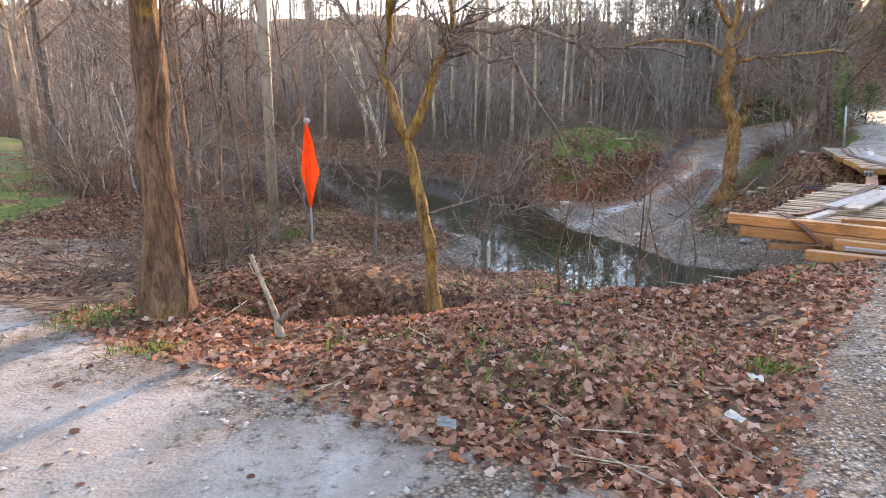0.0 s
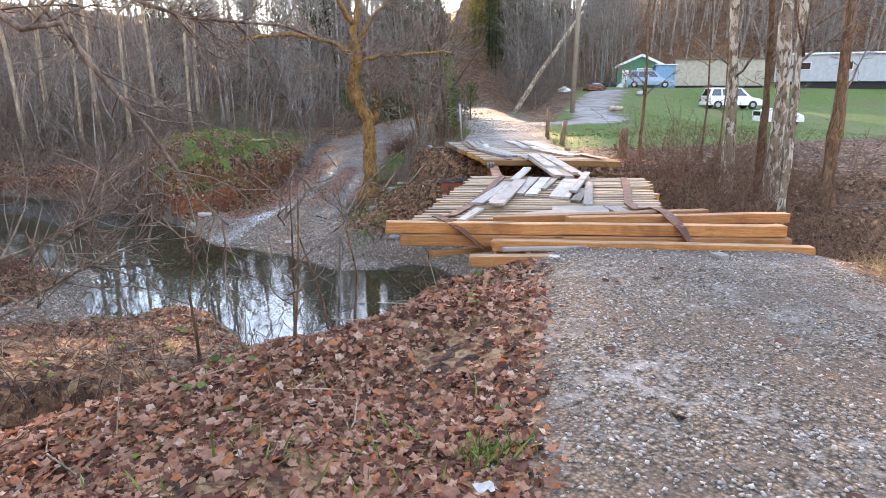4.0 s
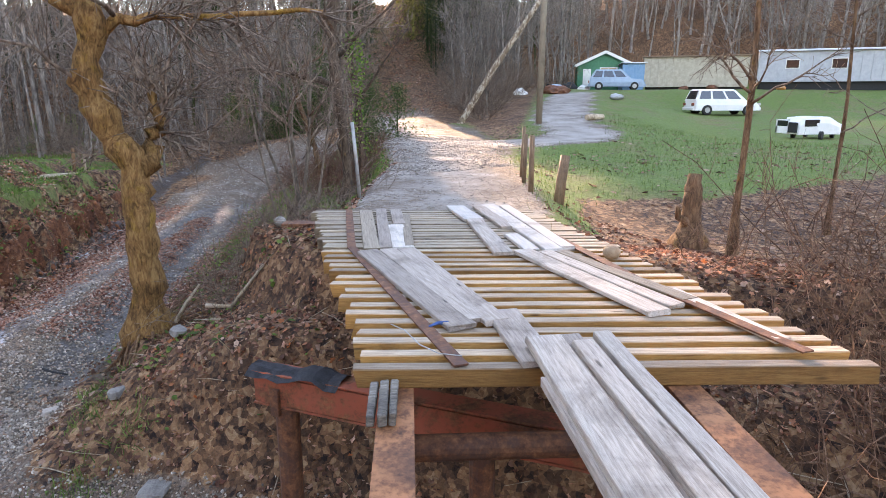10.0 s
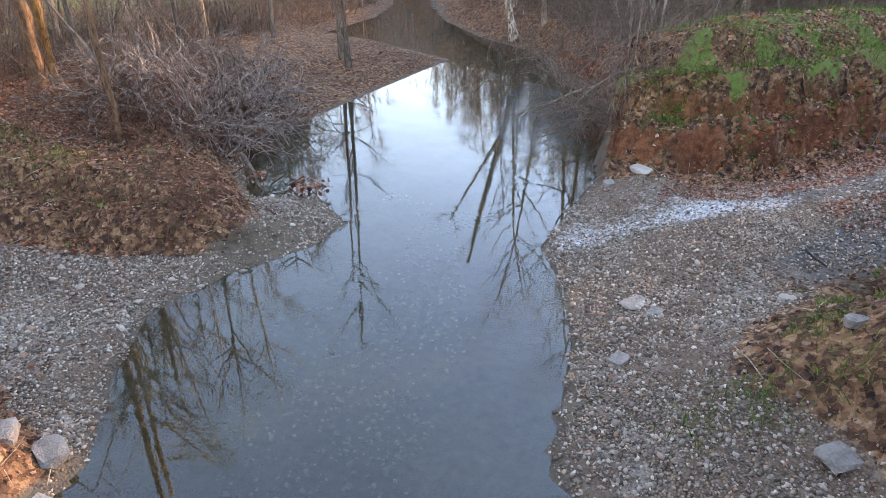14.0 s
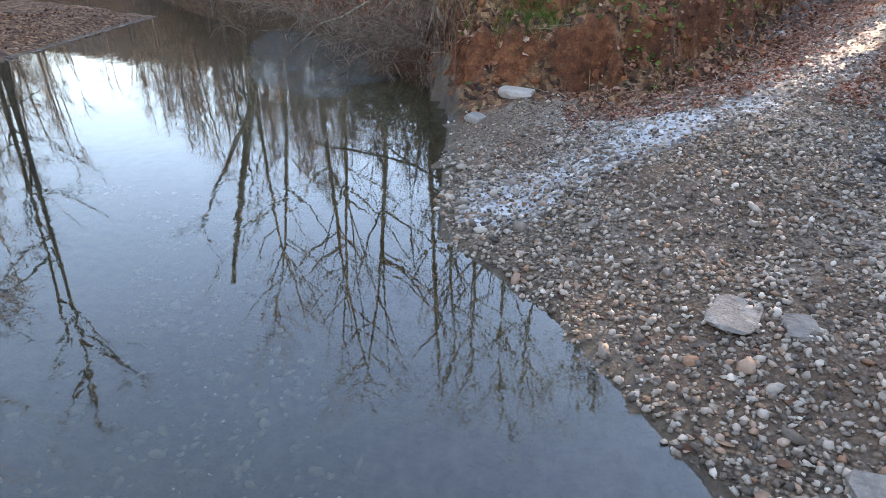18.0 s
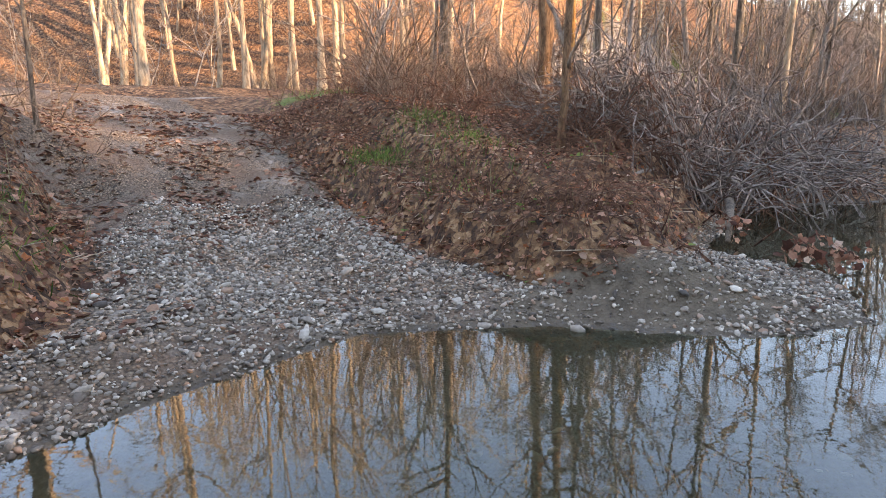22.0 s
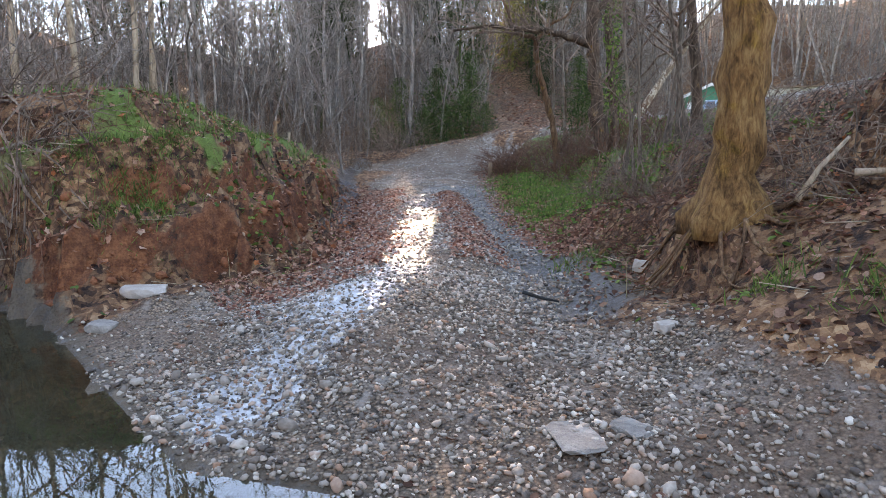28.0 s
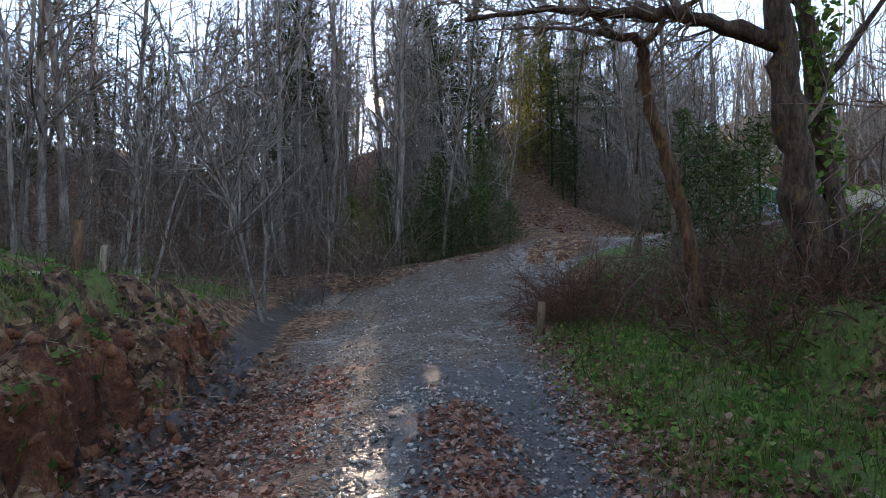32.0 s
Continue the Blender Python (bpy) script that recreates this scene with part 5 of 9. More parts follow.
# ---- single trees beside the creek and the tracks ----
def limbs_tree(rng, stem, girth, limbs, bark, label, name="bare_tree", twig_density=1.3, twig_reach=0.9, group="", sides=12, crown_mat=None, flare=1.7, end=0.5, depth=3, decay=0.0, knobs=0.0):
    """A tree with a drawn trunk and drawn limbs: points in the world, radii at their start."""
    base = np.array(stem[0], float)
    t = thing(name, pose(*base), label, "tree", group)
    s = Soup()
    P = np.array(stem, float) - base
    fine = [P[0] + (0, 0, -0.2)]
    rad = [girth * flare * 1.1]
    for i in range(len(P) - 1):
        for k in np.linspace(0, 1, 5)[:-1] if i < len(P) - 2 else np.linspace(0, 1, 5):
            q = P[i] + (P[i + 1] - P[i]) * k
            h = (i + k) / (len(P) - 1)
            fine.append(q + rng.normal(0, girth * 0.10, 3) * (h > 0))
            rad.append(girth * (1 - (1 - end) * h) * (1 + (flare - 1) * math.exp(-max(q[2], 0) / (decay or girth * 2.2))) * rng.uniform(0.92 - knobs, 1.1 + knobs))
    V, F = tube_arrays(fine, rad, sides)
    ring = np.arange(len(V)) % sides
    foot = np.exp(-np.maximum(V[:, 2], 0) / 0.3)
    cen = np.repeat(np.array(fine), sides, 0)
    V = cen + (V - cen) * (1 + 0.35 * foot * np.maximum(0, np.sin(ring * 6.283 / sides * 5)))[:, None] * (1 + 0.06 * rng.normal(0, 1, len(V)))[:, None]
    from_arrays("trunk", V, F, bark, t, smooth=True)
    crown = Soup()
    for pts, r in limbs:
        Q = np.array(pts, float) - base
        fl = []
        for i in range(len(Q) - 1):
            for k in (0, 0.34, 0.67):
                fl.append(Q[i] + (Q[i + 1] - Q[i]) * k + rng.normal(0, r * 0.14 + 0.016, 3) * (i + k > 0))
        fl.append(Q[-1])
        b = Soup()
        b.bar(fl, np.linspace(r, r * 0.22, len(fl)) * rng.uniform(0.9 - knobs, 1.1 + knobs, len(fl)), 8)
        V, F = b.arrays()
        from_arrays("limb", V, F, bark if r > 0.045 else crown_mat or twig, t, smooth=True)
        twigs(rng, crown, fl[2:], min(max(r * 0.3, 0.009), 0.02), min(depth, 2), twig_reach, twig_density, 3, 0.03)
    V, F = crown.arrays()
    if len(V):
        from_arrays("crown", V, F, crown_mat or twig, t)
    return t


hr = np.random.RandomState(3)
# the mossy tree at the ford: a knobbly trunk that forks low, one arm broken short
limbs_tree(hr, [(9.0, 19.68, 1.12), (8.97, 19.66, 1.9), (8.99, 19.66, 2.8), (9.0, 19.7, 3.35), (8.72, 19.82, 3.95), (8.58, 19.85, 4.5), (8.72, 19.83, 5.1), (8.66, 19.84, 5.8)], 0.215, [
    ([(8.66, 19.84, 5.7), (8.8, 19.9, 6.8), (8.7, 20.0, 8.2)], 0.13),
    ([(9.05, 19.7, 3.4), (9.28, 19.77, 3.7), (9.34, 19.76, 4.05), (9.3, 19.76, 4.45)], 0.185),
    ([(8.74, 19.83, 5.1), (9.0, 19.78, 5.3), (9.6, 19.6, 5.35), (10.5, 19.4, 5.4), (11.6, 19.0, 5.5)], 0.095), ([(8.74, 19.83, 5.2), (8.1, 20.0, 5.7), (7.2, 20.3, 5.9), (6.0, 20.7, 5.8), (4.9, 20.9, 5.4)], 0.095),
    ([(8.8, 19.9, 5.7), (9.4, 20.2, 6.4), (10.3, 20.7, 7.2)], 0.085), ([(8.7, 19.9, 6.2), (7.9, 19.5, 7.0), (6.8, 19.0, 7.8)], 0.085), ([(9.3, 19.76, 4.4), (9.6, 19.6, 4.9), (10.2, 19.3, 5.7)], 0.035),
    ([(9.33, 19.76, 4.2), (9.8, 19.9, 4.4), (10.5, 20.0, 4.5)], 0.03), ([(9.0, 19.78, 5.3), (8.6, 19.2, 5.6), (8.0, 18.5, 5.6)], 0.04), ([(8.6, 19.84, 4.4), (8.0, 19.6, 4.9), (7.2, 19.4, 5.0)], 0.03), ([(9.3, 19.78, 4.3), (9.35, 20.3, 4.8), (9.3, 21.0, 5.3)], 0.03)],
    bark_moss, "mossy ochre-barked tree forking low beside the ford", twig_density=2.7, twig_reach=1.05, end=0.78, flare=1.45, decay=0.3, knobs=0.13, sides=18)
# root plate of that tree
roots = thing("exposed_roots", pose(9.0, 19.68, 0.9), "reddish exposed roots over the eroded bank", "roots")
for i in range(26):
    a = hr.uniform(0, 6.28)
    q = [np.array((math.cos(a) * 0.22, math.sin(a) * 0.22, 0.28))]
    for k in range(5):
        x, y = q[-1][0] + math.cos(a) * 0.17, q[-1][1] + math.sin(a) * 0.17
        a += hr.normal(0, 0.4)
        q.append(np.array((x, y, max(hz(x + 9.0, y + 19.68) - 0.9 + hr.uniform(0.0, 0.07), q[-1][2] - 0.28))))
    V, F = tube_arrays(q, np.linspace(0.02, 0.005, 6) * hr.uniform(0.5, 1.3), 6)
    from_arrays("root", V, F, bark_brown, roots, smooth=True)
# trunk with a vine by the lane, slender forked tree by the hollow
limbs_tree(hr, [(-2.66, 5.72, 2.3), (-2.62, 5.78, 3.6), (-2.58, 5.8, 5.0), (-2.55, 5.85, 8.5)], 0.14, [([(-2.56, 5.84, 6.5), (-1.9, 5.9, 7.6), (-1.0, 6.2, 8.4)], 0.07), ([(-2.56, 5.84, 7.0), (-3.4, 6.0, 8.0), (-4.2, 6.3, 9.0)], 0.07)],
           bark_brown, "straight brown-barked tree with a climbing vine beside the lane", end=0.85, flare=1.8, decay=0.6)
s = Soup()
pts = []
for i in range(26):
    z = 2.35 + i * 0.16
    a = -0.6 + 0.5 * math.sin(i * 0.45)
    r = 0.142 * (1 + 0.8 * math.exp(-(z - 2.3) / 0.6)) + 0.012
    pts.append((-2.63 + 0.02 * (z - 2.3) + math.cos(a) * r, 5.75 + math.sin(a) * r, z))
s.bar(pts, np.linspace(0.014, 0.009, 26), 6)
V, F = s.arrays()
tagged(from_arrays("vine", V, F, bramble, smooth=True), "dark woody vine climbing the lane-side tree", "vine")
limbs_tree(hr, [(-0.1, 6.5, 2.0), (-0.14, 6.55, 2.8), (-0.32, 6.75, 3.6), (-0.4, 6.85, 3.9)], 0.066, [
    ([(-0.4, 6.85, 3.85), (-0.62, 7.04, 4.55), (-0.5, 7.0, 5.6), (-0.2, 6.9, 7.0)], 0.06), ([(-0.4, 6.85, 3.85), (-0.15, 6.75, 4.4), (0.1, 6.7, 5.0), (0.15, 6.65, 5.9)], 0.055),
    ([(-0.6, 7.0, 4.5), (-1.0, 7.1, 5.1), (-1.5, 7.2, 5.9)], 0.03), ([(0.08, 6.7, 4.95), (0.8, 6.8, 5.0), (1.6, 6.9, 4.85), (2.6, 7.1, 4.75)], 0.03), ([(0.05, 6.7, 4.85), (0.7, 6.5, 4.65), (1.1, 6.4, 4.0), (1.6, 6.4, 3.3)], 0.028),
    ([(-0.15, 6.55, 3.1), (0.3, 6.4, 3.3), (0.75, 6.2, 3.5)], 0.014), ([(-0.13, 6.5, 2.7), (0.35, 6.3, 3.0), (0.8, 6.1, 3.25)], 0.012)],
    bark_olive, "slender mossy tree forking over the creek bank", twig_density=2.3, twig_reach=0.65, end=0.8, sides=10, depth=2, knobs=0.1)
# dead forked stick in the hollow's rim
limbs_tree(hr, [(-1.42, 5.2, 2.2), (-1.46, 5.24, 2.42), (-1.7, 5.4, 2.95)], 0.036, [([(-1.44, 5.22, 2.38), (-1.28, 5.24, 2.55), (-1.16, 5.26, 2.72)], 0.04)], dead_stick, "bleached forked dead branch stuck in the bank", "dead_branch", 0.0, 0.2, flare=1.2, sides=8, end=0.5)
# sycamores on the right of the bridge, with suckers
for i, (x, y, lx, g, m) in enumerate(((14.7, 11.15, -0.5, 0.14, bark_pale), (14.95, 10.15, -0.15, 0.17, bark_pale), (13.45, 9.0, 0.15, 0.085, bark_pale), (15.7, 9.3, 0.3, 0.16, bark_brown), (16.2, 10.6, 0.1, 0.12, bark_pale), (15.3, 10.7, -0.3, 0.10, bark_brown))):
    z = hz(x, y)
    st = [(x, y, z), (x + lx * 0.25, y, z + 2), (x + lx * 0.6, y + 0.1, z + 4.5), (x + lx * 1.2, y + 0.2, z + 9)]
    lm = []
    for k in range(5):
        h, a = hr.uniform(2.2, 8), hr.uniform(0, 6.28)
        p = np.array((x + lx * 0.13 * h, y, z + h))
        lm.append(([p, p + (math.cos(a) * 0.7, math.sin(a) * 0.7, 0.5), p + (math.cos(a) * 1.5, math.sin(a) * 1.5, 1.3)], 0.035))
    limbs_tree(hr, st, g, lm, m, ("flaking pale-barked sycamore on the creek bank", "brown-barked tree on the creek bank")[m is bark_brown], group="sycamores by the bridge", end=0.6, flare=1.4, depth=2, twig_density=1.6, knobs=0.08)
# thin trees and stump before the lawn
for x, y, tall, g in ((15.73, 14.87, 6.5, 0.055), (17.2, 13.2, 5.0, 0.03), (18.6, 14.8, 5.5, 0.04), (16.9, 11.8, 5, 0.03)):
    z = hz(x, y)
    lm = []
    for k in range(7):
        h, a = hr.uniform(1.2, tall * 0.85), hr.uniform(0, 6.28)
        p = np.array((x, y, z + h))
        lm.append(([p, p + (math.cos(a) * 0.5, math.sin(a) * 0.5, 0.3), p + (math.cos(a) * 1.1, math.sin(a) * 1.1, 0.7)], g * 0.4))
    limbs_tree(hr, [(x, y, z), (x + 0.05, y, z + tall * 0.4), (x - 0.1, y + 0.1, z + tall)], g, lm, bark_brown, "thin bare tree standing before the lawn", group="thin trees by the lawn", twig_density=1.2, twig_reach=0.5, depth=2, sides=8, end=0.4)
limbs_tree(hr, [(15.75, 15.55, 2.2), (15.8, 15.6, 2.8), (15.86, 15.62, 3.2)], 0.13, [([(15.75, 15.55, 2.4), (15.5, 15.6, 2.6), (15.45, 15.62, 2.75)], 0.08)], bark_brown, "broken-off tree stump at the lawn's edge", "stump", 0.0, end=0.75, flare=1.8)
# thicket between the ford and the road
for x, y, lx in ((12.75, 22.9, -0.3), (13.0, 23.3, 0.4), (12.6, 23.6, -0.7), (13.5, 24.6, 0.3), (12.4, 22.5, -0.9), (13.2, 24.0, -0.5), (13.6, 23.8, 0.8)):
    z = hz(x, y)
    tall, g = hr.uniform(5.5, 8.5), hr.uniform(0.03, 0.06)
    lm = []
    for k in range(8):
        h, a = hr.uniform(1.2, tall * 0.9), hr.uniform(0, 6.28)
        p = np.array((x + lx * h / tall * 1.8, y, z + h))
        lm.append(([p, p + (math.cos(a) * 0.6, math.sin(a) * 0.6, 0.5), p + (math.cos(a) * 1.3, math.sin(a) * 1.3, 1.0)], g * 0.4))
    limbs_tree(hr, [(x, y, z), (x + lx * 0.7 + hr.normal(0, 0.1), y, z + tall * 0.3), (x + lx * 1.1, y + hr.normal(0, 0.2), z + tall * 0.65), (x + lx * 2.0, y + 0.1, z + tall)], g * 0.8, lm, bark_grey, "bare grey tree in the thicket above the ford", group="thicket by the road", twig_density=1.5, twig_reach=0.8, depth=2, sides=8, end=0.4)
# the tree with the long level limb, its leaning neighbour, and the one clad in ivy
limbs_tree(hr, [(16.95, 28.08, 1.5), (16.77, 28.15, 2.45), (16.64, 28.2, 3.34), (16.53, 28.24, 4.05), (16.48, 28.25, 4.68), (16.38, 28.25, 6.0), (16.5, 28.1, 7.6)], 0.2, [
    ([(16.45, 28.28, 4.62), (15.96, 28.6, 4.82), (15.44, 28.94, 5.0), (14.95, 29.4, 4.98), (14.4, 29.9, 5.15), (13.6, 30.5, 5.0)], 0.12), ([(15.5, 28.9, 5.0), (15.4, 29.2, 5.6), (15.6, 29.6, 6.6)], 0.045),
    ([(16.45, 28.25, 5.4), (17.2, 27.8, 6.2), (18.2, 27.3, 7.2)], 0.09), ([(16.4, 28.25, 6.0), (15.7, 27.8, 7.0), (15.2, 27.3, 8.2)], 0.08), ([(16.45, 28.2, 6.8), (16.8, 29.0, 8.0), (17.2, 29.8, 9.4)], 0.08),
    ([(16.6, 28.2, 3.5), (16.9, 28.0, 3.9), (17.0, 28.0, 4.6)], 0.04)],
    bark_dark, "old tree with a long level limb over the track", end=0.75, twig_density=2.0, twig_reach=1.0, knobs=0.12, flare=1.35)
limbs_tree(hr, [(16.4, 29.3, 1.5), (16.3, 29.35, 2.2), (16.22, 29.39, 2.7), (16.04, 29.49, 3.37), (15.84, 29.59, 4.04), (15.76, 29.62, 4.62), (15.74, 29.62, 4.9)], 0.095, [
    ([(15.74, 29.62, 4.85), (15.39, 29.85, 5.02), (15.15, 30.0, 5.34), (14.94, 30.12, 5.87), (14.82, 30.19, 6.6)], 0.07), ([(15.74, 29.62, 4.85), (16.02, 29.41, 5.19), (16.5, 29.1, 5.6), (16.8, 28.9, 6.6)], 0.05), ([(15.4, 29.85, 5.0), (14.8, 30.2, 5.1), (14.0, 30.6, 5.0)], 0.04)],
    bark_brown, "leaning brown tree forking at the track's bend", end=0.75, twig_density=1.6, knobs=0.08, flare=1.4)
limbs_tree(hr, [(17.25, 27.95, 1.6), (17.2, 28.05, 2.8), (17.2, 28.2, 4.0), (17.05, 28.3, 5.6), (17.1, 28.4, 8.0)], 0.13, [([(17.2, 28.2, 4.2), (17.8, 27.7, 5.2), (18.4, 27.0, 6.4)], 0.05), ([(17.1, 28.3, 5.2), (16.7, 28.9, 6.2), (16.4, 29.6, 7.4)], 0.05)],
    bark_dark, "dark trunk clad in green ivy above the track", end=0.6, twig_density=1.4, depth=2, knobs=0.08)
# a tree out on the slope's edge whose long dark branches droop towards the track
limbs_tree(hr, [(14.3, 23.6, 1.9), (14.3, 23.7, 3.4), (14.2, 23.9, 5.2), (14.3, 24.0, 7.5)], 0.11, [
    ([(14.25, 23.8, 4.4), (14.7, 24.6, 4.5), (15.2, 25.6, 4.1), (15.6, 26.6, 3.5), (15.8, 27.2, 3.0)], 0.035), ([(14.25, 23.8, 3.8), (14.7, 24.8, 3.7), (15.0, 25.8, 3.2), (15.2, 26.6, 2.7)], 0.032),
    ([(14.2, 23.9, 5.0), (14.6, 24.8, 5.5), (15.2, 26.0, 5.6), (15.8, 27.4, 5.3)], 0.035), ([(14.2, 23.9, 5.6), (13.4, 24.2, 6.6), (12.6, 24.4, 7.4)], 0.04)],
    bark_dark, "bare tree with long drooping branches above the ford", end=0.6, twig_density=1.6, depth=2)
for x, y, tall in ((18.6, 31.2, 7.5), (19.6, 32.8, 7)):
    z = hz(x, y)
    lm = []
    for k in range(7):
        h, a = hr.uniform(1.0, tall * 0.9), hr.uniform(0, 6.28)
        p = np.array((x, y, z + h))
        lm.append(([p, p + (math.cos(a) * 0.6, math.sin(a) * 0.6, 0.5), p + (math.cos(a) * 1.3, math.sin(a) * 1.3, 0.9)], 0.035))
    limbs_tree(hr, [(x, y, z), (x + hr.normal(0, 0.2), y, z + tall * 0.5), (x + hr.normal(0, 0.4), y, z + tall)], 0.045, lm, bark_grey, "bare tree in the thicket beside the ford track", group="thicket by the road", twig_density=1.5, depth=2, sides=8, end=0.4)
# far bank: leaning pale birches, dark sapling, and the pair upstream
limbs_tree(hr, [(-3.1, 33.3, 1.2), (-3.7, 33.5, 3.2), (-4.6, 33.8, 6.0), (-5.4, 34, 9)], 0.13, [([(-3.3, 33.4, 2.0), (-4.6, 33.4, 4.4), (-6.0, 33.4, 6.8)], 0.09)], bark_pale, "pale leaning sycamore over the upstream bend", end=0.6, flare=1.2)
limbs_tree(hr, [(-3.54, 18.05, 0.7), (-3.6, 18.1, 1.6), (-3.85, 18.2, 2.7), (-4.2, 18.4, 5.0)], 0.06, [([(-3.7, 18.15, 2.0), (-3.3, 18.3, 2.7), (-3.0, 18.5, 3.6)], 0.03), ([(-3.75, 18.15, 2.3), (-4.3, 18.0, 3.0), (-5.0, 17.8, 4.0)], 0.04)], bark_brown, "young tan-barked tree on the brushy bank", end=0.7, twig_density=0.7, depth=2)
for x, y in ((-7.9, 29.6), (-8.9, 30.4), (-9.5, 24.0), (-12.5, 30.5), (-10.5, 21.0), (-8.2, 20.2), (-13.5, 25.5)):
    z = hz(x, y)
    tall = hr.uniform(8, 12)
    lm = []
    for k in range(9):
        h, a = hr.uniform(2, tall * 0.92), hr.uniform(0, 6.28)
        p = np.array((x - 0.04 * h, y, z + h))
        lm.append(([p, p + (math.cos(a) * 0.9, math.sin(a) * 0.9, 0.6), p + (math.cos(a) * 1.8, math.sin(a) * 1.8, 1.5)], 0.04))
    limbs_tree(hr, [(x, y, z), (x - 0.1, y, z + tall * 0.5), (x - 0.4, y, z + tall)], 0.07, lm, bark_grey, "tall bare tree on the bank upstream", group="trees upstream", twig_density=1.2, depth=2, sides=8, end=0.35)
for x, y, g, m, words in ((-7.79, 18.95, 0.16, bark_brown, "dark vine-hung trunk behind the brambles"), (-8.77, 19.76, 0.11, bark_moss, "orange-brown trunk behind the brambles"), (-10.60, 17.27, 0.11, bark_grey, "grey trunk on the brushy bank")):
    z = hz(x, y)
    lm = []
    for k in range(9):
        h, a = hr.uniform(3, 10), hr.uniform(0, 6.28)
        p = np.array((x, y, z + h))
        lm.append(([p, p + (math.cos(a) * 0.9, math.sin(a) * 0.9, 0.6), p + (math.cos(a) * 2.0, math.sin(a) * 2.0, 1.7)], 0.045))
    limbs_tree(hr, [(x, y, z), (x + 0.08, y, z + 2), (x - 0.05, y + 0.1, z + 5), (x + 0.1, y, z + 11)], g, lm, m, words, group="trees behind the brambles", twig_density=1.0, depth=2, sides=10, end=0.5, flare=1.3, knobs=0.08)
# tall bare trees along the far bank and beyond the lane, which the still water mirrors
def tall_tree(x, y, tall, g, lx, bark, label, group):
    z = hz(x, y)
    stem = [(x, y, z), (x + lx * 0.15, y, z + tall * 0.3), (x + lx * 0.45, y + hr.normal(0, 0.3), z + tall * 0.62), (x + lx, y + hr.normal(0, 0.4), z + tall)]
    lm = []
    for k in range(15):
        f, a = hr.uniform(0.3, 0.95), hr.uniform(0, 6.28)
        i = 1 if f < 0.62 else 2
        f0, f1 = ((0.3, 0.62), (0.62, 1.0))[i - 1]
        p = np.array(stem[i]) + (np.array(stem[i + 1]) - np.array(stem[i])) * (f - f0) / (f1 - f0)
        L = hr.uniform(2.2, 4.6) * (1.25 - 0.75 * f)
        lm.append(([p, p + (math.cos(a) * 0.4 * L, math.sin(a) * 0.4 * L, 0.3 * L), p + (math.cos(a) * 0.75 * L, math.sin(a) * 0.75 * L, 0.75 * L), p + (math.cos(a) * L, math.sin(a) * L, 1.15 * L)], g * (0.45 - 0.28 * f)))
    limbs_tree(hr, stem, g * 0.85, lm, bark, label, group=group, twig_density=0.6, twig_reach=1.4, depth=2, sides=9, end=0.2, flare=1.3, crown_mat=bark)


for q in ((-7.9, 43.0, 16, 0.13, 1.4), (-4.6, 39.4, 15, 0.12, -2.6), (-4.2, 41.6, 18, 0.15, 1.2), (-2.4, 39.6, 16, 0.11, -1.2), (-0.4, 38.4, 17, 0.14, -2.0), (0.6, 41.4, 19, 0.16, 0.4),
          (1.9, 37.4, 15, 0.11, 0.3), (2.9, 40.6, 18, 0.15, -0.6), (4.0, 36.9, 16, 0.13, 0.2), (5.7, 39.6, 17, 0.14, -0.8), (7.0, 37.6, 15, 0.12, 0.5), (8.2, 41.5, 18, 0.15, 0.6)):
    # lit bark tones, so the mirrored trees come out less dark
    tall_tree(*q, bark_sun_tint, "tall bare tree on the far creek bank, bark lightened as if lit", "tall trees along the creek")
for q in ((-14.5, 5.0, 17, 0.15, 0.5), (-17.4, 8.2, 19, 0.17, -0.6), (-19.8, 11.0, 18, 0.14, 0.8), (-22.0, 13.6, 20, 0.18, 0.2), (-24.4, 17.0, 18, 0.15, -0.8), (-27, 19.5, 20, 0.17, 0.4), (-20.6, 7.0, 20, 0.16, 0.7), (-24.2, 11.0, 19, 0.15, -0.3),
          (-28.6, 24.4, 19, 0.16, 0.6), (-14.6, 22.4, 15, 0.12, 0.8), (-16.6, 25.4, 16, 0.13, -0.7), (-13.0, 27.6, 15, 0.12, 0.9), (-18.5, 29.4, 17, 0.14, -0.4), (-20.6, 24.0, 17, 0.14, 0.5), (-26.5, 14.0, 20, 0.17, 0.3)):
    tall_tree(*q, bark_sun_tint, "tall tree beyond the lane, low sun put into its pale bark", "tall trees beyond the lane")
# creek-side saplings in front of the hollow and on the near bank
for x, y, tall in ((2.4, 7.6, 1.9), (3.0, 7.9, 1.7), (2.75, 8.6, 2.3), (3.5, 8.6, 2.2), (1.6, 8.2, 1.6), (-3.4, 7.7, 3.2), (-3.0, 8.3, 3.6), (-2.6, 8.6, 3.0), (4.2, 8.2, 1.6)):
    z = hz(x, y)
    lm = []
    for k in range(6):
        h, a = hr.uniform(0.4, tall * 0.95), hr.uniform(0, 6.28)
        p = np.array((x, y, z + h))
        lm.append(([p, p + (math.cos(a) * 0.25, math.sin(a) * 0.25, 0.2), p + (math.cos(a) * 0.5, math.sin(a) * 0.5, 0.45)], 0.01))
    limbs_tree(hr, [(x, y, z), (x + hr.normal(0, 0.1), y, z + tall * 0.5), (x + hr.normal(0, 0.2), y, z + tall)], 0.02, lm, bark_brown, "thin bare sapling on the near bank", "sapling", group="creek-side saplings", twig_density=0.7, twig_reach=0.3, depth=1, sides=6, end=0.35, flare=1.2)

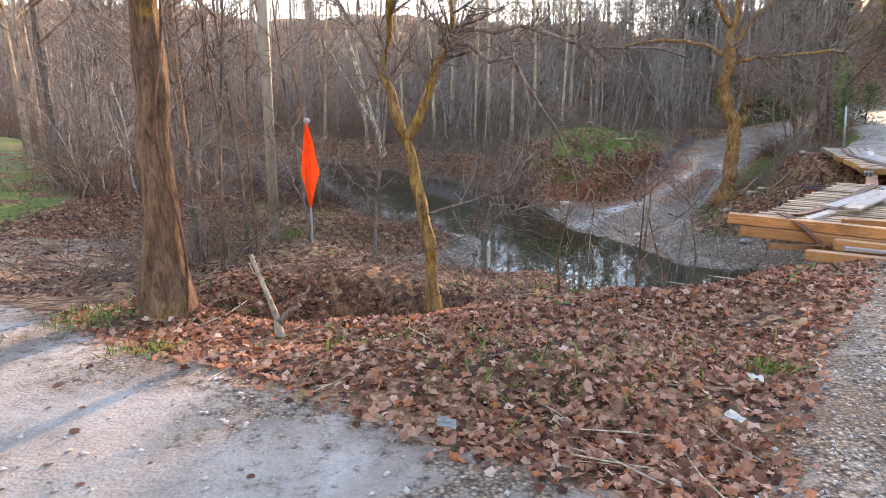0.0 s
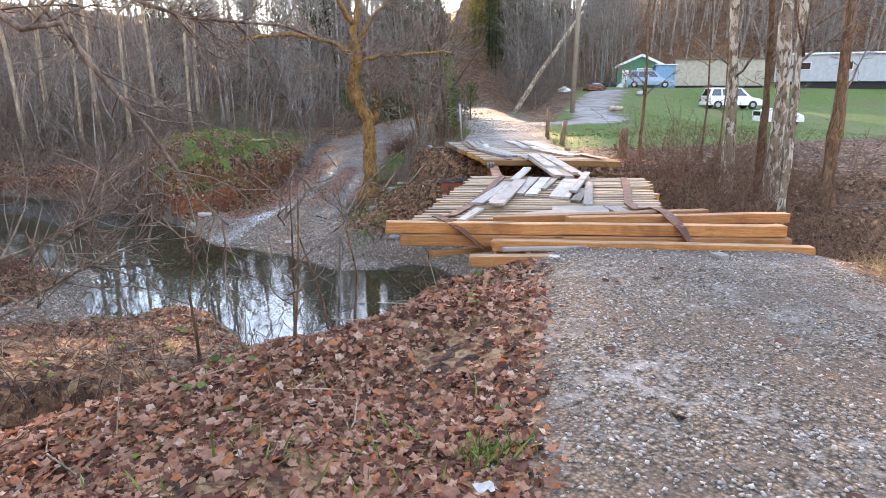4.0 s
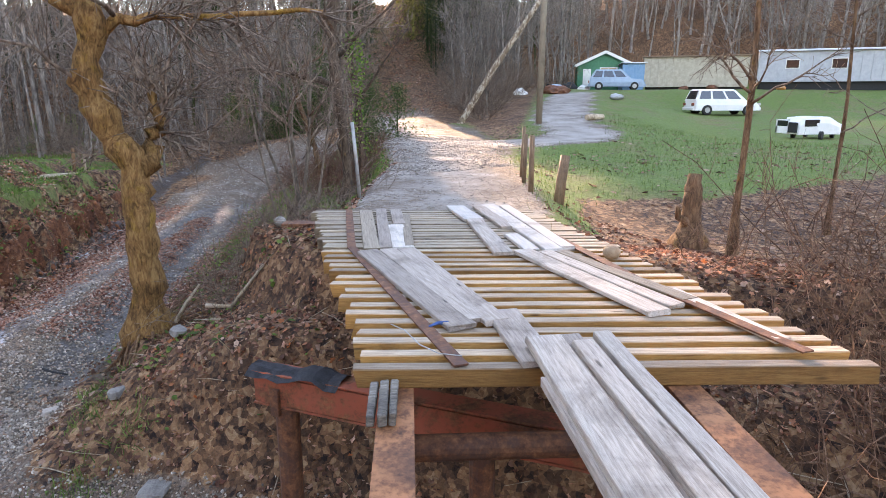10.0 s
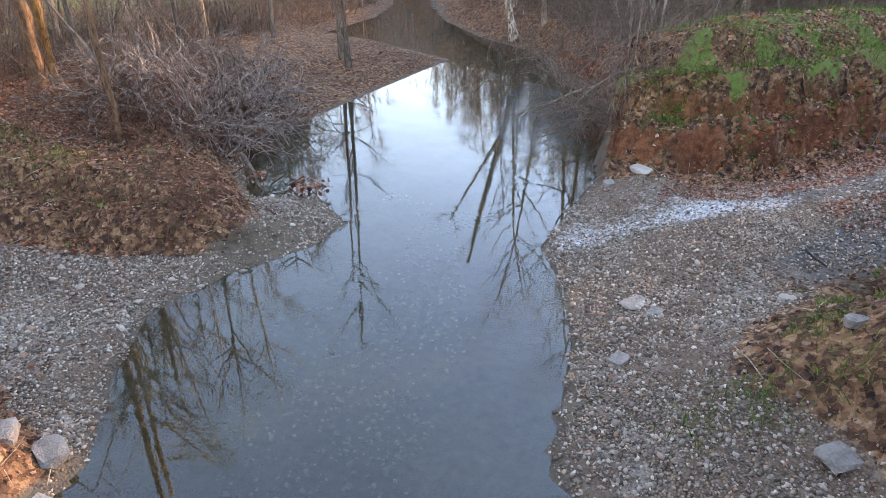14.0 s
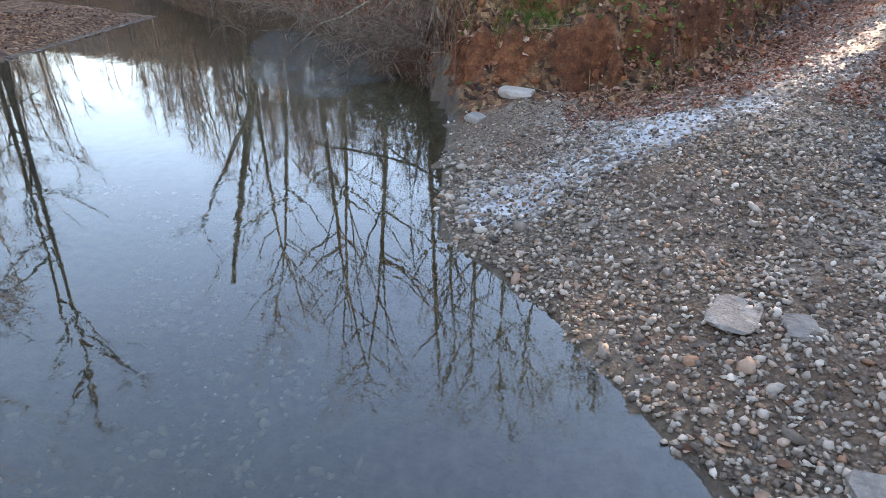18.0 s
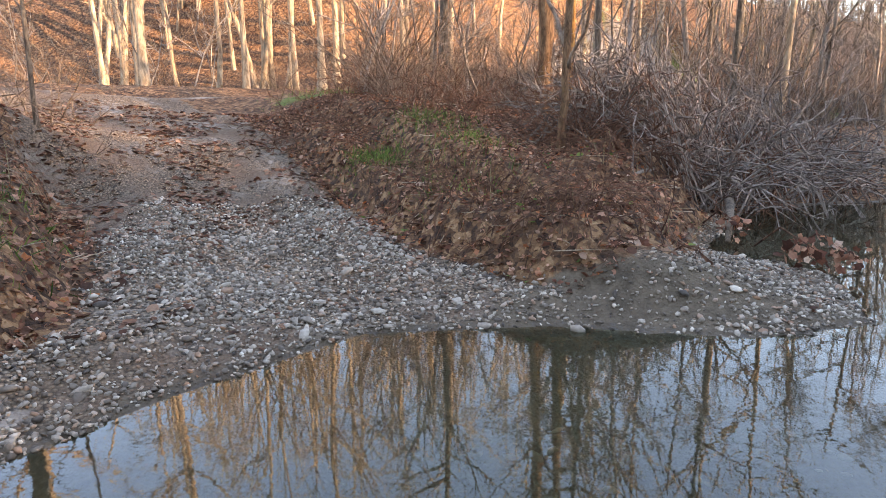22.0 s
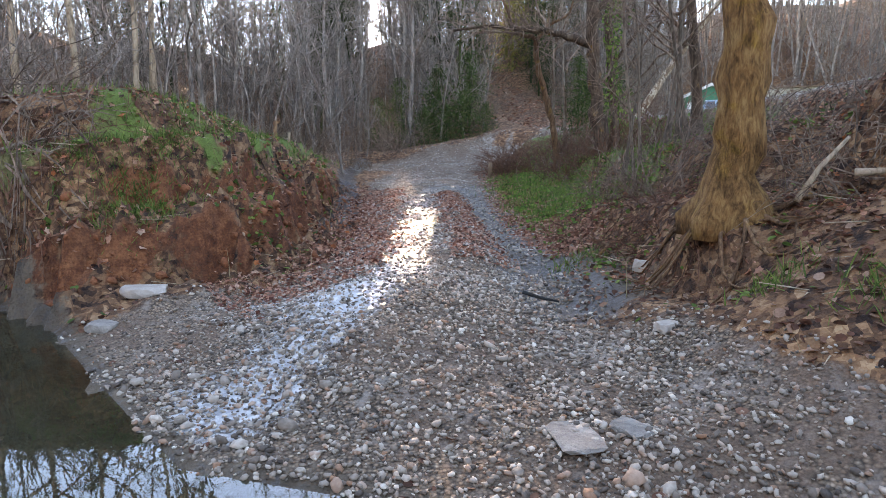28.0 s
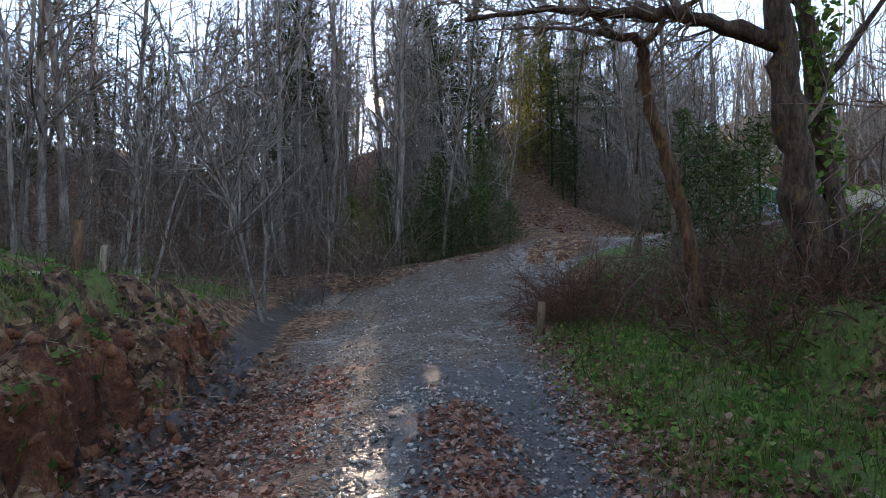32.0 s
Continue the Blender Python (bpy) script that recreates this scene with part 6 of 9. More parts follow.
# long bare branch arching up beside the bridge
limbs_tree(hr, [(2.9, 7.6, hz(2.9, 7.6) - 0.05), (3.11, 7.91, 2.74), (3.4, 8.35, 2.95), (3.7, 8.7, 3.1), (4.2, 9.1, 3.3), (4.7, 9.4, 3.5)], 0.015, [], bark_grey, "long bare branch arching up beside the bridge", "arching_branch", 0.0, flare=1.0, sides=6, end=0.4)
# crooked saplings behind the hollow
for x, y, tall, lx in ((-3.3, 8.3, 4.6, -0.5), (-3.05, 8.5, 5.2, 0.3), (-2.75, 8.7, 4.4, -0.3), (-3.7, 9.3, 5.0, 0.4), (-2.2, 10.2, 4.2, -0.4), (-4.6, 9.6, 4.8, 0.3), (-4.4, 11.0, 5.4, -0.3), (-1.2, 10.8, 3.6, 0.3)):
    z = hz(x, y)
    lm = []
    for k in range(8):
        h, a = hr.uniform(0.8, tall * 0.95), hr.uniform(0, 6.28)
        p = np.array((x + lx * h / tall, y, z + h))
        lm.append(([p, p + (math.cos(a) * 0.4, math.sin(a) * 0.4, 0.35), p + (math.cos(a) * 0.8, math.sin(a) * 0.8, 0.9)], 0.014))
    limbs_tree(hr, [(x, y, z), (x + lx * 0.2, y, z + tall * 0.3), (x + lx * 0.7, y + 0.1, z + tall * 0.6), (x + lx, y, z + tall)], 0.035, lm, bark_grey, "crooked pale sapling behind the hollow", "sapling", group="creek-side saplings", twig_density=1.2, twig_reach=0.5, depth=2, sides=7, end=0.35, flare=1.2)
# ---- the broken timber bridge ----
brng = random.Random(5)


def board(name, u, v, z, length, width, thick, turn, material, label, category="plank", tip=0.0, roll=0.0, group="loose planks on the bridge", top=True, warp=0.006):
    """A sawn board centred at u, v on the bridge, its length turned from straight across."""
    bm = bmesh.new()
    n = max(3, int(length / 0.5))
    rows = []
    for i in range(n + 1):
        x = -length / 2 + length * i / n
        dz, dy = brng.uniform(-warp, warp), brng.uniform(-0.004, 0.004)
        e = brng.uniform(-0.015, 0.015) if i in (0, n) else 0
        rows.append([bm.verts.new((x + e + (brng.uniform(-0.02, 0.02) if i in (0, n) else 0), y + dy, zz + dz)) for y, zz in ((-width / 2, 0), (width / 2, 0), (width / 2, thick), (-width / 2, thick))])
    for a, b in zip(rows[:-1], rows[1:]):
        for i in range(4):
            bm.faces.new((a[i], a[(i + 1) % 4], b[(i + 1) % 4], b[i]))
    bm.faces.new(rows[0][::-1])
    bm.faces.new(rows[-1])
    bmesh.ops.recalc_face_normals(bm, faces=bm.faces[:])
    long = [e for e in bm.edges if abs(e.verts[0].co.x - e.verts[1].co.x) > 0.1]
    bmesh.ops.bevel(bm, geom=long, offset=min(0.006, thick * 0.2), segments=1, affect="EDGES")
    ob = part(name, bm, material)
    ob.matrix_world = BRIDGE @ pose(u, v, z, roll, tip, turn)
    if top:
        tagged(ob, label, category, group)
    return ob


def deck(name, label, rows, width, tall, thick, material_of, shift, skewed=lambda v: 0.0):
    t = thing(name, BRIDGE, label, "bridge deck")
    for v in rows:
        ob = board("timber", 0, 0, 0, width + brng.uniform(-0.06, 0.06), thick, tall, 0, material_of(v), "", top=False, warp=0.003)
        ob.parent = t
        ob.matrix_parent_inverse = Matrix()
        ob.matrix_basis = pose(shift(v) + width / 2 + brng.uniform(-0.03, 0.03), v + math.tan(radians(skewed(v))) * width / 2, DECK - tall + brng.uniform(-0.006, 0.006), 0, 0, skewed(v) + brng.uniform(-0.6, 0.6))
    return t


near_rows = [-2.88 - 0.187 * i for i in range(23)]
far_rows = [0.05 + 0.19 * i for i in range(16)] + [3.08 + 0.135 * i for i in range(17)]
deck("near_deck", "slatted deck of spaced yellow timbers spanning the creek", near_rows, 3.13, 0.12, 0.1, lambda v: timber, lambda v: -0.25 + 0.156 * (v + 2.8), lambda v: 8.0 * min(max((-4.4 - v) / 2.6, 0.0), 1.0))
deck("far_deck", "slatted timber deck, older and greyer at its far end", far_rows, 3.05, 0.12, 0.1, lambda v: timber if v < 3 else timber_old, lambda v: -0.24 * v)

# two long girders, the cross beam on pipe posts, and the pipe behind
def girder(name, u0, v0, u1, v1, z, label, material, tall=0.34, wide=0.2):
    L = math.hypot(u1 - u0, v1 - v0)
    bm = bmesh.new()
    box(bm, -L / 2, L / 2, -wide / 2, wide / 2, -0.02, 0, 0.003)
    box(bm, -L / 2, L / 2, -0.012, 0.012, -tall + 0.02, -0.02)
    box(bm, -L / 2, L / 2, -wide / 2, wide / 2, -tall, -tall + 0.02, 0.003)
    ob = part(name, bm, material)
    ob.matrix_world = BRIDGE @ pose((u0 + u1) / 2, (v0 + v1) / 2, z, 0, 0, math.degrees(math.atan2(v1 - v0, u1 - u0)))
    return tagged(ob, label, "steel girder", "bridge girders")


girder("steel_girder", 0.42, -7.7, 0.03, 4.3, DECK - 0.125, "rust-streaked orange steel girder carrying the plank decks", rust_orange)
girder("steel_girder", 2.15, -7.7, 1.72, 4.3, DECK - 0.125, "rust-streaked orange steel girder carrying the plank decks", rust_orange)

# cross beam with its felt cap, carried on pipe posts
cross = thing("cross_beam", BRIDGE @ pose(0.25, 1.07, 2.09, 0, 0, math.degrees(math.atan2(-1.13, 2.7))), "red-primed steel cross beam on rusty pipe posts", "steel beam")
bm = bmesh.new()
box(bm, -1.46, 1.7, -0.11, 0.11, -0.02, 0.0, 0.003)
box(bm, -1.46, 1.7, -0.015, 0.015, -0.28, -0.02)
box(bm, -1.46, 1.7, -0.11, 0.11, -0.30, -0.28, 0.003)
box(bm, -1.44, 1.68, -0.108, -0.1, -0.27, -0.03)
part("beam", bm, rust_red, cross)
bm = bmesh.new()
rows = []
for i in range(9):
    x = -1.5 + i * 0.11
    rows.append([bm.verts.new((x, y, 0.012 + brng.uniform(0, 0.03) - (0.06 if abs(y) > 0.13 else 0) + (0.05 if 4 < i < 7 else 0))) for y in (-0.16, -0.06, 0.05, 0.15)])
for a, b in zip(rows[:-1], rows[1:]):
    for j in range(3):
        bm.faces.new((a[j], a[j + 1], b[j + 1], b[j]))
bmesh.ops.solidify(bm, geom=bm.faces[:], thickness=0.008)
part("felt_cap", bm, tar, cross, "crumpled dark felt strip")
for x, foot in ((-1.2, 1.75), (0.55, 1.7), (1.5, 1.6)):
    bm = bmesh.new()
    tube(bm, [(x, 0, -foot - 0.2), (x, 0, -0.3)], (0.1, 0.1), 14)
    tube(bm, [(x, 0, -0.34), (x, 0, -0.3)], (0.115, 0.115), 14)
    part("pipe_post", bm, rust_dark, cross)
bm = bmesh.new()
box(bm, -1.26, -1.18, -0.15, -0.11, -0.36, -0.12, 0.004)
part("bracket", bm, rust_dark, cross)
bm = bmesh.new()
tube(bm, [(0.12, 0.12, 2.2), (0.9, 0.13, 2.21), (1.85, 0.14, 2.22)], (0.085, 0.085, 0.085), 16)
ob = part("steel_pipe", bm, rust_dark)
ob.matrix_world = BRIDGE
tagged(ob, "long rusty steel pipe lying across the gap", "pipe")
bm = bmesh.new()
box(bm, -1.68, 1.95, -0.13, 0.13, 2.3, 2.62, 0.01)
ob = part("sill_beam", bm, rust_dark)
ob.matrix_world = BRIDGE @ pose(0, 5.25, 0, 0, 0, 0)
tagged(ob, "dark rusted sill beam under the far deck's end", "beam")
bm = bmesh.new()
for j, (a, b) in enumerate(((-0.085, -0.03), (-0.03, 0.03), (0.03, 0.085))):
    box(bm, a + 0.003, b - 0.003, -0.42 + brng.uniform(0, 0.06), 0.02, 0.0, 0.085 + brng.uniform(-0.02, 0.01), 0.008, 0.008, brng)
ob = part("rotten_block", bm, mat_wood("rotten_white_wood", ((0.03, 0.025, 0.02), (0.30, 0.27, 0.24), (0.66, 0.63, 0.6)), knots=False))
ob.matrix_world = BRIDGE @ pose(0.1, -0.06, DECK - 0.125, 0, 0, 2)
tagged(ob, "rotten splintered block of pale timber on the girder", "timber block")
for i, (u, v) in enumerate(((0.42, -7.45), (2.1, -7.45), (0.32, -3.05), (2.0, -3.05))):
    bm = bmesh.new()
    tube(bm, [(0, 0, -0.5), (0, 0, 2.36)], (0.11, 0.11), 14)
    ob = part("pile", bm, rust_dark)
    ob.matrix_world = BRIDGE @ pose(u, v, 0)
    tagged(ob, "rusty pipe pile standing in the creek under the bridge", "pile", "bridge piles")
bm = bmesh.new()
box(bm, 0.05, 3.1, -7.95, -7.6, 0.2, 2.46, 0.03, 0.02, brng)
ob = part("abutment", bm, concrete)
ob.matrix_world = BRIDGE
tagged(ob, "old concrete abutment at the near end of the bridge", "abutment", kind="structure")

# heavy timbers stacked across the near end, wrapped by steel straps
ST = "freshly sawn orange-brown timber laid across the closed bridge"
stack = [(1.08, -7.40, 2.735, 4.45, 0.13, 0.125, 2.3), (1.2, -7.44, 2.605, 4.3, 0.135, 0.125, 2.0), (1.38, -6.94, 2.792, 2.66, 0.12, 0.11, 14.4), (2.25, -7.0, 2.792, 2.75, 0.125, 0.11, 11.1),
         (1.75, -7.69, 2.60, 3.4, 0.13, 0.12, -0.4), (1.5, -7.95, 2.53, 3.35, 0.13, 0.115, 4.8)]
for u, v, z, L, w, h, a in stack:
    board("stacked_timber", u, v, z, L, w, h, a, orange_wood, ST, "timber", group="stacked timbers")
board("short_offcut", 0.63, -7.84, 2.65, 0.9, 0.07, 0.04, 11, grey_plank, "weathered brown offcut between the stacked timbers", "offcut")
board("short_offcut", 0.87, -8.12, 2.6, 0.48, 0.1, 0.05, -13, grey_plank, "short split offcut half buried in gravel", "offcut")
board("short_offcut", -0.27, -7.48, 2.5, 0.75, 0.08, 0.06, 25, orange_wood, "broken timber end poking over the creek", "offcut")


def strap(name, pts, width, label, thick=0.012):
    """A flat steel bar bent along points on the bridge."""
    bm = bmesh.new()
    P = [Vector(p) for p in pts]
    rows = []
    for i, p in enumerate(P):
        d = (P[min(i + 1, len(P) - 1)] - P[max(i - 1, 0)]).normalized()
        side = Vector((0, 0, 1)).cross(d)
        side = side.normalized() if side.length > 0.05 else Vector((1, 0, 0))
        up = d.cross(side).normalized()
        rows.append([bm.verts.new(p + side * sx * width / 2 + up * sz * thick / 2) for sx, sz in ((-1, -1), (1, -1), (1, 1), (-1, 1))])
    for a, b in zip(rows[:-1], rows[1:]):
        for j in range(4):
            bm.faces.new((a[j], a[(j + 1) % 4], b[(j + 1) % 4], b[j]))
    bm.faces.new(rows[0][::-1])
    bm.faces.new(rows[-1])
    bmesh.ops.recalc_face_normals(bm, faces=bm.faces[:])
    ob = part(name, bm, rust_dark)
    ob.matrix_world = BRIDGE
    return tagged(ob, label, "steel strap", "steel straps")


strap("steel_strap", [(0.30, -2.95, DECK + 0.015), (0.05, -4.5, DECK + 0.012), (-0.2, -5.96, DECK + 0.012), (-0.42, -6.75, DECK + 0.02), (-0.58, -7.15, DECK + 0.07), (-0.58, -7.28, DECK + 0.105), (-0.46, -7.42, DECK + 0.09), (-0.3, -7.55, DECK + 0.02), (-0.12, -7.60, DECK - 0.12), (-0.02, -7.6, DECK - 0.2)],
      0.12, "long bent rusty steel strap draped over the stacked timbers")
strap("steel_strap", [(2.46, -2.95, DECK + 0.012), (2.2, -4.5, DECK + 0.012), (1.96, -5.67, DECK + 0.012), (1.94, -6.3, DECK + 0.04), (2.06, -6.62, DECK + 0.125), (2.1, -6.95, DECK + 0.13), (2.1, -7.3, DECK + 0.10), (2.14, -7.46, DECK + 0.05), (2.2, -7.55, DECK - 0.06), (2.26, -7.58, DECK - 0.16)],
      0.12, "long bent rusty steel strap draped over the stacked timbers")
strap("steel_strap", [(-0.75, 5.2, DECK + 0.012), (-0.45, 3.0, DECK + 0.012), (0.05, 1.5, DECK + 0.012), (0.55, 0.02, DECK + 0.012)], 0.09, "narrow rusty steel strip along the far deck's planks")
strap("steel_strap", [(1.45, 5.2, DECK + 0.012), (1.75, 3.6, DECK + 0.012), (2.15, 1.6, DECK + 0.035), (2.65, 0.1, DECK + 0.045)], 0.09, "narrow rusty steel strip beside the loose planks")

# loose planks: ends given across and along the bridge
LOOSE = [
    # near deck
    (0.36, -3.95, -0.14, -6.0, 0.17, 0, "g"), (0.55, -3.32, 0.08, -5.85, 0.13, 0, "g"), (0.8, -2.1, 0.46, -3.95, 0.15, 1, "g"), (0.57, -3.92, 0.12, -6.3, 0.2, 1, "g"),
    (0.84, -3.25, 0.46, -5.1, 0.17, 0, "g"), (1.05, -3.22, 0.66, -5.12, 0.17, 0, "w"), (1.18, -3.42, 0.86, -4.65, 0.1, 0, "o"),
    (1.48, -3.4, 1.05, -5.34, 0.3, 0, "g"), (1.84, -2.75, 1.28, -5.05, 0.12, 1, "g"), (1.52, -4.5, 1.24, -5.65, 0.14, 0, "o"), (1.72, -3.75, 1.36, -5.95, 0.13, 0, "g"),
    (-0.09, -6.41, -0.3, -7.15, 0.11, 0, "g"), (1.64, -6.05, 1.74, -6.65, 0.2, 0, "g"),
    # across the gap
    (1.06, 0.2, 1.24, -2.2, 0.22, 1, "g"), (1.06, -0.3, 1.3, -3.25, 0.2, 0, "g"), (1.24, 0.3, 1.45, -3.35, 0.15, 0, "g"), (1.28, 0.1, 1.56, -3.15, 0.13, 1, "g"), (1.46, 0.35, 1.72, -3.4, 0.12, 0, "g"), (1.14, -2.0, 1.34, -3.3, 0.12, 1, "g"),
    # far deck, left run and right run
    (-0.26, 2.75, 0.58, 0.62, 0.21, 0, "g"), (-0.06, 2.78, 0.72, 0.72, 0.17, 0, "g"), (0.13, 2.8, 0.84, 0.68, 0.19, 0, "g"), (0.88, 0.95, 1.02, 0.0, 0.24, 0, "g"),
    (-0.5, 5.0, -0.22, 2.8, 0.17, 0, "o"), (-0.3, 5.05, -0.08, 2.85, 0.14, 0, "g"), (-0.06, 4.0, 0.1, 2.85, 0.22, 0, "w"), (-0.1, 5.05, 0.0, 4.05, 0.15, 0, "g"), (0.06, 4.6, 0.16, 2.9, 0.1, 0, "o"),
    (0.72, 5.35, 0.92, 4.35, 0.26, 0, "w"), (0.92, 4.35, 1.1, 2.65, 0.2, 0, "g"), (1.05, 5.3, 1.3, 3.9, 0.17, 0, "g"), (1.2, 5.4, 1.62, 2.75, 0.19, 0, "w"), (1.42, 5.35, 1.78, 2.85, 0.15, 0, "w"),
    (1.3, 2.7, 2.02, 0.85, 0.2, 0, "g"), (1.5, 2.68, 2.2, 1.0, 0.15, 0, "g"), (1.68, 2.66, 2.36, 1.1, 0.14, 0, "o"), (2.3, 1.4, 2.62, 0.3, 0.12, 0, "g"), (1.28, 3.5, 1.4, 2.75, 0.16, 0, "w"),
]
WORDS = {"g": (grey_plank, "silver-grey weathered plank lying loose on the bridge"), "w": (pale_plank, "pale bleached plank lying loose on the deck"), "o": (timber_old, "brown split plank lying loose on the deck")}
for u0, v0, u1, v1, w, lift, tone in LOOSE:
    L = math.hypot(u1 - u0, v1 - v0)
    m, words = WORDS[tone]
    gap = v1 < -0.5 and v0 > -1
    board("loose_plank", (u0 + u1) / 2, (v0 + v1) / 2, DECK + 0.008 + 0.045 * lift + (0.02 if gap else 0), L, w, 0.06 if gap else 0.038, math.degrees(math.atan2(v1 - v0, u1 - u0)), m, words, roll=brng.uniform(-1, 1), warp=0.004)

# plywood patch with a stepped corner
bm = bmesh.new()
outline = [(0.47, -6.75), (1.53, -6.62), (1.6, -6.05), (0.88, -6.07), (0.84, -6.38), (0.5, -6.57)]
f = bm.faces.new([bm.verts.new((x, y, 0)) for x, y in outline])
r = bmesh.ops.extrude_face_region(bm, geom=[f])
for v in r["geom"]:
    if isinstance(v, bmesh.types.BMVert):
        v.co.z += 0.02
bmesh.ops.recalc_face_normals(bm, faces=bm.faces[:])
ob = part("plywood_sheet", bm, mat_plain("weathered_plywood", (0.20, 0.165, 0.14), (0.40, 0.335, 0.28), 2.5, 0.8, 0.003))
ob.matrix_world = BRIDGE @ pose(0, 0, DECK + 0.012, 0, 0, 0)
tagged(ob, "grey weathered plywood sheet patching the near deck", "plywood")
# boulder and a breeze block by the bridge
for name, u, v, z, s, m, lab, cat in (("boulder", 2.15, 2.55, DECK, 0.085, tan_rock, "round tan boulder sitting on the far deck", "boulder"), ("boulder", 0.95, -0.1, None, 0.16, slab_mat, "brown boulder under the gap of the bridge", "boulder"),
                                      ("boulder", -1.75, 5.35, None, 0.08, slab_mat, "pale boulder beside the far abutment", "boulder")):
    bm = bmesh.new()
    bmesh.ops.create_icosphere(bm, subdivisions=3, radius=s)
    for vv in bm.verts:
        k = noise.noise(vv.co * 6 + Vector((u, v, 0)))
        vv.co = Vector((vv.co.x * 1.15, vv.co.y, vv.co.z * 0.85)) * (1 + 0.22 * k)
    for f in bm.faces:
        f.smooth = True
    ob = part(name, bm, m)
    x, y, _ = bw(u, v)
    ob.matrix_world = pose(x, y, (z if z else hz(x, y)) + s * 0.62)
    tagged(ob, lab, cat)
bm = bmesh.new()
box(bm, -0.2, 0.2, -0.1, -0.07, 0, 0.19)
box(bm, -0.2, 0.2, 0.07, 0.1, 0, 0.19)
for x in (-0.2, -0.015, 0.17):
    box(bm, x, x + 0.03, -0.07, 0.07, 0, 0.19)
ob = part("concrete_block", bm, mat_plain("reddish_block", (0.20, 0.12, 0.09), (0.34, 0.23, 0.18), 9, 0.9, 0.006))
x, y, _ = bw(1.2, -0.35)
ob.matrix_world = pose(x, y, hz(x, y) - 0.01, 60, 0, 30)
tagged(ob, "hollow concrete block dropped under the bridge", "block")
# blue cord and a scrap of wire on the far deck
bm = bmesh.new()
tube(bm, [(0.36, 0.64, 0.02), (0.42, 0.68, 0.03), (0.48, 0.67, 0.035), (0.55, 0.7, 0.02), (0.6, 0.69, 0.015)], (0.008, 0.012, 0.014, 0.01, 0.007), 6)
ob = part("blue_rag", bm, mat_plain("blue_rag_cloth", (0.03, 0.07, 0.2), (0.06, 0.12, 0.32), 30, 0.9))
ob.matrix_world = BRIDGE @ pose(0, 0, DECK)
tagged(ob, "twisted blue rag on the far deck", "rag")
bm = bmesh.new()
tube(bm, [(0.1, 0.66, 0.03), (0.2, 0.5, 0.05), (0.3, 0.3, 0.03), (0.42, 0.18, 0.02), (0.56, 0.14, 0.02)], (0.004,) * 5, 5)
ob = part("wire", bm, galv)
ob.matrix_world = BRIDGE @ pose(0, 0, DECK)
tagged(ob, "loose end of pale wire on the far deck", "wire")

# ---- what lies on the ground ----
def lookup(grid, X, Y):
    i = np.clip(np.searchsorted(gx, X) - 1, 0, len(gx) - 2)
    j = np.clip(np.searchsorted(gy, Y) - 1, 0, len(gy) - 2)
    fx, fy = (X - gx[i]) / (gx[i + 1] - gx[i]), (Y - gy[j]) / (gy[j + 1] - gy[j])
    return (grid[i, j] * (1 - fx) + grid[i + 1, j] * fx) * (1 - fy) + (grid[i, j + 1] * (1 - fx) + grid[i + 1, j + 1] * fx) * fy


roadf, grassf, wetf, clayf, icef = road_m.astype(float), grass_m.astype(float), inwater.astype(float), clay_m.astype(float), ice_m.astype(float)


def spread(rng, x0, x1, y0, y1, density, keep):
    """Random places at so many a square metre, kept by a chance from 0 to 1."""
    N = int((x1 - x0) * (y1 - y0) * density)
    X, Y = rng.uniform(x0, x1, N), rng.uniform(y0, y1, N)
    k = rng.uniform(0, 1, N) < keep(X, Y)
    X, Y = X[k], Y[k]
    return X, Y, lookup(GZ, X, Y)


def strew(name, shapes, faces, X, Y, Z, rng, size, flatness, tilt, material, label, category, sink=0.0, smooth_it=False):
    """Many small pieces in one mesh. shapes: (kinds, verts, 3); faces: one index list for all."""
    N = len(X)
    S = np.asarray(shapes)[rng.randint(len(shapes), size=N)].copy()
    sc = size[0] + (size[1] - size[0]) * rng.uniform(0, 1, N) ** 2
    S *= sc[:, None, None]
    S[:, :, 2] *= flatness
    a, b, c = rng.uniform(0, 6.283, N), rng.normal(0, tilt, N), rng.normal(0, tilt, N)
    ca, sa, cb, sb, cc, sc_ = np.cos(a), np.sin(a), np.cos(b), np.sin(b), np.cos(c), np.sin(c)
    y, z = S[:, :, 1] * cb[:, None] - S[:, :, 2] * sb[:, None], S[:, :, 1] * sb[:, None] + S[:, :, 2] * cb[:, None]
    x, z = S[:, :, 0] * cc[:, None] + z * sc_[:, None], -S[:, :, 0] * sc_[:, None] + z * cc[:, None]
    xx, yy = x * ca[:, None] - y * sa[:, None], x * sa[:, None] + y * ca[:, None]
    V = np.stack([xx + X[:, None], yy + Y[:, None], z + (Z + sink * sc)[:, None]], -1).reshape(-1, 3)
    nv = S.shape[1]
    F = np.asarray(faces)
    Q = (F[None] + (np.arange(N) * nv)[:, None, None]).reshape(-1, F.shape[1])
    me = bpy.data.meshes.new(name)
    me.vertices.add(len(V))
    me.vertices.foreach_set("co", V.astype(np.float32).reshape(-1))
    me.loops.add(Q.size)
    me.loops.foreach_set("vertex_index", Q.astype(np.int32).reshape(-1))
    me.polygons.add(len(Q))
    me.polygons.foreach_set("loop_start", (np.arange(len(Q)) * F.shape[1]).astype(np.int32))
    me.update(calc_edges=True)
    me.materials.append(material)
    if smooth_it:
        me.shade_smooth()
    return tagged(new(name, me), label, category, kind="stuff")


srng = np.random.RandomState(31)
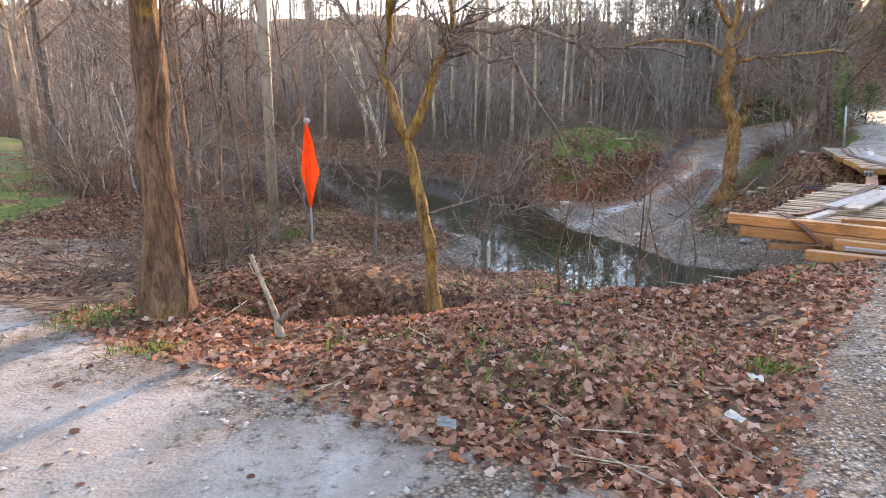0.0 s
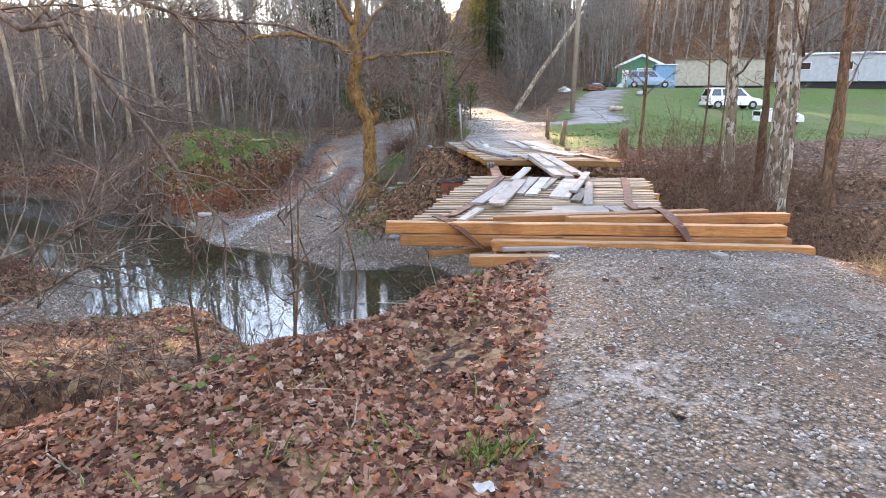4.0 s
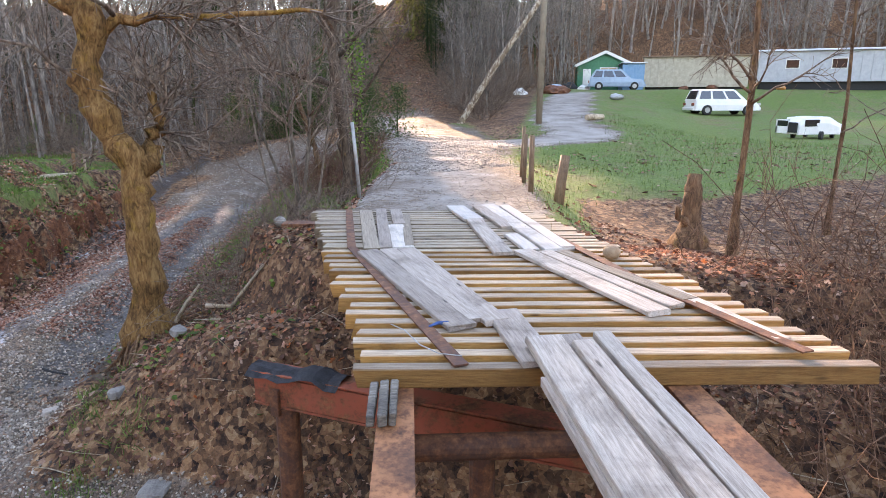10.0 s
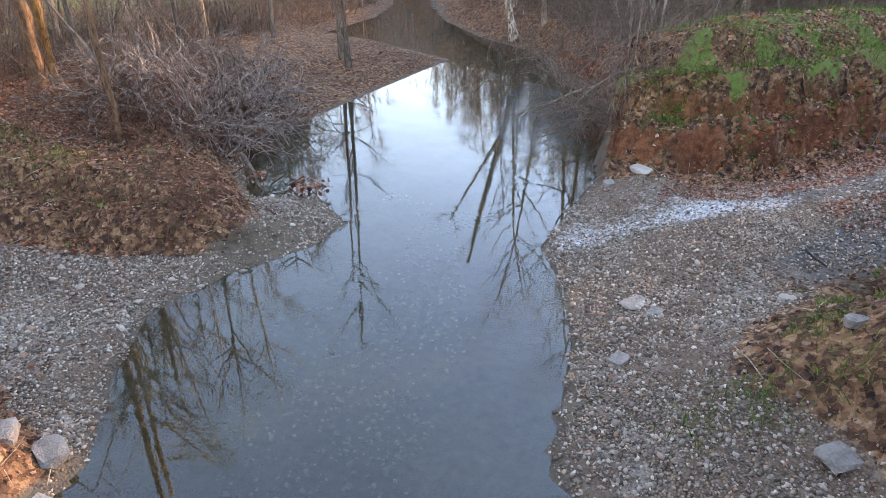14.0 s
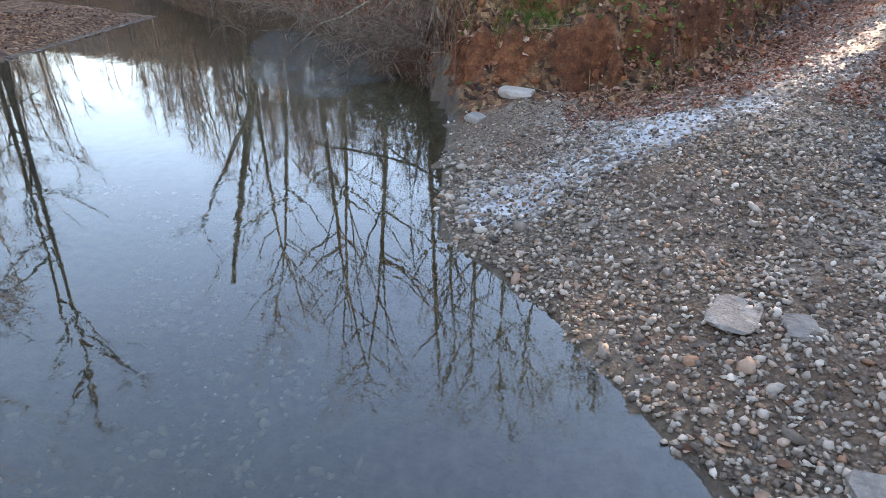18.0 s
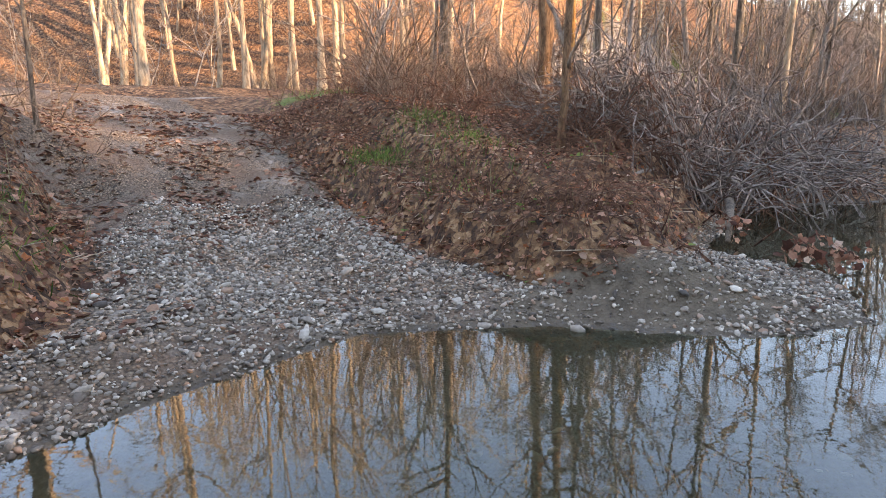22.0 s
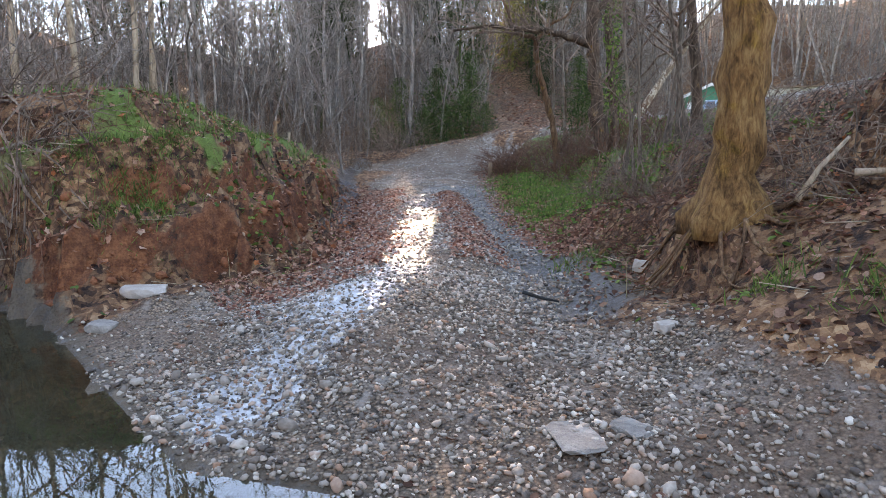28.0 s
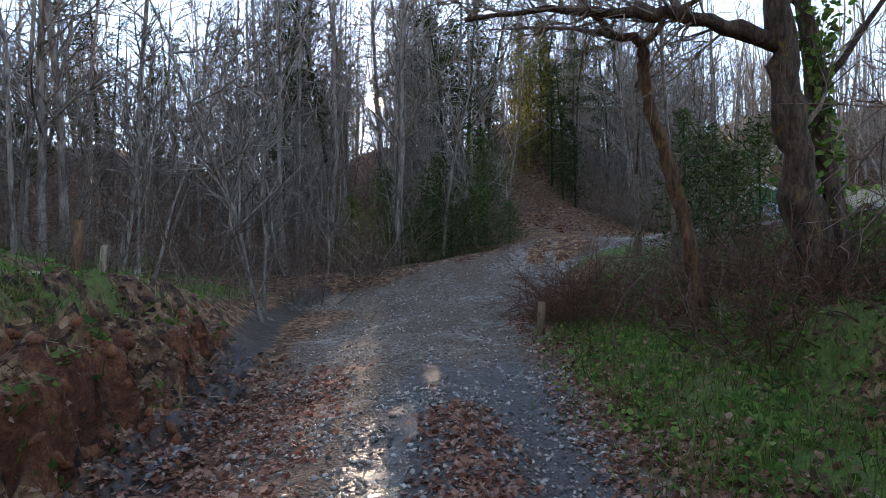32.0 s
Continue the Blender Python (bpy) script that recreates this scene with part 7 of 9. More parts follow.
# a lobed leaf folded on its midrib, with a few curls
LEAF_F = [(0, 2, 3, 6), (0, 6, 5, 4), (6, 3, 7, 1), (6, 1, 8, 5)]
leaf_shapes = []
for i in range(8):
    cu, w = srng.uniform(0.05, 0.4), srng.uniform(0.8, 1.15)
    leaf_shapes.append([(0, -0.5, 0.1 * cu), (0, 0.55, srng.uniform(0, 0.35) * cu), (-0.40 * w, -0.28, cu * 0.8), (-0.44 * w, 0.12, cu), (0.40 * w, -0.28, cu * srng.uniform(0.2, 1)),
                        (0.44 * w, 0.12, cu * srng.uniform(0.4, 1.1)), (0, 0.02, 0), (-0.24 * w, 0.42, cu * 0.7), (0.24 * w, 0.42, cu * 0.7)])
# a lobed maple leaf, crumpled, as a fan
MAPLE_F = [(0, i + 1, (i + 1) % 10 + 1) for i in range(10)]
maple_shapes = []
for i in range(12):
    up, fold, ang0 = srng.uniform(0.05, 0.3), srng.uniform(-0.25, 0.35), srng.uniform(0, 3.14)
    pts = [(0, 0, srng.uniform(-0.04, 0.1))]
    for j in range(10):
        r = (0.53 if j % 2 == 0 else 0.37) * srng.uniform(0.8, 1.15)
        a = j * 0.628 + srng.uniform(-0.1, 0.1)
        x, y = r * math.cos(a), r * math.sin(a)
        pts.append((x, y, fold * abs(x * math.cos(ang0) + y * math.sin(ang0)) + up * srng.uniform(-0.3, 1.2) * r * 1.4))
    maple_shapes.append(pts)
ico = bmesh.new()
bmesh.ops.create_icosphere(ico, subdivisions=1, radius=0.5)
ico.verts.ensure_lookup_table()
ICO_V = np.array([v.co[:] for v in ico.verts])
ICO_F = [[v.index for v in f.verts] for f in ico.faces]
ico.free()
stone_shapes = [ICO_V * (1 + srng.uniform(-0.28, 0.28, (len(ICO_V), 1))) * np.array((1.15, srng.uniform(0.7, 1.0), srng.uniform(0.45, 0.8))) for _ in range(8)]


OCT_F = [(0, 2, 4), (2, 1, 4), (1, 3, 4), (3, 0, 4), (2, 0, 5), (1, 2, 5), (3, 1, 5), (0, 3, 5)]
chip_shapes = [np.array(((0.55, 0, 0), (-0.55, 0, 0), (0, 0.5, 0), (0, -0.5, 0), (0, 0, 0.42), (0, 0, -0.42))) + srng.uniform(-0.14, 0.14, (6, 3)) for _ in range(10)]


def leafy(X, Y):
    r, g, w = lookup(roadf, X, Y), lookup(grassf, X, Y), lookup(wetf, X, Y)
    return np.clip(1.15 - r * 1.6, 0.0, 1) * (1 - 0.8 * g) * (1 - 0.7 * lookup(clayf, X, Y)) * (w < 0.02) * np.clip(0.75 + 0.5 * fbm(X, Y, 2.2, 17, 3), 0.15, 1)


X, Y, Z = spread(srng, -3.6, 4.6, 2.2, 7.4, 1500, leafy)
strew("fallen_leaves", maple_shapes, MAPLE_F, X, Y, Z, srng, (0.028, 0.084), 1.0, 0.5, leaf_mat, "dry reddish-brown maple leaves on the near bank", "leaf litter", 0.16)


def banks(x, y):
    z = lookup(GZ, x, y)
    return leafy(x, y) * (1 - 0.5 * smooth(0.5, 0.15, z))


X, Y, Z = spread(srng, -9, 15.5, 6.9, 33, 190, banks)
strew("fallen_leaves", leaf_shapes, LEAF_F, X, Y, Z, srng, (0.035, 0.085), 1.0, 0.45, leaf_dull, "dull brown leaf litter over the creek banks", "leaf litter", 0.12)
X, Y, Z = spread(srng, -9, 3, 9.5, 19, 330, lambda x, y: leafy(x, y) * (lookup(GZ, x, y) > 0.14))
strew("fallen_leaves", maple_shapes, MAPLE_F, X, Y, Z, srng, (0.03, 0.085), 1.0, 0.55, leaf_mat, "reddish leaves thick on the banks beside the ramp", "leaf litter", 0.15)
X, Y, Z = spread(srng, -9, 1.2, 9.5, 16.5, 300, lambda x, y: lookup(roadf, x, y) * (1 - band(x, y, LANE, 2.3, 0.6)) * (lookup(GZ, x, y) > 0.16) * np.clip(0.42 + 0.8 * fbm(x, y, 1.6, 73, 3), 0, 1))
strew("fallen_leaves", leaf_shapes, LEAF_F, X, Y, Z, srng, (0.04, 0.11), 0.7, 0.3, leaf_dull, "trodden leaves strewn down the ramp", "leaf litter", 0.08)
X, Y, Z = spread(srng, -2, 13, 23.5, 36, 60, lambda x, y: np.clip(lookup(clayf, x, y), 0, 1))
strew("clay_clods", stone_shapes, ICO_F, X, Y, Z, srng, (0.03, 0.17), 1.0, 0.7, clay_clod, "crumbling red clay clods on the cut bank", "clay", 0.0)
X, Y, Z = spread(srng, -1, 9, 23.6, 33, 190, lambda x, y: leafy(x, y) * (lookup(GZ, x, y) > 0.3))
strew("fallen_leaves", maple_shapes, MAPLE_F, X, Y, Z, srng, (0.045, 0.12), 1.0, 0.6, leaf_mat, "reddish leaves caught on the mound", "leaf litter", 0.2)
X, Y, Z = spread(srng, 8.5, 14.5, 12, 21, 270, lambda x, y: leafy(x, y) * (1 - 0.75 * smooth(18.3, 20.6, y)))
strew("fallen_leaves", maple_shapes, MAPLE_F, X, Y, Z, srng, (0.03, 0.085), 1.0, 0.5, leaf_mat, "reddish leaves banked beside the far deck", "leaf litter", 0.12)
X, Y, Z = spread(srng, -4, 12, 1.5, 33, 60, lambda x, y: lookup(roadf, x, y) * (lookup(wetf, x, y) < 0.02) * np.clip(0.12 + 0.5 * fbm(x, y, 1.8, 19, 3), 0, 1) * np.where(y < 5, 0.25, 1) * np.where(y > 25, 0.35, 1))
strew("fallen_leaves", leaf_shapes, LEAF_F, X, Y, Z, srng, (0.035, 0.085), 0.6, 0.2, leaf_dull, "scattered trodden leaves on the gravel tracks", "leaf litter", 0.06)


def verges(x, y):
    """Leaf strips beside and between the ford's ruts."""
    dl, _ = seg_near(x, y, [(5.0, 22.8), (6.4, 23.2), (7.3, 24.2), (8.8, 26.7), (10.2, 29.2), (11.8, 31.6)])
    dm, _ = seg_near(x, y, MEDIAN)
    dr, _ = seg_near(x, y, [(9.9, 22.5), (10.7, 23.9), (11.5, 25.1), (12.6, 26.7), (13.8, 28.5), (15.4, 30.8), (16.6, 32.6)])
    edge = 0.75 + 0.5 * fbm(x, y, 0.8, 119, 3)
    return np.clip(np.exp(-(dl / 0.72) ** 4) * edge + 1.2 * np.exp(-(dm / 0.34) ** 4) * edge + 1.1 * np.exp(-(dr / 0.48) ** 4) * edge, 0, 1) * (lookup(wetf, x, y) < 0.02) * (1 - 0.8 * smooth(0.35, 0.7, lookup(icef, x, y))) * smooth(-2.5, 3.0, (y - 20.5) - (5.5 - x) * 3)


X, Y, Z = spread(srng, 5.2, 17.5, 21, 34, 1300, lambda x, y: verges(x, y) * np.where(np.hypot(x - 8.5, y - 24.5) < 7.5, 1.0, 0.5))
strew("fallen_leaves", maple_shapes, MAPLE_F, X, Y, Z, srng, (0.028, 0.075), 0.9, 0.45, leaf_ford, "damp pinkish-brown leaves along the ford's ruts", "leaf litter", 0.14)
X, Y, Z = spread(srng, 22, 44, 37, 66, 30, lambda x, y: np.exp(-(seg_near(x, y, ROAD)[0] / 2.6) ** 2) * smooth(39, 42, y))
strew("fallen_leaves", leaf_shapes, LEAF_F, X, Y, Z, srng, (0.07, 0.17), 0.8, 0.3, leaf_mat, "orange-brown leaves carpeting the hill road", "leaf litter", 0.1)
X, Y, Z = spread(srng, 15, 32, 8, 30, 14, lambda x, y: np.clip(0.5 + fbm(x, y, 3, 23, 3), 0, 1) * (1 - lookup(roadf, x, y)))
strew("fallen_leaves", leaf_shapes, LEAF_F, X, Y, Z, srng, (0.06, 0.14), 0.6, 0.25, leaf_dull, "leaves blown over the lawn's edge", "leaf litter", 0.08)


def stony(X, Y):
    z = lookup(GZ, X, Y)
    return lookup(roadf, X, Y) * np.clip(0.8 + 0.4 * fbm(X, Y, 1.7, 29, 3), 0.2, 1) * np.where(z < 0.6, 1, 0.7) * (1 - 0.8 * smooth(20.8, 22.4, Y)) * (1 - 0.85 * np.exp(-(np.hypot(X - 0.75, Y - 17.2) / 0.6) ** 2))


X, Y, Z = spread(srng, -3.5, 11, 12.8, 24, 520, lambda x, y: stony(x, y) * (lookup(wetf, x, y) < 0.5))
strew("creek_pebbles", stone_shapes, ICO_F, X, Y, Z, srng, (0.02, 0.058), 0.8, 0.5, pebble_mat, "angular grey and tan pebbles on the gravel bars", "pebbles", 0.16)
X, Y, Z = spread(srng, -3.5, 11, 12.8, 24, 620, lambda x, y: stony(x, y) * (lookup(wetf, x, y) < 0.5))
strew("creek_pebbles", chip_shapes, OCT_F, X, Y, Z, srng, (0.016, 0.045), 0.8, 0.5, pebble_mat, "small angular gravel filling the bars", "pebbles", 0.18)
X, Y, Z = spread(srng, -3.5, 7, 12.8, 22, 16, lambda x, y: stony(x, y) * (lookup(wetf, x, y) < 0.5) * smooth(0.35, 0.1, lookup(GZ, x, y)))
strew("creek_cobbles", stone_shapes, ICO_F, X, Y, Z, srng, (0.05, 0.12), 0.7, 0.3, pebble_mat, "larger cobbles along the water's edge", "cobbles", 0.12, True)
X, Y, Z = spread(srng, 0.5, 9, 12, 21, 240, lambda x, y: (lookup(wetf, x, y) > 0.9) * (lookup(GZ, x, y) < -0.14) * np.clip(0.55 + 0.6 * fbm(x, y, 1.8, 37, 3), 0.05, 1))
strew("creek_bed_stones", stone_shapes, ICO_F, X, Y, Z, srng, (0.02, 0.085), 0.5, 0.3, bed_mat, "pale stones on the creek bed under clear water", "pebbles", 0.1, True)
X, Y, Z = spread(srng, 5, 22, 21, 40, 560, lambda x, y: lookup(roadf, x, y) * np.where(y < 30, 0.9, 0.35) * np.clip(0.6 + 0.6 * fbm(x, y, 1.4, 121, 3), 0.1, 1))
strew("track_stones", chip_shapes, OCT_F, X, Y, Z, srng, (0.014, 0.06), 0.7, 0.4, track_mat, "loose stones along the ford track", "gravel", 0.1)
X, Y, Z = spread(srng, 1.2, 8, 1.8, 7, 750, lambda x, y: lookup(roadf, x, y))
strew("road_gravel", chip_shapes, OCT_F, X, Y, Z, srng, (0.009, 0.034), 0.6, 0.3, gravel_mat, "loose crushed gravel on the bridge approach", "gravel", 0.12)
X, Y, Z = spread(srng, -8, 1.5, 1.6, 8, 90, lambda x, y: lookup(roadf, x, y) * np.clip(0.5 + fbm(x, y, 1.5, 41, 3), 0.1, 1))
strew("road_gravel", chip_shapes, OCT_F, X, Y, Z, srng, (0.012, 0.05), 0.6, 0.3, gravel_mat, "sparse gravel along the packed dirt lane", "gravel", 0.12, True)
X, Y, Z = spread(srng, 11.5, 20, 16.8, 28, 70, lambda x, y: lookup(roadf, x, y))
strew("road_gravel", chip_shapes, OCT_F, X, Y, Z, srng, (0.012, 0.04), 0.6, 0.3, gravel_mat, "pale gravel on the road beyond the bridge", "gravel", 0.12, True)

# blades of grass, weeds and dry stalks
blade_shapes = []
BLADE_F = [(0, 1, 3), (0, 3, 2), (2, 3, 4)]
for i in range(8):
    b, a = srng.uniform(0.15, 0.6), srng.uniform(0, 6.28)
    dx, dy = math.cos(a) * b, math.sin(a) * b
    px, py = -math.sin(a) * 0.04, math.cos(a) * 0.04
    blade_shapes.append([(-px, -py, 0), (px, py, 0), (dx * 0.4 - px * 0.8, dy * 0.4 - py * 0.8, 0.55), (dx * 0.4 + px * 0.8, dy * 0.4 + py * 0.8, 0.55), (dx, dy, 0.95)])
thin_shapes = [[(x * (0.25 if z < 0.01 else 1), y * (0.25 if z < 0.01 else 1), z) for x, y, z in b] for b in blade_shapes]
for b in thin_shapes:
    mx, my = (b[2][0] + b[3][0]) / 2, (b[2][1] + b[3][1]) / 2
    b[2] = (mx + (b[2][0] - mx) * 0.25, my + (b[2][1] - my) * 0.25, b[2][2])
    b[3] = (mx + (b[3][0] - mx) * 0.25, my + (b[3][1] - my) * 0.25, b[3][2])
X, Y, Z = spread(srng, 12, 34, 10, 32, 100, lambda x, y: lookup(grassf, x, y) * (1 - lookup(roadf, x, y)))
strew("lawn_grass", blade_shapes, BLADE_F, X, Y, Z, srng, (0.05, 0.14), 1.0, 0.15, green_mat, "short green lawn grass with yellowed patches", "grass")
X, Y, Z = spread(srng, 10.5, 18, 22.5, 33, 950, lambda x, y: lookup(grassf, x, y) * (1 - lookup(roadf, x, y)) * np.clip(0.5 + 0.8 * fbm(x, y, 1.1, 83, 3), 0, 1))
strew("bank_grass", blade_shapes, BLADE_F, X, Y, Z, srng, (0.05, 0.15), 1.0, 0.4, fresh_green, "green grass on the slope beside the ford track", "grass")
X, Y, Z = spread(srng, -14, -5.5, 9.5, 22, 170, lambda x, y: lookup(grassf, x, y) * (1 - lookup(roadf, x, y)))
strew("bank_grass", blade_shapes, BLADE_F, X, Y, Z, srng, (0.06, 0.16), 1.0, 0.25, green_mat, "short green grass beyond the lane", "grass")
X, Y, Z = spread(srng, 2, 18, 24, 40, 260, lambda x, y: lookup(grassf, x, y) * (1 - lookup(roadf, x, y)) * np.clip(0.5 + 0.9 * fbm(x, y, 1.6, 43, 3), 0, 1))
strew("bank_grass", blade_shapes, BLADE_F, X, Y, Z, srng, (0.08, 0.24), 1.0, 0.2, green_mat, "patchy green grass on the bank tops", "grass")


def patches(rng, spots, spread_by, count):
    X, Y = [], []
    for x, y, r, n in spots:
        X += list(rng.normal(x, r * spread_by, int(n * count)))
        Y += list(rng.normal(y, r * spread_by, int(n * count)))
    X, Y = np.array(X), np.array(Y)
    return X, Y, lookup(GZ, X, Y)


X, Y, Z = patches(srng, [(2.12, 3.78, 0.12, 0.4), (0.3, 4.0, 0.6, 0.45), (0.6, 3.6, 0.5, 0.35), (1.4, 4.1, 0.6, 0.4), (-0.5, 4.6, 0.5, 0.35), (-3.2, 5.4, 0.4, 0.8), (-2.2, 4.4, 0.3, 0.4), (8.15, 18.8, 0.25, 0.5),
                              (7.9, 18.0, 0.25, 0.6), (7.6, 17.1, 0.3, 0.7), (8.2, 17.4, 0.25, 0.5), (7.2, 16.6, 0.3, 0.4), (4.7, 24.3, 0.35, 2.2), (4.5, 24.8, 0.4, 2.0), (5.2, 24.8, 0.5, 0.8), (-3.9, 15.55, 0.4, 2.4), (-4.6, 16.4, 0.6, 2.0), (-3.2, 16.6, 0.6, 1.4), (-2.0, 16.6, 0.5, 0.6), (12.4, 25.2, 0.7, 2.0), (13.6, 27.0, 0.8, 2.4), (15.2, 29.4, 0.9, 2.4), (5.6, 26.6, 0.7, 1.6), (7.2, 28.6, 0.8, 1.6),
                              (0.4, 12.6, 0.5, 1.4), (-0.6, 12.2, 0.5, 1.0), (9.2, 21.6, 0.4, 0.7), (4.9, 24.5, 0.3, 2.4), (5.3, 25.0, 0.3, 2.2), (4.4, 25.0, 0.3, 1.4), (5.9, 25.9, 0.4, 1.6), (6.2, 26.4, 0.6, 2), (6.6, 26.6, 0.4, 2), (7.3, 27.9, 0.4, 2), (8.2, 29.4, 0.4, 2), (9.2, 31.0, 0.4, 2), (7.8, 29.2, 0.7, 2), (5.4, 27.6, 0.7, 1), (9.6, 32.6, 0.6, 1), (13.0, 26.6, 0.6, 1.2), (14.2, 28.6, 0.6, 1.2)], 0.6, 330)
strew("weeds", blade_shapes, BLADE_F, X, Y, Z, srng, (0.06, 0.16), 1.0, 0.45, green_mat, "small tufts of green grass and weeds among the leaves", "weeds")
X, Y, Z = spread(srng, -3.4, 15, 4.5, 27, 26, lambda x, y: leafy(x, y) * np.clip(fbm(x, y, 2.6, 47, 3) * 1.6, 0, 1))
strew("dry_stalks", thin_shapes, BLADE_F, X, Y, Z, srng, (0.15, 0.5), 1.0, 0.25, dry_grass, "dead straw-coloured stalks on the banks", "dead grass")
X, Y, Z = spread(srng, -3.5, 12, 4, 33, 14, lambda x, y: leafy(x, y) * np.clip(fbm(x, y, 2.0, 53, 3) * 1.8, 0, 1) * np.where((y > 14) & (x < 8), 4.0, 1.0))
strew("ground_ivy", leaf_shapes, LEAF_F, X, Y, Z, srng, (0.04, 0.1), 1.0, 0.3, green_mat, "green ivy leaves showing through the litter", "ground cover", 0.3)

X, Y, Z = spread(srng, 2.5, 18, 23, 36, 160, lambda x, y: lookup(grassf, x, y) * (1 - lookup(roadf, x, y)) * np.clip(0.4 + 0.9 * fbm(x, y, 1.4, 87, 3), 0, 1))
strew("ground_ivy", leaf_shapes, LEAF_F, X, Y, Z, srng, (0.03, 0.09), 1.0, 0.5, fresh_green, "low green weeds over the bank tops", "ground cover", 0.5)
X, Y, Z = spread(srng, 10.5, 18, 22.5, 33, 620, lambda x, y: np.clip(lookup(grassf, x, y) * 1.3, 0, 1) * (1 - lookup(roadf, x, y)) * np.clip(0.35 + 1.1 * fbm(x, y, 0.9, 131, 3), 0.03, 1))
strew("ground_ivy", leaf_shapes, LEAF_F, X, Y, Z, srng, (0.025, 0.075), 1.0, 0.6, fresh_green, "fresh green weeds in clumps on the slope", "ground cover", 0.6)
X, Y, Z = spread(srng, 10, 18, 22, 33, 260, lambda x, y: (1 - lookup(roadf, x, y)) * np.clip(0.3 + 0.9 * fbm(x, y, 1.3, 133, 3), 0.02, 1))
strew("fallen_leaves", maple_shapes, MAPLE_F, X, Y, Z, srng, (0.03, 0.08), 1.0, 0.5, leaf_ford, "brown leaves caught in the grass of the slope", "leaf litter", 0.3)
X, Y, Z = spread(srng, 3.4, 12, 24.2, 35, 330, lambda x, y: np.clip(lookup(clayf, x, y) * 1.2, 0, 1) * np.clip(fbm(x, y, 1.2, 101, 3) * 1.5 + 0.1 + 0.35 * smooth(0.8, 1.6, lookup(GZ, x, y)), 0, 1))
strew("ground_ivy", leaf_shapes, LEAF_F, X, Y, Z, srng, (0.03, 0.1), 1.0, 0.8, green_mat, "green weeds hanging down the clay bank", "ground cover", 0.5)
X, Y, Z = patches(srng, [(*bw(4.3, -7.6)[:2], 0.35, 1.0), (*bw(4.9, -7.2)[:2], 0.35, 1.0), (*bw(4.1, -8.2)[:2], 0.3, 0.6)], 0.6, 500)
strew("dry_stalks", thin_shapes, BLADE_F, X, Y, Z, srng, (0.15, 0.4), 1.0, 0.5, dry_grass, "straw-coloured dead grass at the bridge's end", "dead grass")

# fallen twigs
TW_F = [(0, 1, 4, 3), (1, 2, 5, 4), (2, 0, 3, 5), (3, 4, 7, 6), (4, 5, 8, 7), (5, 3, 6, 8)]
tw_shapes = []
for i in range(6):
    k = srng.uniform(-0.12, 0.12)
    ring = [(0, 0.012, 0), (0, -0.008, 0.01), (0, -0.008, -0.01)]
    tw_shapes.append([(-0.5, a[1], a[2]) for a in ring] + [(0, a[1] + k, a[2] + abs(k) * 0.3) for a in ring] + [(0.5, a[1] * 0.5, a[2] * 0.5) for a in ring])
X, Y, Z = spread(srng, -4, 13, 2.5, 32, 12, leafy)
strew("fallen_twigs", tw_shapes, TW_F, X, Y, Z, srng, (0.12, 0.6), 1.0, 0.12, dead_stick, "fallen twigs lying in the leaf litter", "twigs", 0.03)


# ivy climbing the trunk above the track
n = 900
Z = srng.uniform(2.4, 6.2, n)
A = srng.uniform(0, 6.283, n)
R = 0.12 + np.abs(srng.normal(0, 0.14, n)) * np.clip(0.6 + 0.6 * np.sin(Z * 2.6), 0.1, 1.3)
strew("ivy", leaf_shapes, LEAF_F, 17.18 + R * np.cos(A) - 0.05 * (Z - 4), 28.16 + R * np.sin(A), Z, srng, (0.05, 0.12), 1.0, 1.0, fresh_green, "yellow-green ivy climbing the dark trunk", "ivy")


# clumps of dead leaves caught on twigs at the water's edge
for x, y, z in ((-1.62, 19.5, 0.22), (-0.6, 19.58, 0.2), (-0.25, 19.72, 0.2)):
    n = 46
    X, Y, Z = srng.normal(x, 0.1, n), srng.normal(y, 0.1, n), np.maximum(srng.normal(z, 0.07, n), 0.02)
    strew("leaf_clump", maple_shapes, MAPLE_F, X, Y, Z, srng, (0.05, 0.12), 1.0, 0.9, leaf_mat, "clump of dead red-brown leaves caught over the water", "leaf clump")
    bm = bmesh.new()
    tube(bm, [(x - 0.9, y + 0.1, hz(x - 0.9, y + 0.1) if hz(x - 0.9, y + 0.1) > 0 else 0.02), (x - 0.4, y + 0.03, z + 0.12), (x + 0.15, y, z + 0.02)], (0.012, 0.009, 0.004), 6)
    tagged(part("drooping_twig", bm, bramble), "thin twig drooping over the water with dead leaves", "twig", "twigs over the water")

X, Y, Z = spread(srng, 8.4, 13, 17, 26, 300, lambda x, y: leafy(x, y) * np.clip(0.1 + 0.9 * fbm(x, y, 1.3, 95, 3), 0, 1))
strew("ground_ivy", leaf_shapes, LEAF_F, X, Y, Z, srng, (0.03, 0.08), 1.0, 0.5, green_mat, "green ivy and weeds on the slope by the ford", "ground cover", 0.4)
X, Y, Z = spread(srng, 8.4, 15, 19, 30, 95, lambda x, y: leafy(x, y) * np.clip(0.55 + 0.9 * fbm(x, y, 1.2, 99, 3), 0.08, 1))
strew("fallen_leaves", maple_shapes, MAPLE_F, X, Y, Z, srng, (0.035, 0.1), 1.0, 0.6, leaf_mat, "reddish leaves over the slope by the ford", "leaf litter", 0.12)
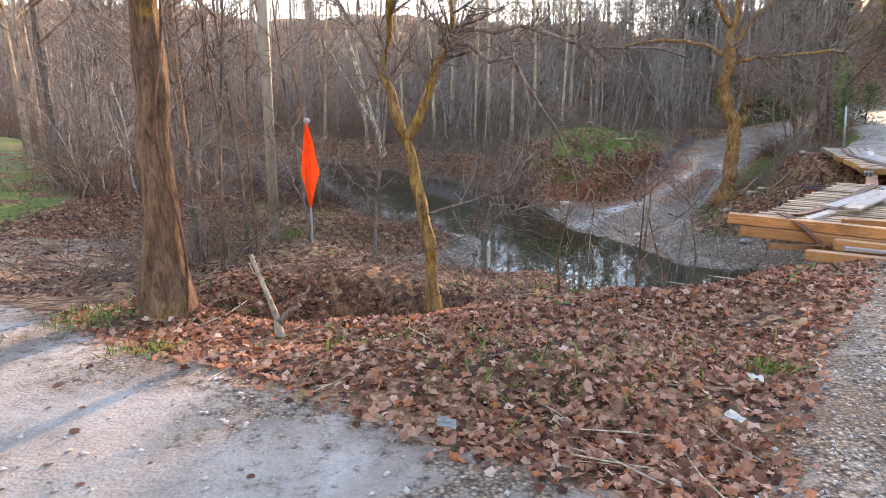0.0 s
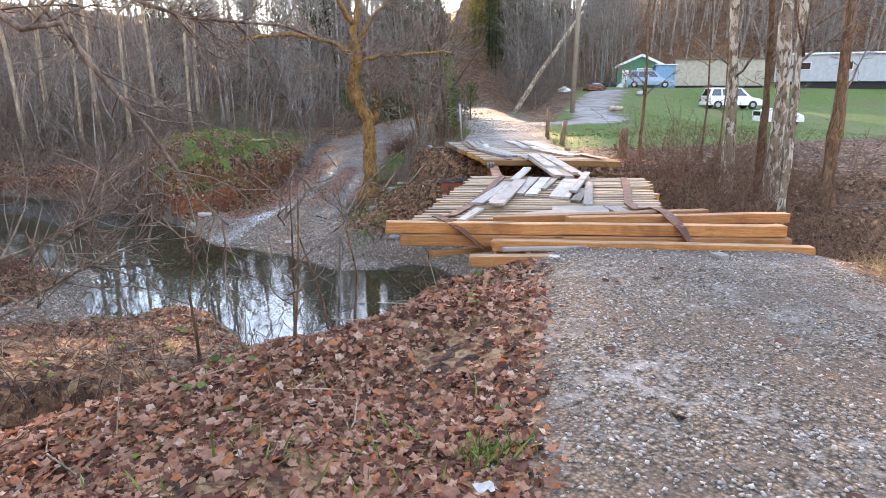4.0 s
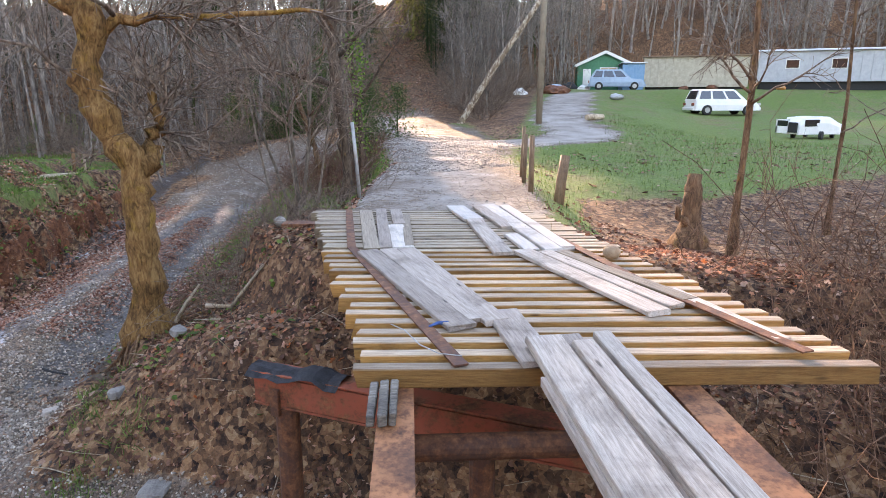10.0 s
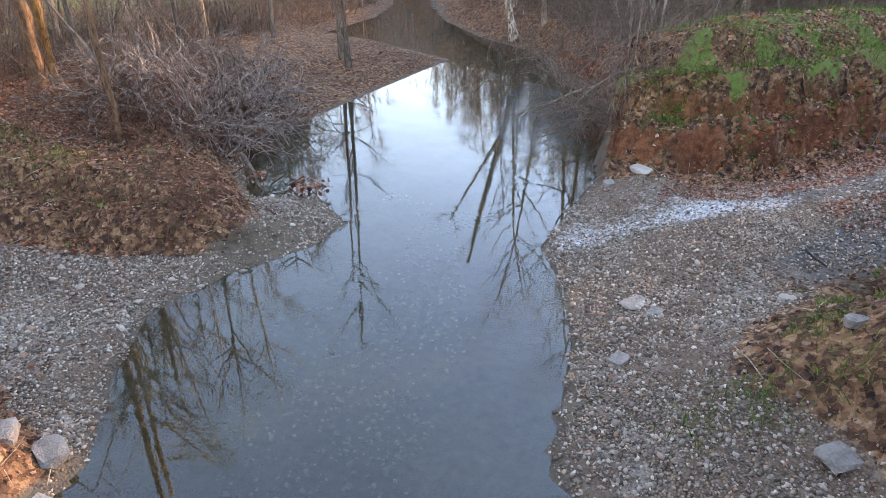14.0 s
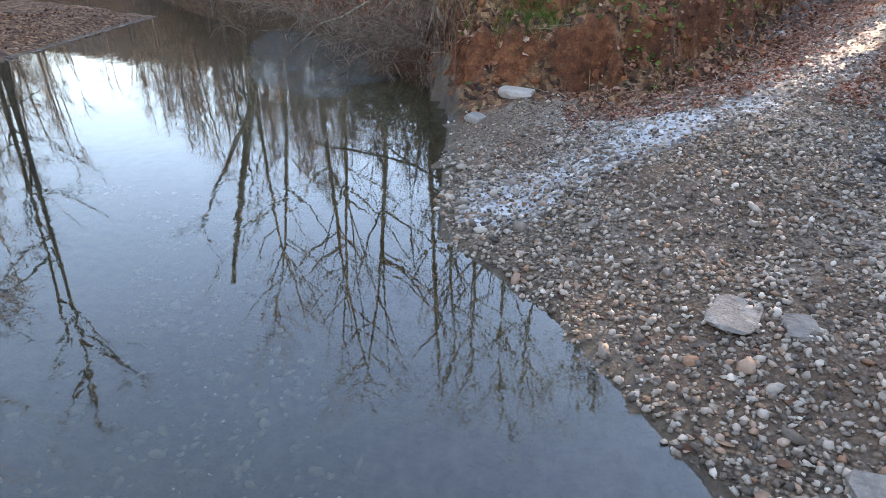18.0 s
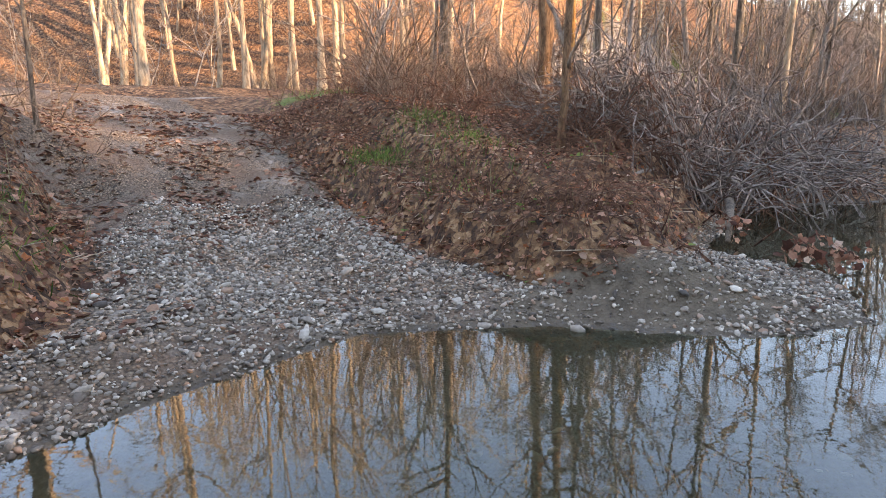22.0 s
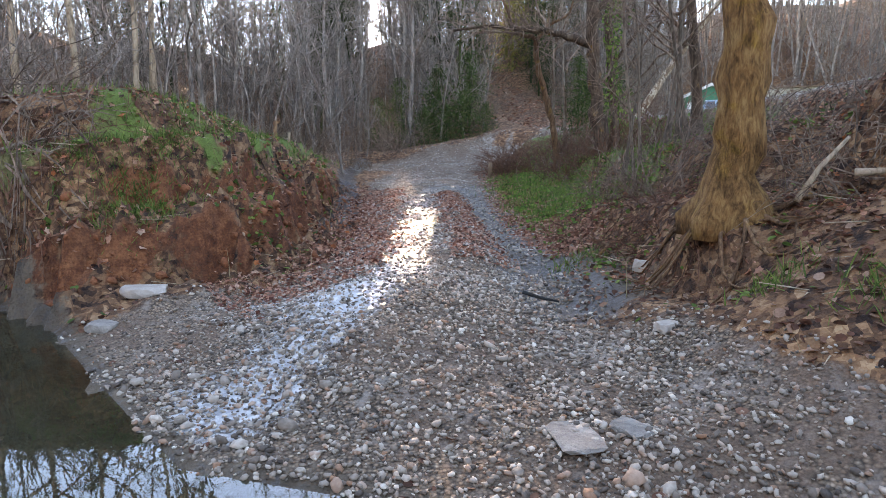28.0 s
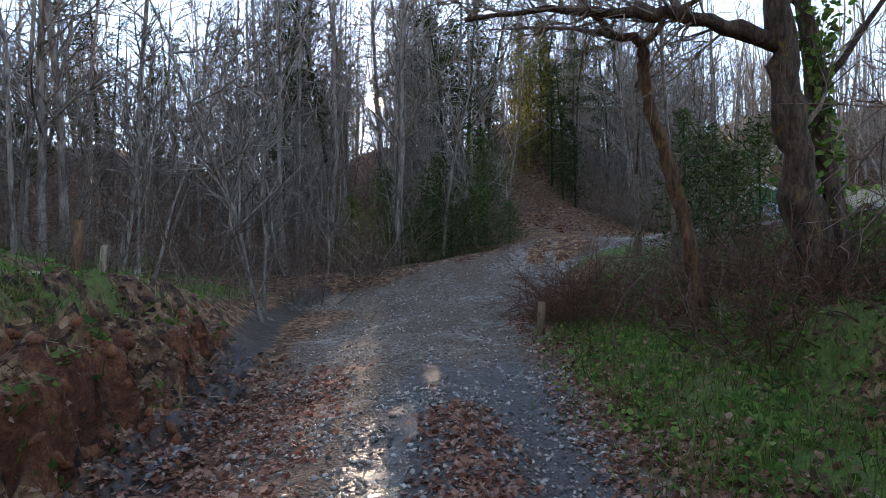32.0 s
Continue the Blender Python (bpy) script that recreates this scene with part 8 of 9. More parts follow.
# ---- posts, poles, flag and small things by the tracks ----
def post(name, x, y, tall, r, material, label, lean=(0, 0), sides=8, category="post", group=""):
    z = hz(x, y)
    bm = bmesh.new()
    pts = [(0, 0, -0.2), (lean[0] * 0.5, lean[1] * 0.5, tall * 0.5), (lean[0], lean[1], tall)]
    tube(bm, pts, (r * 1.06, r, r * 0.94), sides)
    for f in bm.faces:
        f.smooth = len(f.verts) == 4
    ob = part(name, bm, material)
    ob.matrix_world = pose(x, y, z)
    return tagged(ob, label, category, group)


post("fence_post", 14.83, 18.02, 0.95, 0.045, post_wood, "dark wooden fence post at the lawn's corner", (0.01, 0.02), group="fence posts")
post("fence_post", 15.03, 17.58, 0.78, 0.085, post_wood, "stout split fence post leaning at the lawn's edge", (0.14, 0.0), group="fence posts")
post("fence_post", 15.5, 18.9, 0.9, 0.04, post_wood, "thin grey fence post behind its neighbour", (0.03, 0.0), group="fence posts")
post("fence_post", 16.1, 19.6, 1.0, 0.035, post_wood, "slim leaning fence post by the road", (0.08, 0.03), group="fence posts")
post("marker_post", 12.4, 19.6, 1.25, 0.03, galv, "thin pale marker post at the road's edge", (-0.1, 0.02))
post("track_post", 15.7, 31.5, 0.5, 0.06, post_wood, "short broken post at the ford track's edge", (0.05, 0.02))
post("bank_stump", 9.83, 33.76, 0.8, 0.055, bark_brown, "splintered pale stump on the grassy bank", (0.04, 0.0), category="stump")
post("bank_stump", 10.1, 33.4, 0.4, 0.04, dead_stick, "short broken stick standing on the grassy bank", (0.02, 0.0), category="stump")
post("bank_pole", -3.04, 11.09, 9.5, 0.085, pole_wood, "straight weathered pale pole on the near bank", (0.1, 0.05), 10, "pole")
up = post("utility_pole", 27.9, 30.9, 11.0, 0.14, pole_wood, "tall weathered wooden utility pole by the drive", (0.15, 0.0), 12, "utility pole")
bm = bmesh.new()
tube(bm, [(0, 0, -0.3), (1.35, -1.15, 2.6), (3.3, -2.9, 6.4)], (0.17, 0.14, 0.11), 10)
ob = part("leaning_trunk", bm, bark_pale)
ob.matrix_world = pose(27.0, 35.75, hz(27.0, 35.75))
tagged(ob, "pale dead trunk leaning against the trees by the junction", "dead tree")

# logs on the bank
for i, (x, y, L, r, a) in enumerate(((9.1, 32.6, 1.5, 0.07, 20), (9.2, 32.85, 1.3, 0.06, 12), (9.0, 32.45, 1.1, 0.05, 35))):
    bm = bmesh.new()
    tube(bm, [(-L / 2, 0, 0), (0, 0.03, 0.02), (L / 2, 0, 0)], (r, r * 0.95, r * 0.85), 9)
    ob = part("log", bm, dead_stick)
    ob.matrix_world = pose(x, y, hz(x, y) + r * 0.8, 0, 0, a)
    tagged(ob, "bleached log lying on the grassy bank", "log", "logs on the bank")
for name, pts, r, m, lab in (
        ("fallen_branch", [(15.7, 28.8, 0.8), (15.9, 28.65, 0.85), (16.21, 28.44, 0.6), (16.53, 28.22, 0.52), (16.74, 28.08, 0.45), (17.01, 27.9, 0.2)], 0.035, dead_stick, "curved pale branch lying across the thicket"),
        ("fallen_branch", [(9.1, 21.3, 0.06), (9.6, 21.6, 0.1), (10.0, 22.3, 0.06)], 0.02, bark_brown, "fallen branch on the slope above the ford"),
        ("fallen_branch", [(9.55, 18.9, 0.25), (9.8, 18.6, 0.12), (10.1, 18.1, 0.06)], 0.035, dead_stick, "broken branch leaning on the leafy slope"),
        ("fallen_branch", [(9.2, 19.2, 0.1), (9.35, 19.1, 0.3), (9.5, 18.95, 0.55)], 0.03, dead_stick, "short stick propped beside the mossy tree"),
        ("fallen_branch", [(4.9, 24.2, 0.75), (5.4, 24.45, 0.8), (5.9, 24.8, 0.75)], 0.022, bark_brown, "branch sticking out of the clay bank"),
        ("driftwood_branch", [(4.0, 25.7, 1.85), (3.69, 25.58, 1.77), (3.29, 25.52, 1.62), (2.93, 25.38, 1.36), (2.46, 25.24, 1.2), (2.08, 24.84, 0.98), (1.81, 24.64, 0.91), (1.6, 24.41, 0.7)], 0.026, bark_grey, "pale crooked branch hanging over the water"),
        ("driftwood_branch", [(2.95, 25.4, 1.4), (2.71, 25.2, 1.13), (2.57, 25.1, 0.97), (2.75, 24.95, 0.9)], 0.02, bark_grey, "pale thin branch hanging over the water"),
        ("driftwood_log", [(-2.6, 20.0, 0.35), (-1.9, 19.6, 0.28), (-1.4, 19.3, 0.1)], 0.06, bark_grey, "grey driftwood log at the brushy bank's foot"),
        ("dark_stick", [(7.65, 20.98, 0.3), (7.8, 20.86, 0.33), (7.95, 20.78, 0.33)], 0.02, rubber, "short black stick lying on the ford"),
        ("fallen_branch", [(-4.2, 16.6, 0.9), (-5.0, 17.0, 1.3), (-5.8, 16.9, 1.6), (-6.8, 16.5, 1.6)], 0.025, dead_stick, "bleached crooked branch on the brushy bank")):
    P = [Vector(p) for p in pts]
    rise = name in ("fallen_branch", "dark_stick") and pts[0][2] < 0.6
    bm = bmesh.new()
    Q = [p + Vector((0, 0, hz(p.x, p.y) if rise and name != "dark_stick" else (hz(p.x, p.y) - p.z + 0.04 if name == "dark_stick" else 0))) for p in P]
    tube(bm, Q, np.linspace(r, r * 0.5, len(Q)), 8)
    for f in bm.faces:
        f.smooth = True
    tagged(part(name, bm, m), lab, "branch")

# clutter where the drive ends: a scrap heap, a tarpaulin bundle and a sawn log
for x, y, wide, tall, m, name, words in ((41.47, 42.72, 1.1, 0.55, rust_dark, "scrap_heap", "low heap of dark rusty scrap beside the drive"), (38.87, 43.77, 0.6, 0.42, litter_white, "tarpaulin_bundle", "crumpled pale tarpaulin bundle on the leafy verge")):
    bm = bmesh.new()
    bmesh.ops.create_icosphere(bm, subdivisions=3, radius=1.0)
    for v in bm.verts:
        c = v.co.copy()
        k = 1 + 0.22 * math.sin(5.1 * c.x + 2 * c.y + x) * math.cos(4.3 * c.y + y) + 0.12 * math.sin(11 * c.z + 7 * c.x)
        v.co = (c.x * wide * k, c.y * wide * 0.7 * k, max(c.z * tall * k, -0.05))
    ob = part(name, bm, m)
    ob.location = (x, y, hz(x, y))
    tagged(ob, words, "clutter")
bm = bmesh.new()
tube(bm, [(-0.55, 0, 0.12), (0.0, 0.03, 0.13), (0.55, -0.04, 0.12)], (0.13, 0.14, 0.12), 10)
ob = part("sawn_log", bm, dead_stick)
ob.location = (31.02, 30.35, hz(31.02, 30.35))
tagged(ob, "short sawn log lying on the lawn", "log")
# marker flag: folded fluorescent cloth on a steel post
fx, fy = -1.9, 8.95
fz = hz(fx, fy)
flag = thing("marker_flag", pose(fx, fy, fz), "folded fluorescent orange marker flag on a steel post", "flag")
bm = bmesh.new()
tube(bm, [(0, 0, -0.1), (0, 0, 3.92 - fz)], (0.018, 0.016), 8)
part("post", bm, galv, flag)
bm = bmesh.new()
cols = []
for i, (z, w) in enumerate(((3.92, 0.02), (3.7, 0.10), (3.45, 0.15), (3.25, 0.20), (3.05, 0.12), (2.85, 0.06), (2.75, 0.03))):
    cols.append([bm.verts.new((x, y, z - fz)) for x, y in ((-w * 0.55, -0.03), (-w * 0.2, -0.07), (w * 0.2, -0.03), (w * 0.8, -0.06))])
for a, b in zip(cols[:-1], cols[1:]):
    for j in range(3):
        bm.faces.new((a[j], a[j + 1], b[j + 1], b[j]))
bmesh.ops.solidify(bm, geom=bm.faces[:], thickness=0.006)
part("cloth", bm, orange_vinyl, flag, "crumpled orange vinyl")
bm = bmesh.new()
bmesh.ops.create_icosphere(bm, subdivisions=2, radius=0.045)
bmesh.ops.translate(bm, verts=bm.verts[:], vec=(0, 0, 3.96 - fz))
part("cap", bm, pale_plank, flag, "pale knob on top")

# slabs and stones that stand out
for x, y, s, h, m, lab in ((4.65, 23.4, 0.3, 0.09, concrete, "flat pale slab at the clay bank's foot"), (4.2, 22.9, 0.2, 0.08, slab_mat, "small grey slab at the water's edge"), (6.0, 18.7, 0.25, 0.03, slab_mat, "split grey slab set in the pebbles"),
                           (6.28, 18.55, 0.16, 0.03, slab_mat, "grey slab among the pebbles"), (6.2, 17.5, 0.17, 0.06, slab_mat, "blocky grey rock on the gravel bar"), (8.98, 20.6, 0.13, 0.12, concrete, "pinkish rock beside the ford"),
                           (2.3, 13.4, 0.26, 0.10, slab_mat, "dark angular rock at the waterside"), (2.0, 13.2, 0.22, 0.12, slab_mat, "dark angular rock at the waterside"), (2.7, 13.0, 0.28, 0.1, slab_mat, "flat dark rock at the waterside"),
                           (8.3, 16.7, 0.28, 0.06, slab_mat, "grey slab half buried beneath the bridge"), (9.0, 18.2, 0.16, 0.1, slab_mat, "grey stone on the leafy slope"), (8.2, 17.9, 0.14, 0.09, slab_mat, "grey stone on the gravel slope"),
                           (7.6, 19.3, 0.13, 0.07, concrete, "pale stone on the gravel bar"), (6.1, 5.35, 0.12, 0.06, slab_mat, "chunk of old concrete in the gravel")):
    bm = bmesh.new()
    bmesh.ops.create_icosphere(bm, subdivisions=2, radius=1)
    for v in bm.verts:
        k = 1 + 0.35 * noise.noise(v.co * 1.6 + Vector((x * 3, y * 3, 0)))
        c = v.co * k
        c = Vector((max(min(c.x, 0.72), -0.75), max(min(c.y, 0.7), -0.66), max(min(c.z, 0.55), -0.6)))
        c = c + 0.16 * noise.noise_vector(v.co * 2.3 + Vector((y, x, 0)))
        v.co = (c.x * s, c.y * s * 0.7, c.z * h)
    ob = part("rock", bm, m)
    ob.matrix_world = pose(x, y, hz(x, y) + h * 0.3, 0, 0, x * 71 % 360)
    tagged(ob, lab, "rock", "rocks by the creek")
# scraps of litter
for x, y, s, m, lab in ((1.88, 3.48, 0.045, litter_white, "crumpled white paper among the leaves"), (1.55, 3.01, 0.045, litter_white, "white plastic scrap among the leaves"), (0.02, 3.05, 0.05, galv, "flattened grey scrap at the lane's edge")):
    bm = bmesh.new()
    g = [[bm.verts.new(((i - 1.5) * s * 0.7, (j - 1.5) * s * 0.45, brng.uniform(0.0, 0.6) * s)) for j in range(4)] for i in range(4)]
    for i in range(3):
        for j in range(3):
            bm.faces.new((g[i][j], g[i + 1][j], g[i + 1][j + 1], g[i][j + 1]))
    bmesh.ops.solidify(bm, geom=bm.faces[:], thickness=0.002)
    ob = part("litter", bm, m)
    ob.matrix_world = pose(x, y, hz(x, y) + 0.07, 10, 15, x * 200)
    tagged(ob, lab, "litter", "scraps of litter")

# ---- the yard: vehicles, cabin and trailers ----
def loft(bm, rings):
    rows = [[bm.verts.new(p) for p in r] for r in rings]
    n = len(rows[0])
    for a, b in zip(rows[:-1], rows[1:]):
        for i in range(n):
            bm.faces.new((a[i], a[(i + 1) % n], b[(i + 1) % n], b[i]))
    bm.faces.new(rows[0][::-1])
    bm.faces.new(rows[-1])
    bmesh.ops.recalc_face_normals(bm, faces=bm.faces[:])


def wheel(parent, x, y, r=0.33):
    bm = bmesh.new()
    tube(bm, [(x, y - 0.1, r), (x, y - 0.07, r), (x, y + 0.07, r), (x, y + 0.1, r)], (r * 0.9, r, r, r * 0.9), 20)
    w = part("wheel", bm, rubber, parent, "black tyre")
    bm = bmesh.new()
    s = 1 if y > 0 else -1
    tube(bm, [(x, y + s * 0.05, r), (x, y + s * 0.108, r)], (r * 0.6, r * 0.52), 16)
    rim = part("rim", bm, galv, w)


def car(name, m, label, L, W, H, hood, rear, paint):
    """A road car along x, nose at +x, standing on z = 0."""
    t = thing(name, m, label, "car", "vehicles in the yard")
    belt = H * 0.56
    bm = bmesh.new()
    prof = [(-L / 2, 0.45, 0.86), (-L / 2 + 0.12, belt, 0.95), (L / 2 - hood, belt, 1.0), (L / 2 - 0.3, belt * 0.9, 0.93), (L / 2, 0.6, 0.82)]
    rings = []
    for x, z, w in prof:
        h = W / 2 * w
        rings.append([(x, -h, 0.3), (x, -h * 1.02, 0.3 + (z - 0.3) * 0.55), (x, -h * 0.97, z), (x, h * 0.97, z), (x, h * 1.02, 0.3 + (z - 0.3) * 0.55), (x, h, 0.3)])
    loft(bm, rings)
    part("body", bm, paint, t)
    bm = bmesh.new()
    x0, x1, x2, x3 = -L / 2 + 0.06, -L / 2 + rear, L / 2 - hood - 0.75, L / 2 - hood + 0.05
    a, b = W / 2 * 0.95, W / 2 * 0.76
    lo = [(x0, -a, belt - 0.01), (x3, -a, belt - 0.01), (x3, a, belt - 0.01), (x0, a, belt - 0.01)]
    hi = [(x1, -b, H), (x2, -b, H), (x2, b, H), (x1, b, H)]
    vs, ws = [bm.verts.new(p) for p in lo], [bm.verts.new(p) for p in hi]
    for i in range(4):
        bm.faces.new((vs[i], vs[(i + 1) % 4], ws[(i + 1) % 4], ws[i]))
    bm.faces.new(ws)
    bmesh.ops.recalc_face_normals(bm, faces=bm.faces[:])
    bmesh.ops.bevel(bm, geom=[e for e in bm.edges if min(v.co.z for v in e.verts) > belt], offset=0.05, segments=2, affect="EDGES")
    part("roof", bm, paint, t)

    def pane(nm, c, off):
        bm = bmesh.new()
        cen = sum((Vector(p) for p in c), Vector()) / 4
        nrm = (Vector(c[1]) - Vector(c[0])).cross(Vector(c[3]) - Vector(c[0])).normalized()
        if nrm.dot(off) < 0:
            nrm = -nrm
        q = [cen + (Vector(p) - cen) * 0.97 for p in c]
        bm.faces.new([bm.verts.new(p + nrm * 0.012) for p in q])
        f = bmesh.ops.extrude_face_region(bm, geom=bm.faces[:])
        for v in f["geom"]:
            if isinstance(v, bmesh.types.BMVert):
                v.co -= nrm * 0.016
        bmesh.ops.recalc_face_normals(bm, faces=bm.faces[:])
        part(nm, bm, glass_dark, t)

    def on_side(k, h, s):
        xx = (x0 + (x3 - x0) * k) * (1 - h) + (x1 + (x2 - x1) * k) * h
        return (xx, s * (a * (1 - h) + b * h), belt + (H - belt) * h)
    for s in (-1, 1):
        for k0, k1 in ((0.06, 0.3), (0.34, 0.62), (0.66, 0.92)):
            pane("window", [on_side(k0, 0.14, s), on_side(k1, 0.14, s), on_side(k1, 0.84, s), on_side(k0, 0.84, s)], Vector((0, s, 0.3)))
    for kx, d in ((0, -1), (1, 1)):
        e = lambda h, y: ((x0 * (1 - h) + x1 * h) if d < 0 else (x3 * (1 - h) + x2 * h), y * (a * (1 - h) + b * h), belt + (H - belt) * h)
        pane("windscreen" if d > 0 else "rear_window", [e(0.12, -0.86), e(0.12, 0.86), e(0.86, 0.86), e(0.86, -0.86)], Vector((d, 0, 0.3)))
    for x in (-L / 2 + 0.85, L / 2 - 0.85):
        for y in (-W / 2 + 0.06, W / 2 - 0.06):
            wheel(t, x, y)
    for x, nm, mt in ((L / 2 + 0.01, "headlight", galv), (-L / 2 - 0.01, "tail_light", rust_red)):
        for y in (-W / 2 + 0.25, W / 2 - 0.25):
            bm = bmesh.new()
            box(bm, x - 0.05, x + 0.02, y - 0.14, y + 0.14, 0.6, 0.78, 0.01)
            part(nm, bm, mt, t)
    for x in (L / 2, -L / 2):
        bm = bmesh.new()
        box(bm, x - 0.09, x + 0.09, -W / 2 * 0.86, W / 2 * 0.86, 0.3, 0.5, 0.03)
        part("bumper", bm, paint, t)
    return t


def facing(x0, y0, x1, y1):
    """Pose at the middle of two points, x along them, on the ground."""
    mx, my = (x0 + x1) / 2, (y0 + y1) / 2
    return pose(mx, my, hz(mx, my), 0, 0, math.degrees(math.atan2(y1 - y0, x1 - x0)))


car("minivan", facing(46.0, 34.6, 49.0, 32.6), "white minivan parked on the lawn", 4.4, 1.8, 1.65, 1.0, 0.35, car_white)
car("suv", facing(51.0, 47.6, 53.6, 44.6), "pale blue estate car beside the cabin", 4.6, 1.85, 1.7, 1.2, 0.5, car_blue)

wreck = thing("stripped_car", pose(37.0, 23.2, hz(37.0, 23.2), 0, 0, 10) @ Matrix.Scale(0.72, 4), "stripped white car shell with its door hanging open", "car wreck", "vehicles in the yard")
bm = bmesh.new()
rings = []
for x, zt, w in ((-1.5, 0.95, 0.7), (-1.3, 1.22, 0.74), (-0.3, 1.3, 0.78), (0.5, 1.28, 0.8), (1.1, 0.95, 0.85), (1.6, 0.75, 0.8)):
    rings.append([(x, -w, 0.25), (x, -w * 1.02, zt * 0.7), (x, -w * 0.85, zt), (x, w * 0.85, zt), (x, w * 1.02, zt * 0.7), (x, w, 0.25)])
loft(bm, rings)
bmesh.ops.rotate(bm, verts=bm.verts[:], cent=(0, 0, 0), matrix=Matrix.Rotation(radians(-35), 3, "Z"))
part("shell", bm, car_white, wreck)
# black block added for the shade inside the gutted opening
bm = bmesh.new()
box(bm, -1.62, -1.35, -0.55, 0.62, 0.35, 0.95, 0.02)
bmesh.ops.rotate(bm, verts=bm.verts[:], cent=(0, 0, 0), matrix=Matrix.Rotation(radians(-35), 3, "Z"))
part("engine_bay", bm, rubber, wreck, "black block standing for the dark inside of the gutted opening")
bm = bmesh.new()
box(bm, -1.2, -0.2, -0.79, -0.74, 0.72, 1.12, 0.01)
bmesh.ops.rotate(bm, verts=bm.verts[:], cent=(0, 0, 0), matrix=Matrix.Rotation(radians(-35), 3, "Z"))
part("window", bm, glass_dark, wreck)
bm = bmesh.new()
for q in ((-0.03, 0.03, 0, 0.08, 0.3, 1.15), (-0.03, 0.03, 0.72, 0.8, 0.3, 1.1), (-0.03, 0.03, 0, 0.8, 0.3, 0.7), (-0.03, 0.03, 0, 0.8, 1.05, 1.12)):
    box(bm, *q)
door = part("door", bm, car_white, wreck, "door swung open")
door.matrix_basis = pose(-1.25, 0.95, 0, 0, 0, -10)
bm = bmesh.new()
box(bm, -0.01, 0.01, 0.08, 0.72, 0.72, 1.04)
part("pane", bm, glass_dark, door)
for x, y in ((-1.0, -0.75), (1.0, -0.9), (-0.6, 0.85), (1.1, 0.6)):
    bm = bmesh.new()
    tube(bm, [(x, y - 0.09, 0.22), (x, y + 0.09, 0.22)], (0.24, 0.24), 16)
    part("tyre", bm, rubber, wreck)


def shed(name, m, label, L, D, H, wall, end, roof, fall=0.3, lift=0.35, panels=10, windows=(), category="trailer"):
    """A long box of panels along x, its front at y = 0."""
    t = thing(name, m, label, category, "buildings in the yard")
    w = L / panels
    for i in range(panels):
        bm = bmesh.new()
        box(bm, -L / 2 + i * w + 0.008, -L / 2 + (i + 1) * w - 0.008, 0.0, 0.05, lift, H, 0.006)
        part("wall_panel", bm, wall, t)
    for x in (-L / 2, L / 2 - 0.06):
        bm = bmesh.new()
        box(bm, x, x + 0.06, 0.055, D, lift, H - fall * 0.5, 0.006)
        part("end_wall", bm, end if x < 0 else wall, t)
    bm = bmesh.new()
    box(bm, -L / 2 + 0.06, L / 2 - 0.06, D - 0.06, D, lift, H - fall, 0.006)
    part("back_wall", bm, wall, t)
    bm = bmesh.new()
    vs = box(bm, -L / 2 - 0.15, L / 2 + 0.15, -0.25, D + 0.2, H + 0.01, H + 0.1)
    for v in vs:
        v.co.z -= fall * max(0, v.co.y) / D
    part("roof", bm, roof, t)
    # black block added in place of the shade beneath the floor
    bm = bmesh.new()
    box(bm, -L / 2 + 0.2, L / 2 - 0.2, 0.3, D - 0.3, -0.05, lift, 0)
    part("skirting", bm, rubber, t, "black block standing for the shade under the floor")
    for x, z, ww, hh in windows:
        bm = bmesh.new()
        box(bm, x - ww / 2 - 0.06, x + ww / 2 + 0.06, -0.03, -0.002, z - hh / 2 - 0.06, z + hh / 2 + 0.06, 0.005)
        fr = part("window", bm, trim_white, t)
        bm = bmesh.new()
        box(bm, x - ww / 2, x + ww / 2, -0.045, -0.032, z - hh / 2, z + hh / 2)
        part("pane", bm, glass_dark, fr)
    return t


shed("long_shed", facing(55.4, 45.8, 60.0, 38.6), "cream metal-sided shed with a blue end and rusty roof edge", 8.4, 3.2, 2.75, cream_board, blue_board, roof_brown, 0.3, 0.25, 14, category="shed")
shed("blue_lean_to", facing(54.0, 46.9, 55.5, 45.6), "blue-painted boarded lean-to against the shed", 1.9, 2.2, 2.3, blue_board, blue_board, roof_metal, 0.2, 0.05, 8, category="shed")
shed("house_trailer", facing(60.6, 38.4, 68.5, 24.2), "long white house trailer with a silver roof", 16.0, 4.0, 3.1, white_panel, white_panel, roof_metal, -0.3, 0.7, 22, [(-5.5, 2.1, 0.9, 0.6), (-2.2, 2.1, 1.0, 0.7), (1.5, 2.0, 0.8, 1.0), (5.0, 2.1, 1.0, 0.7)])

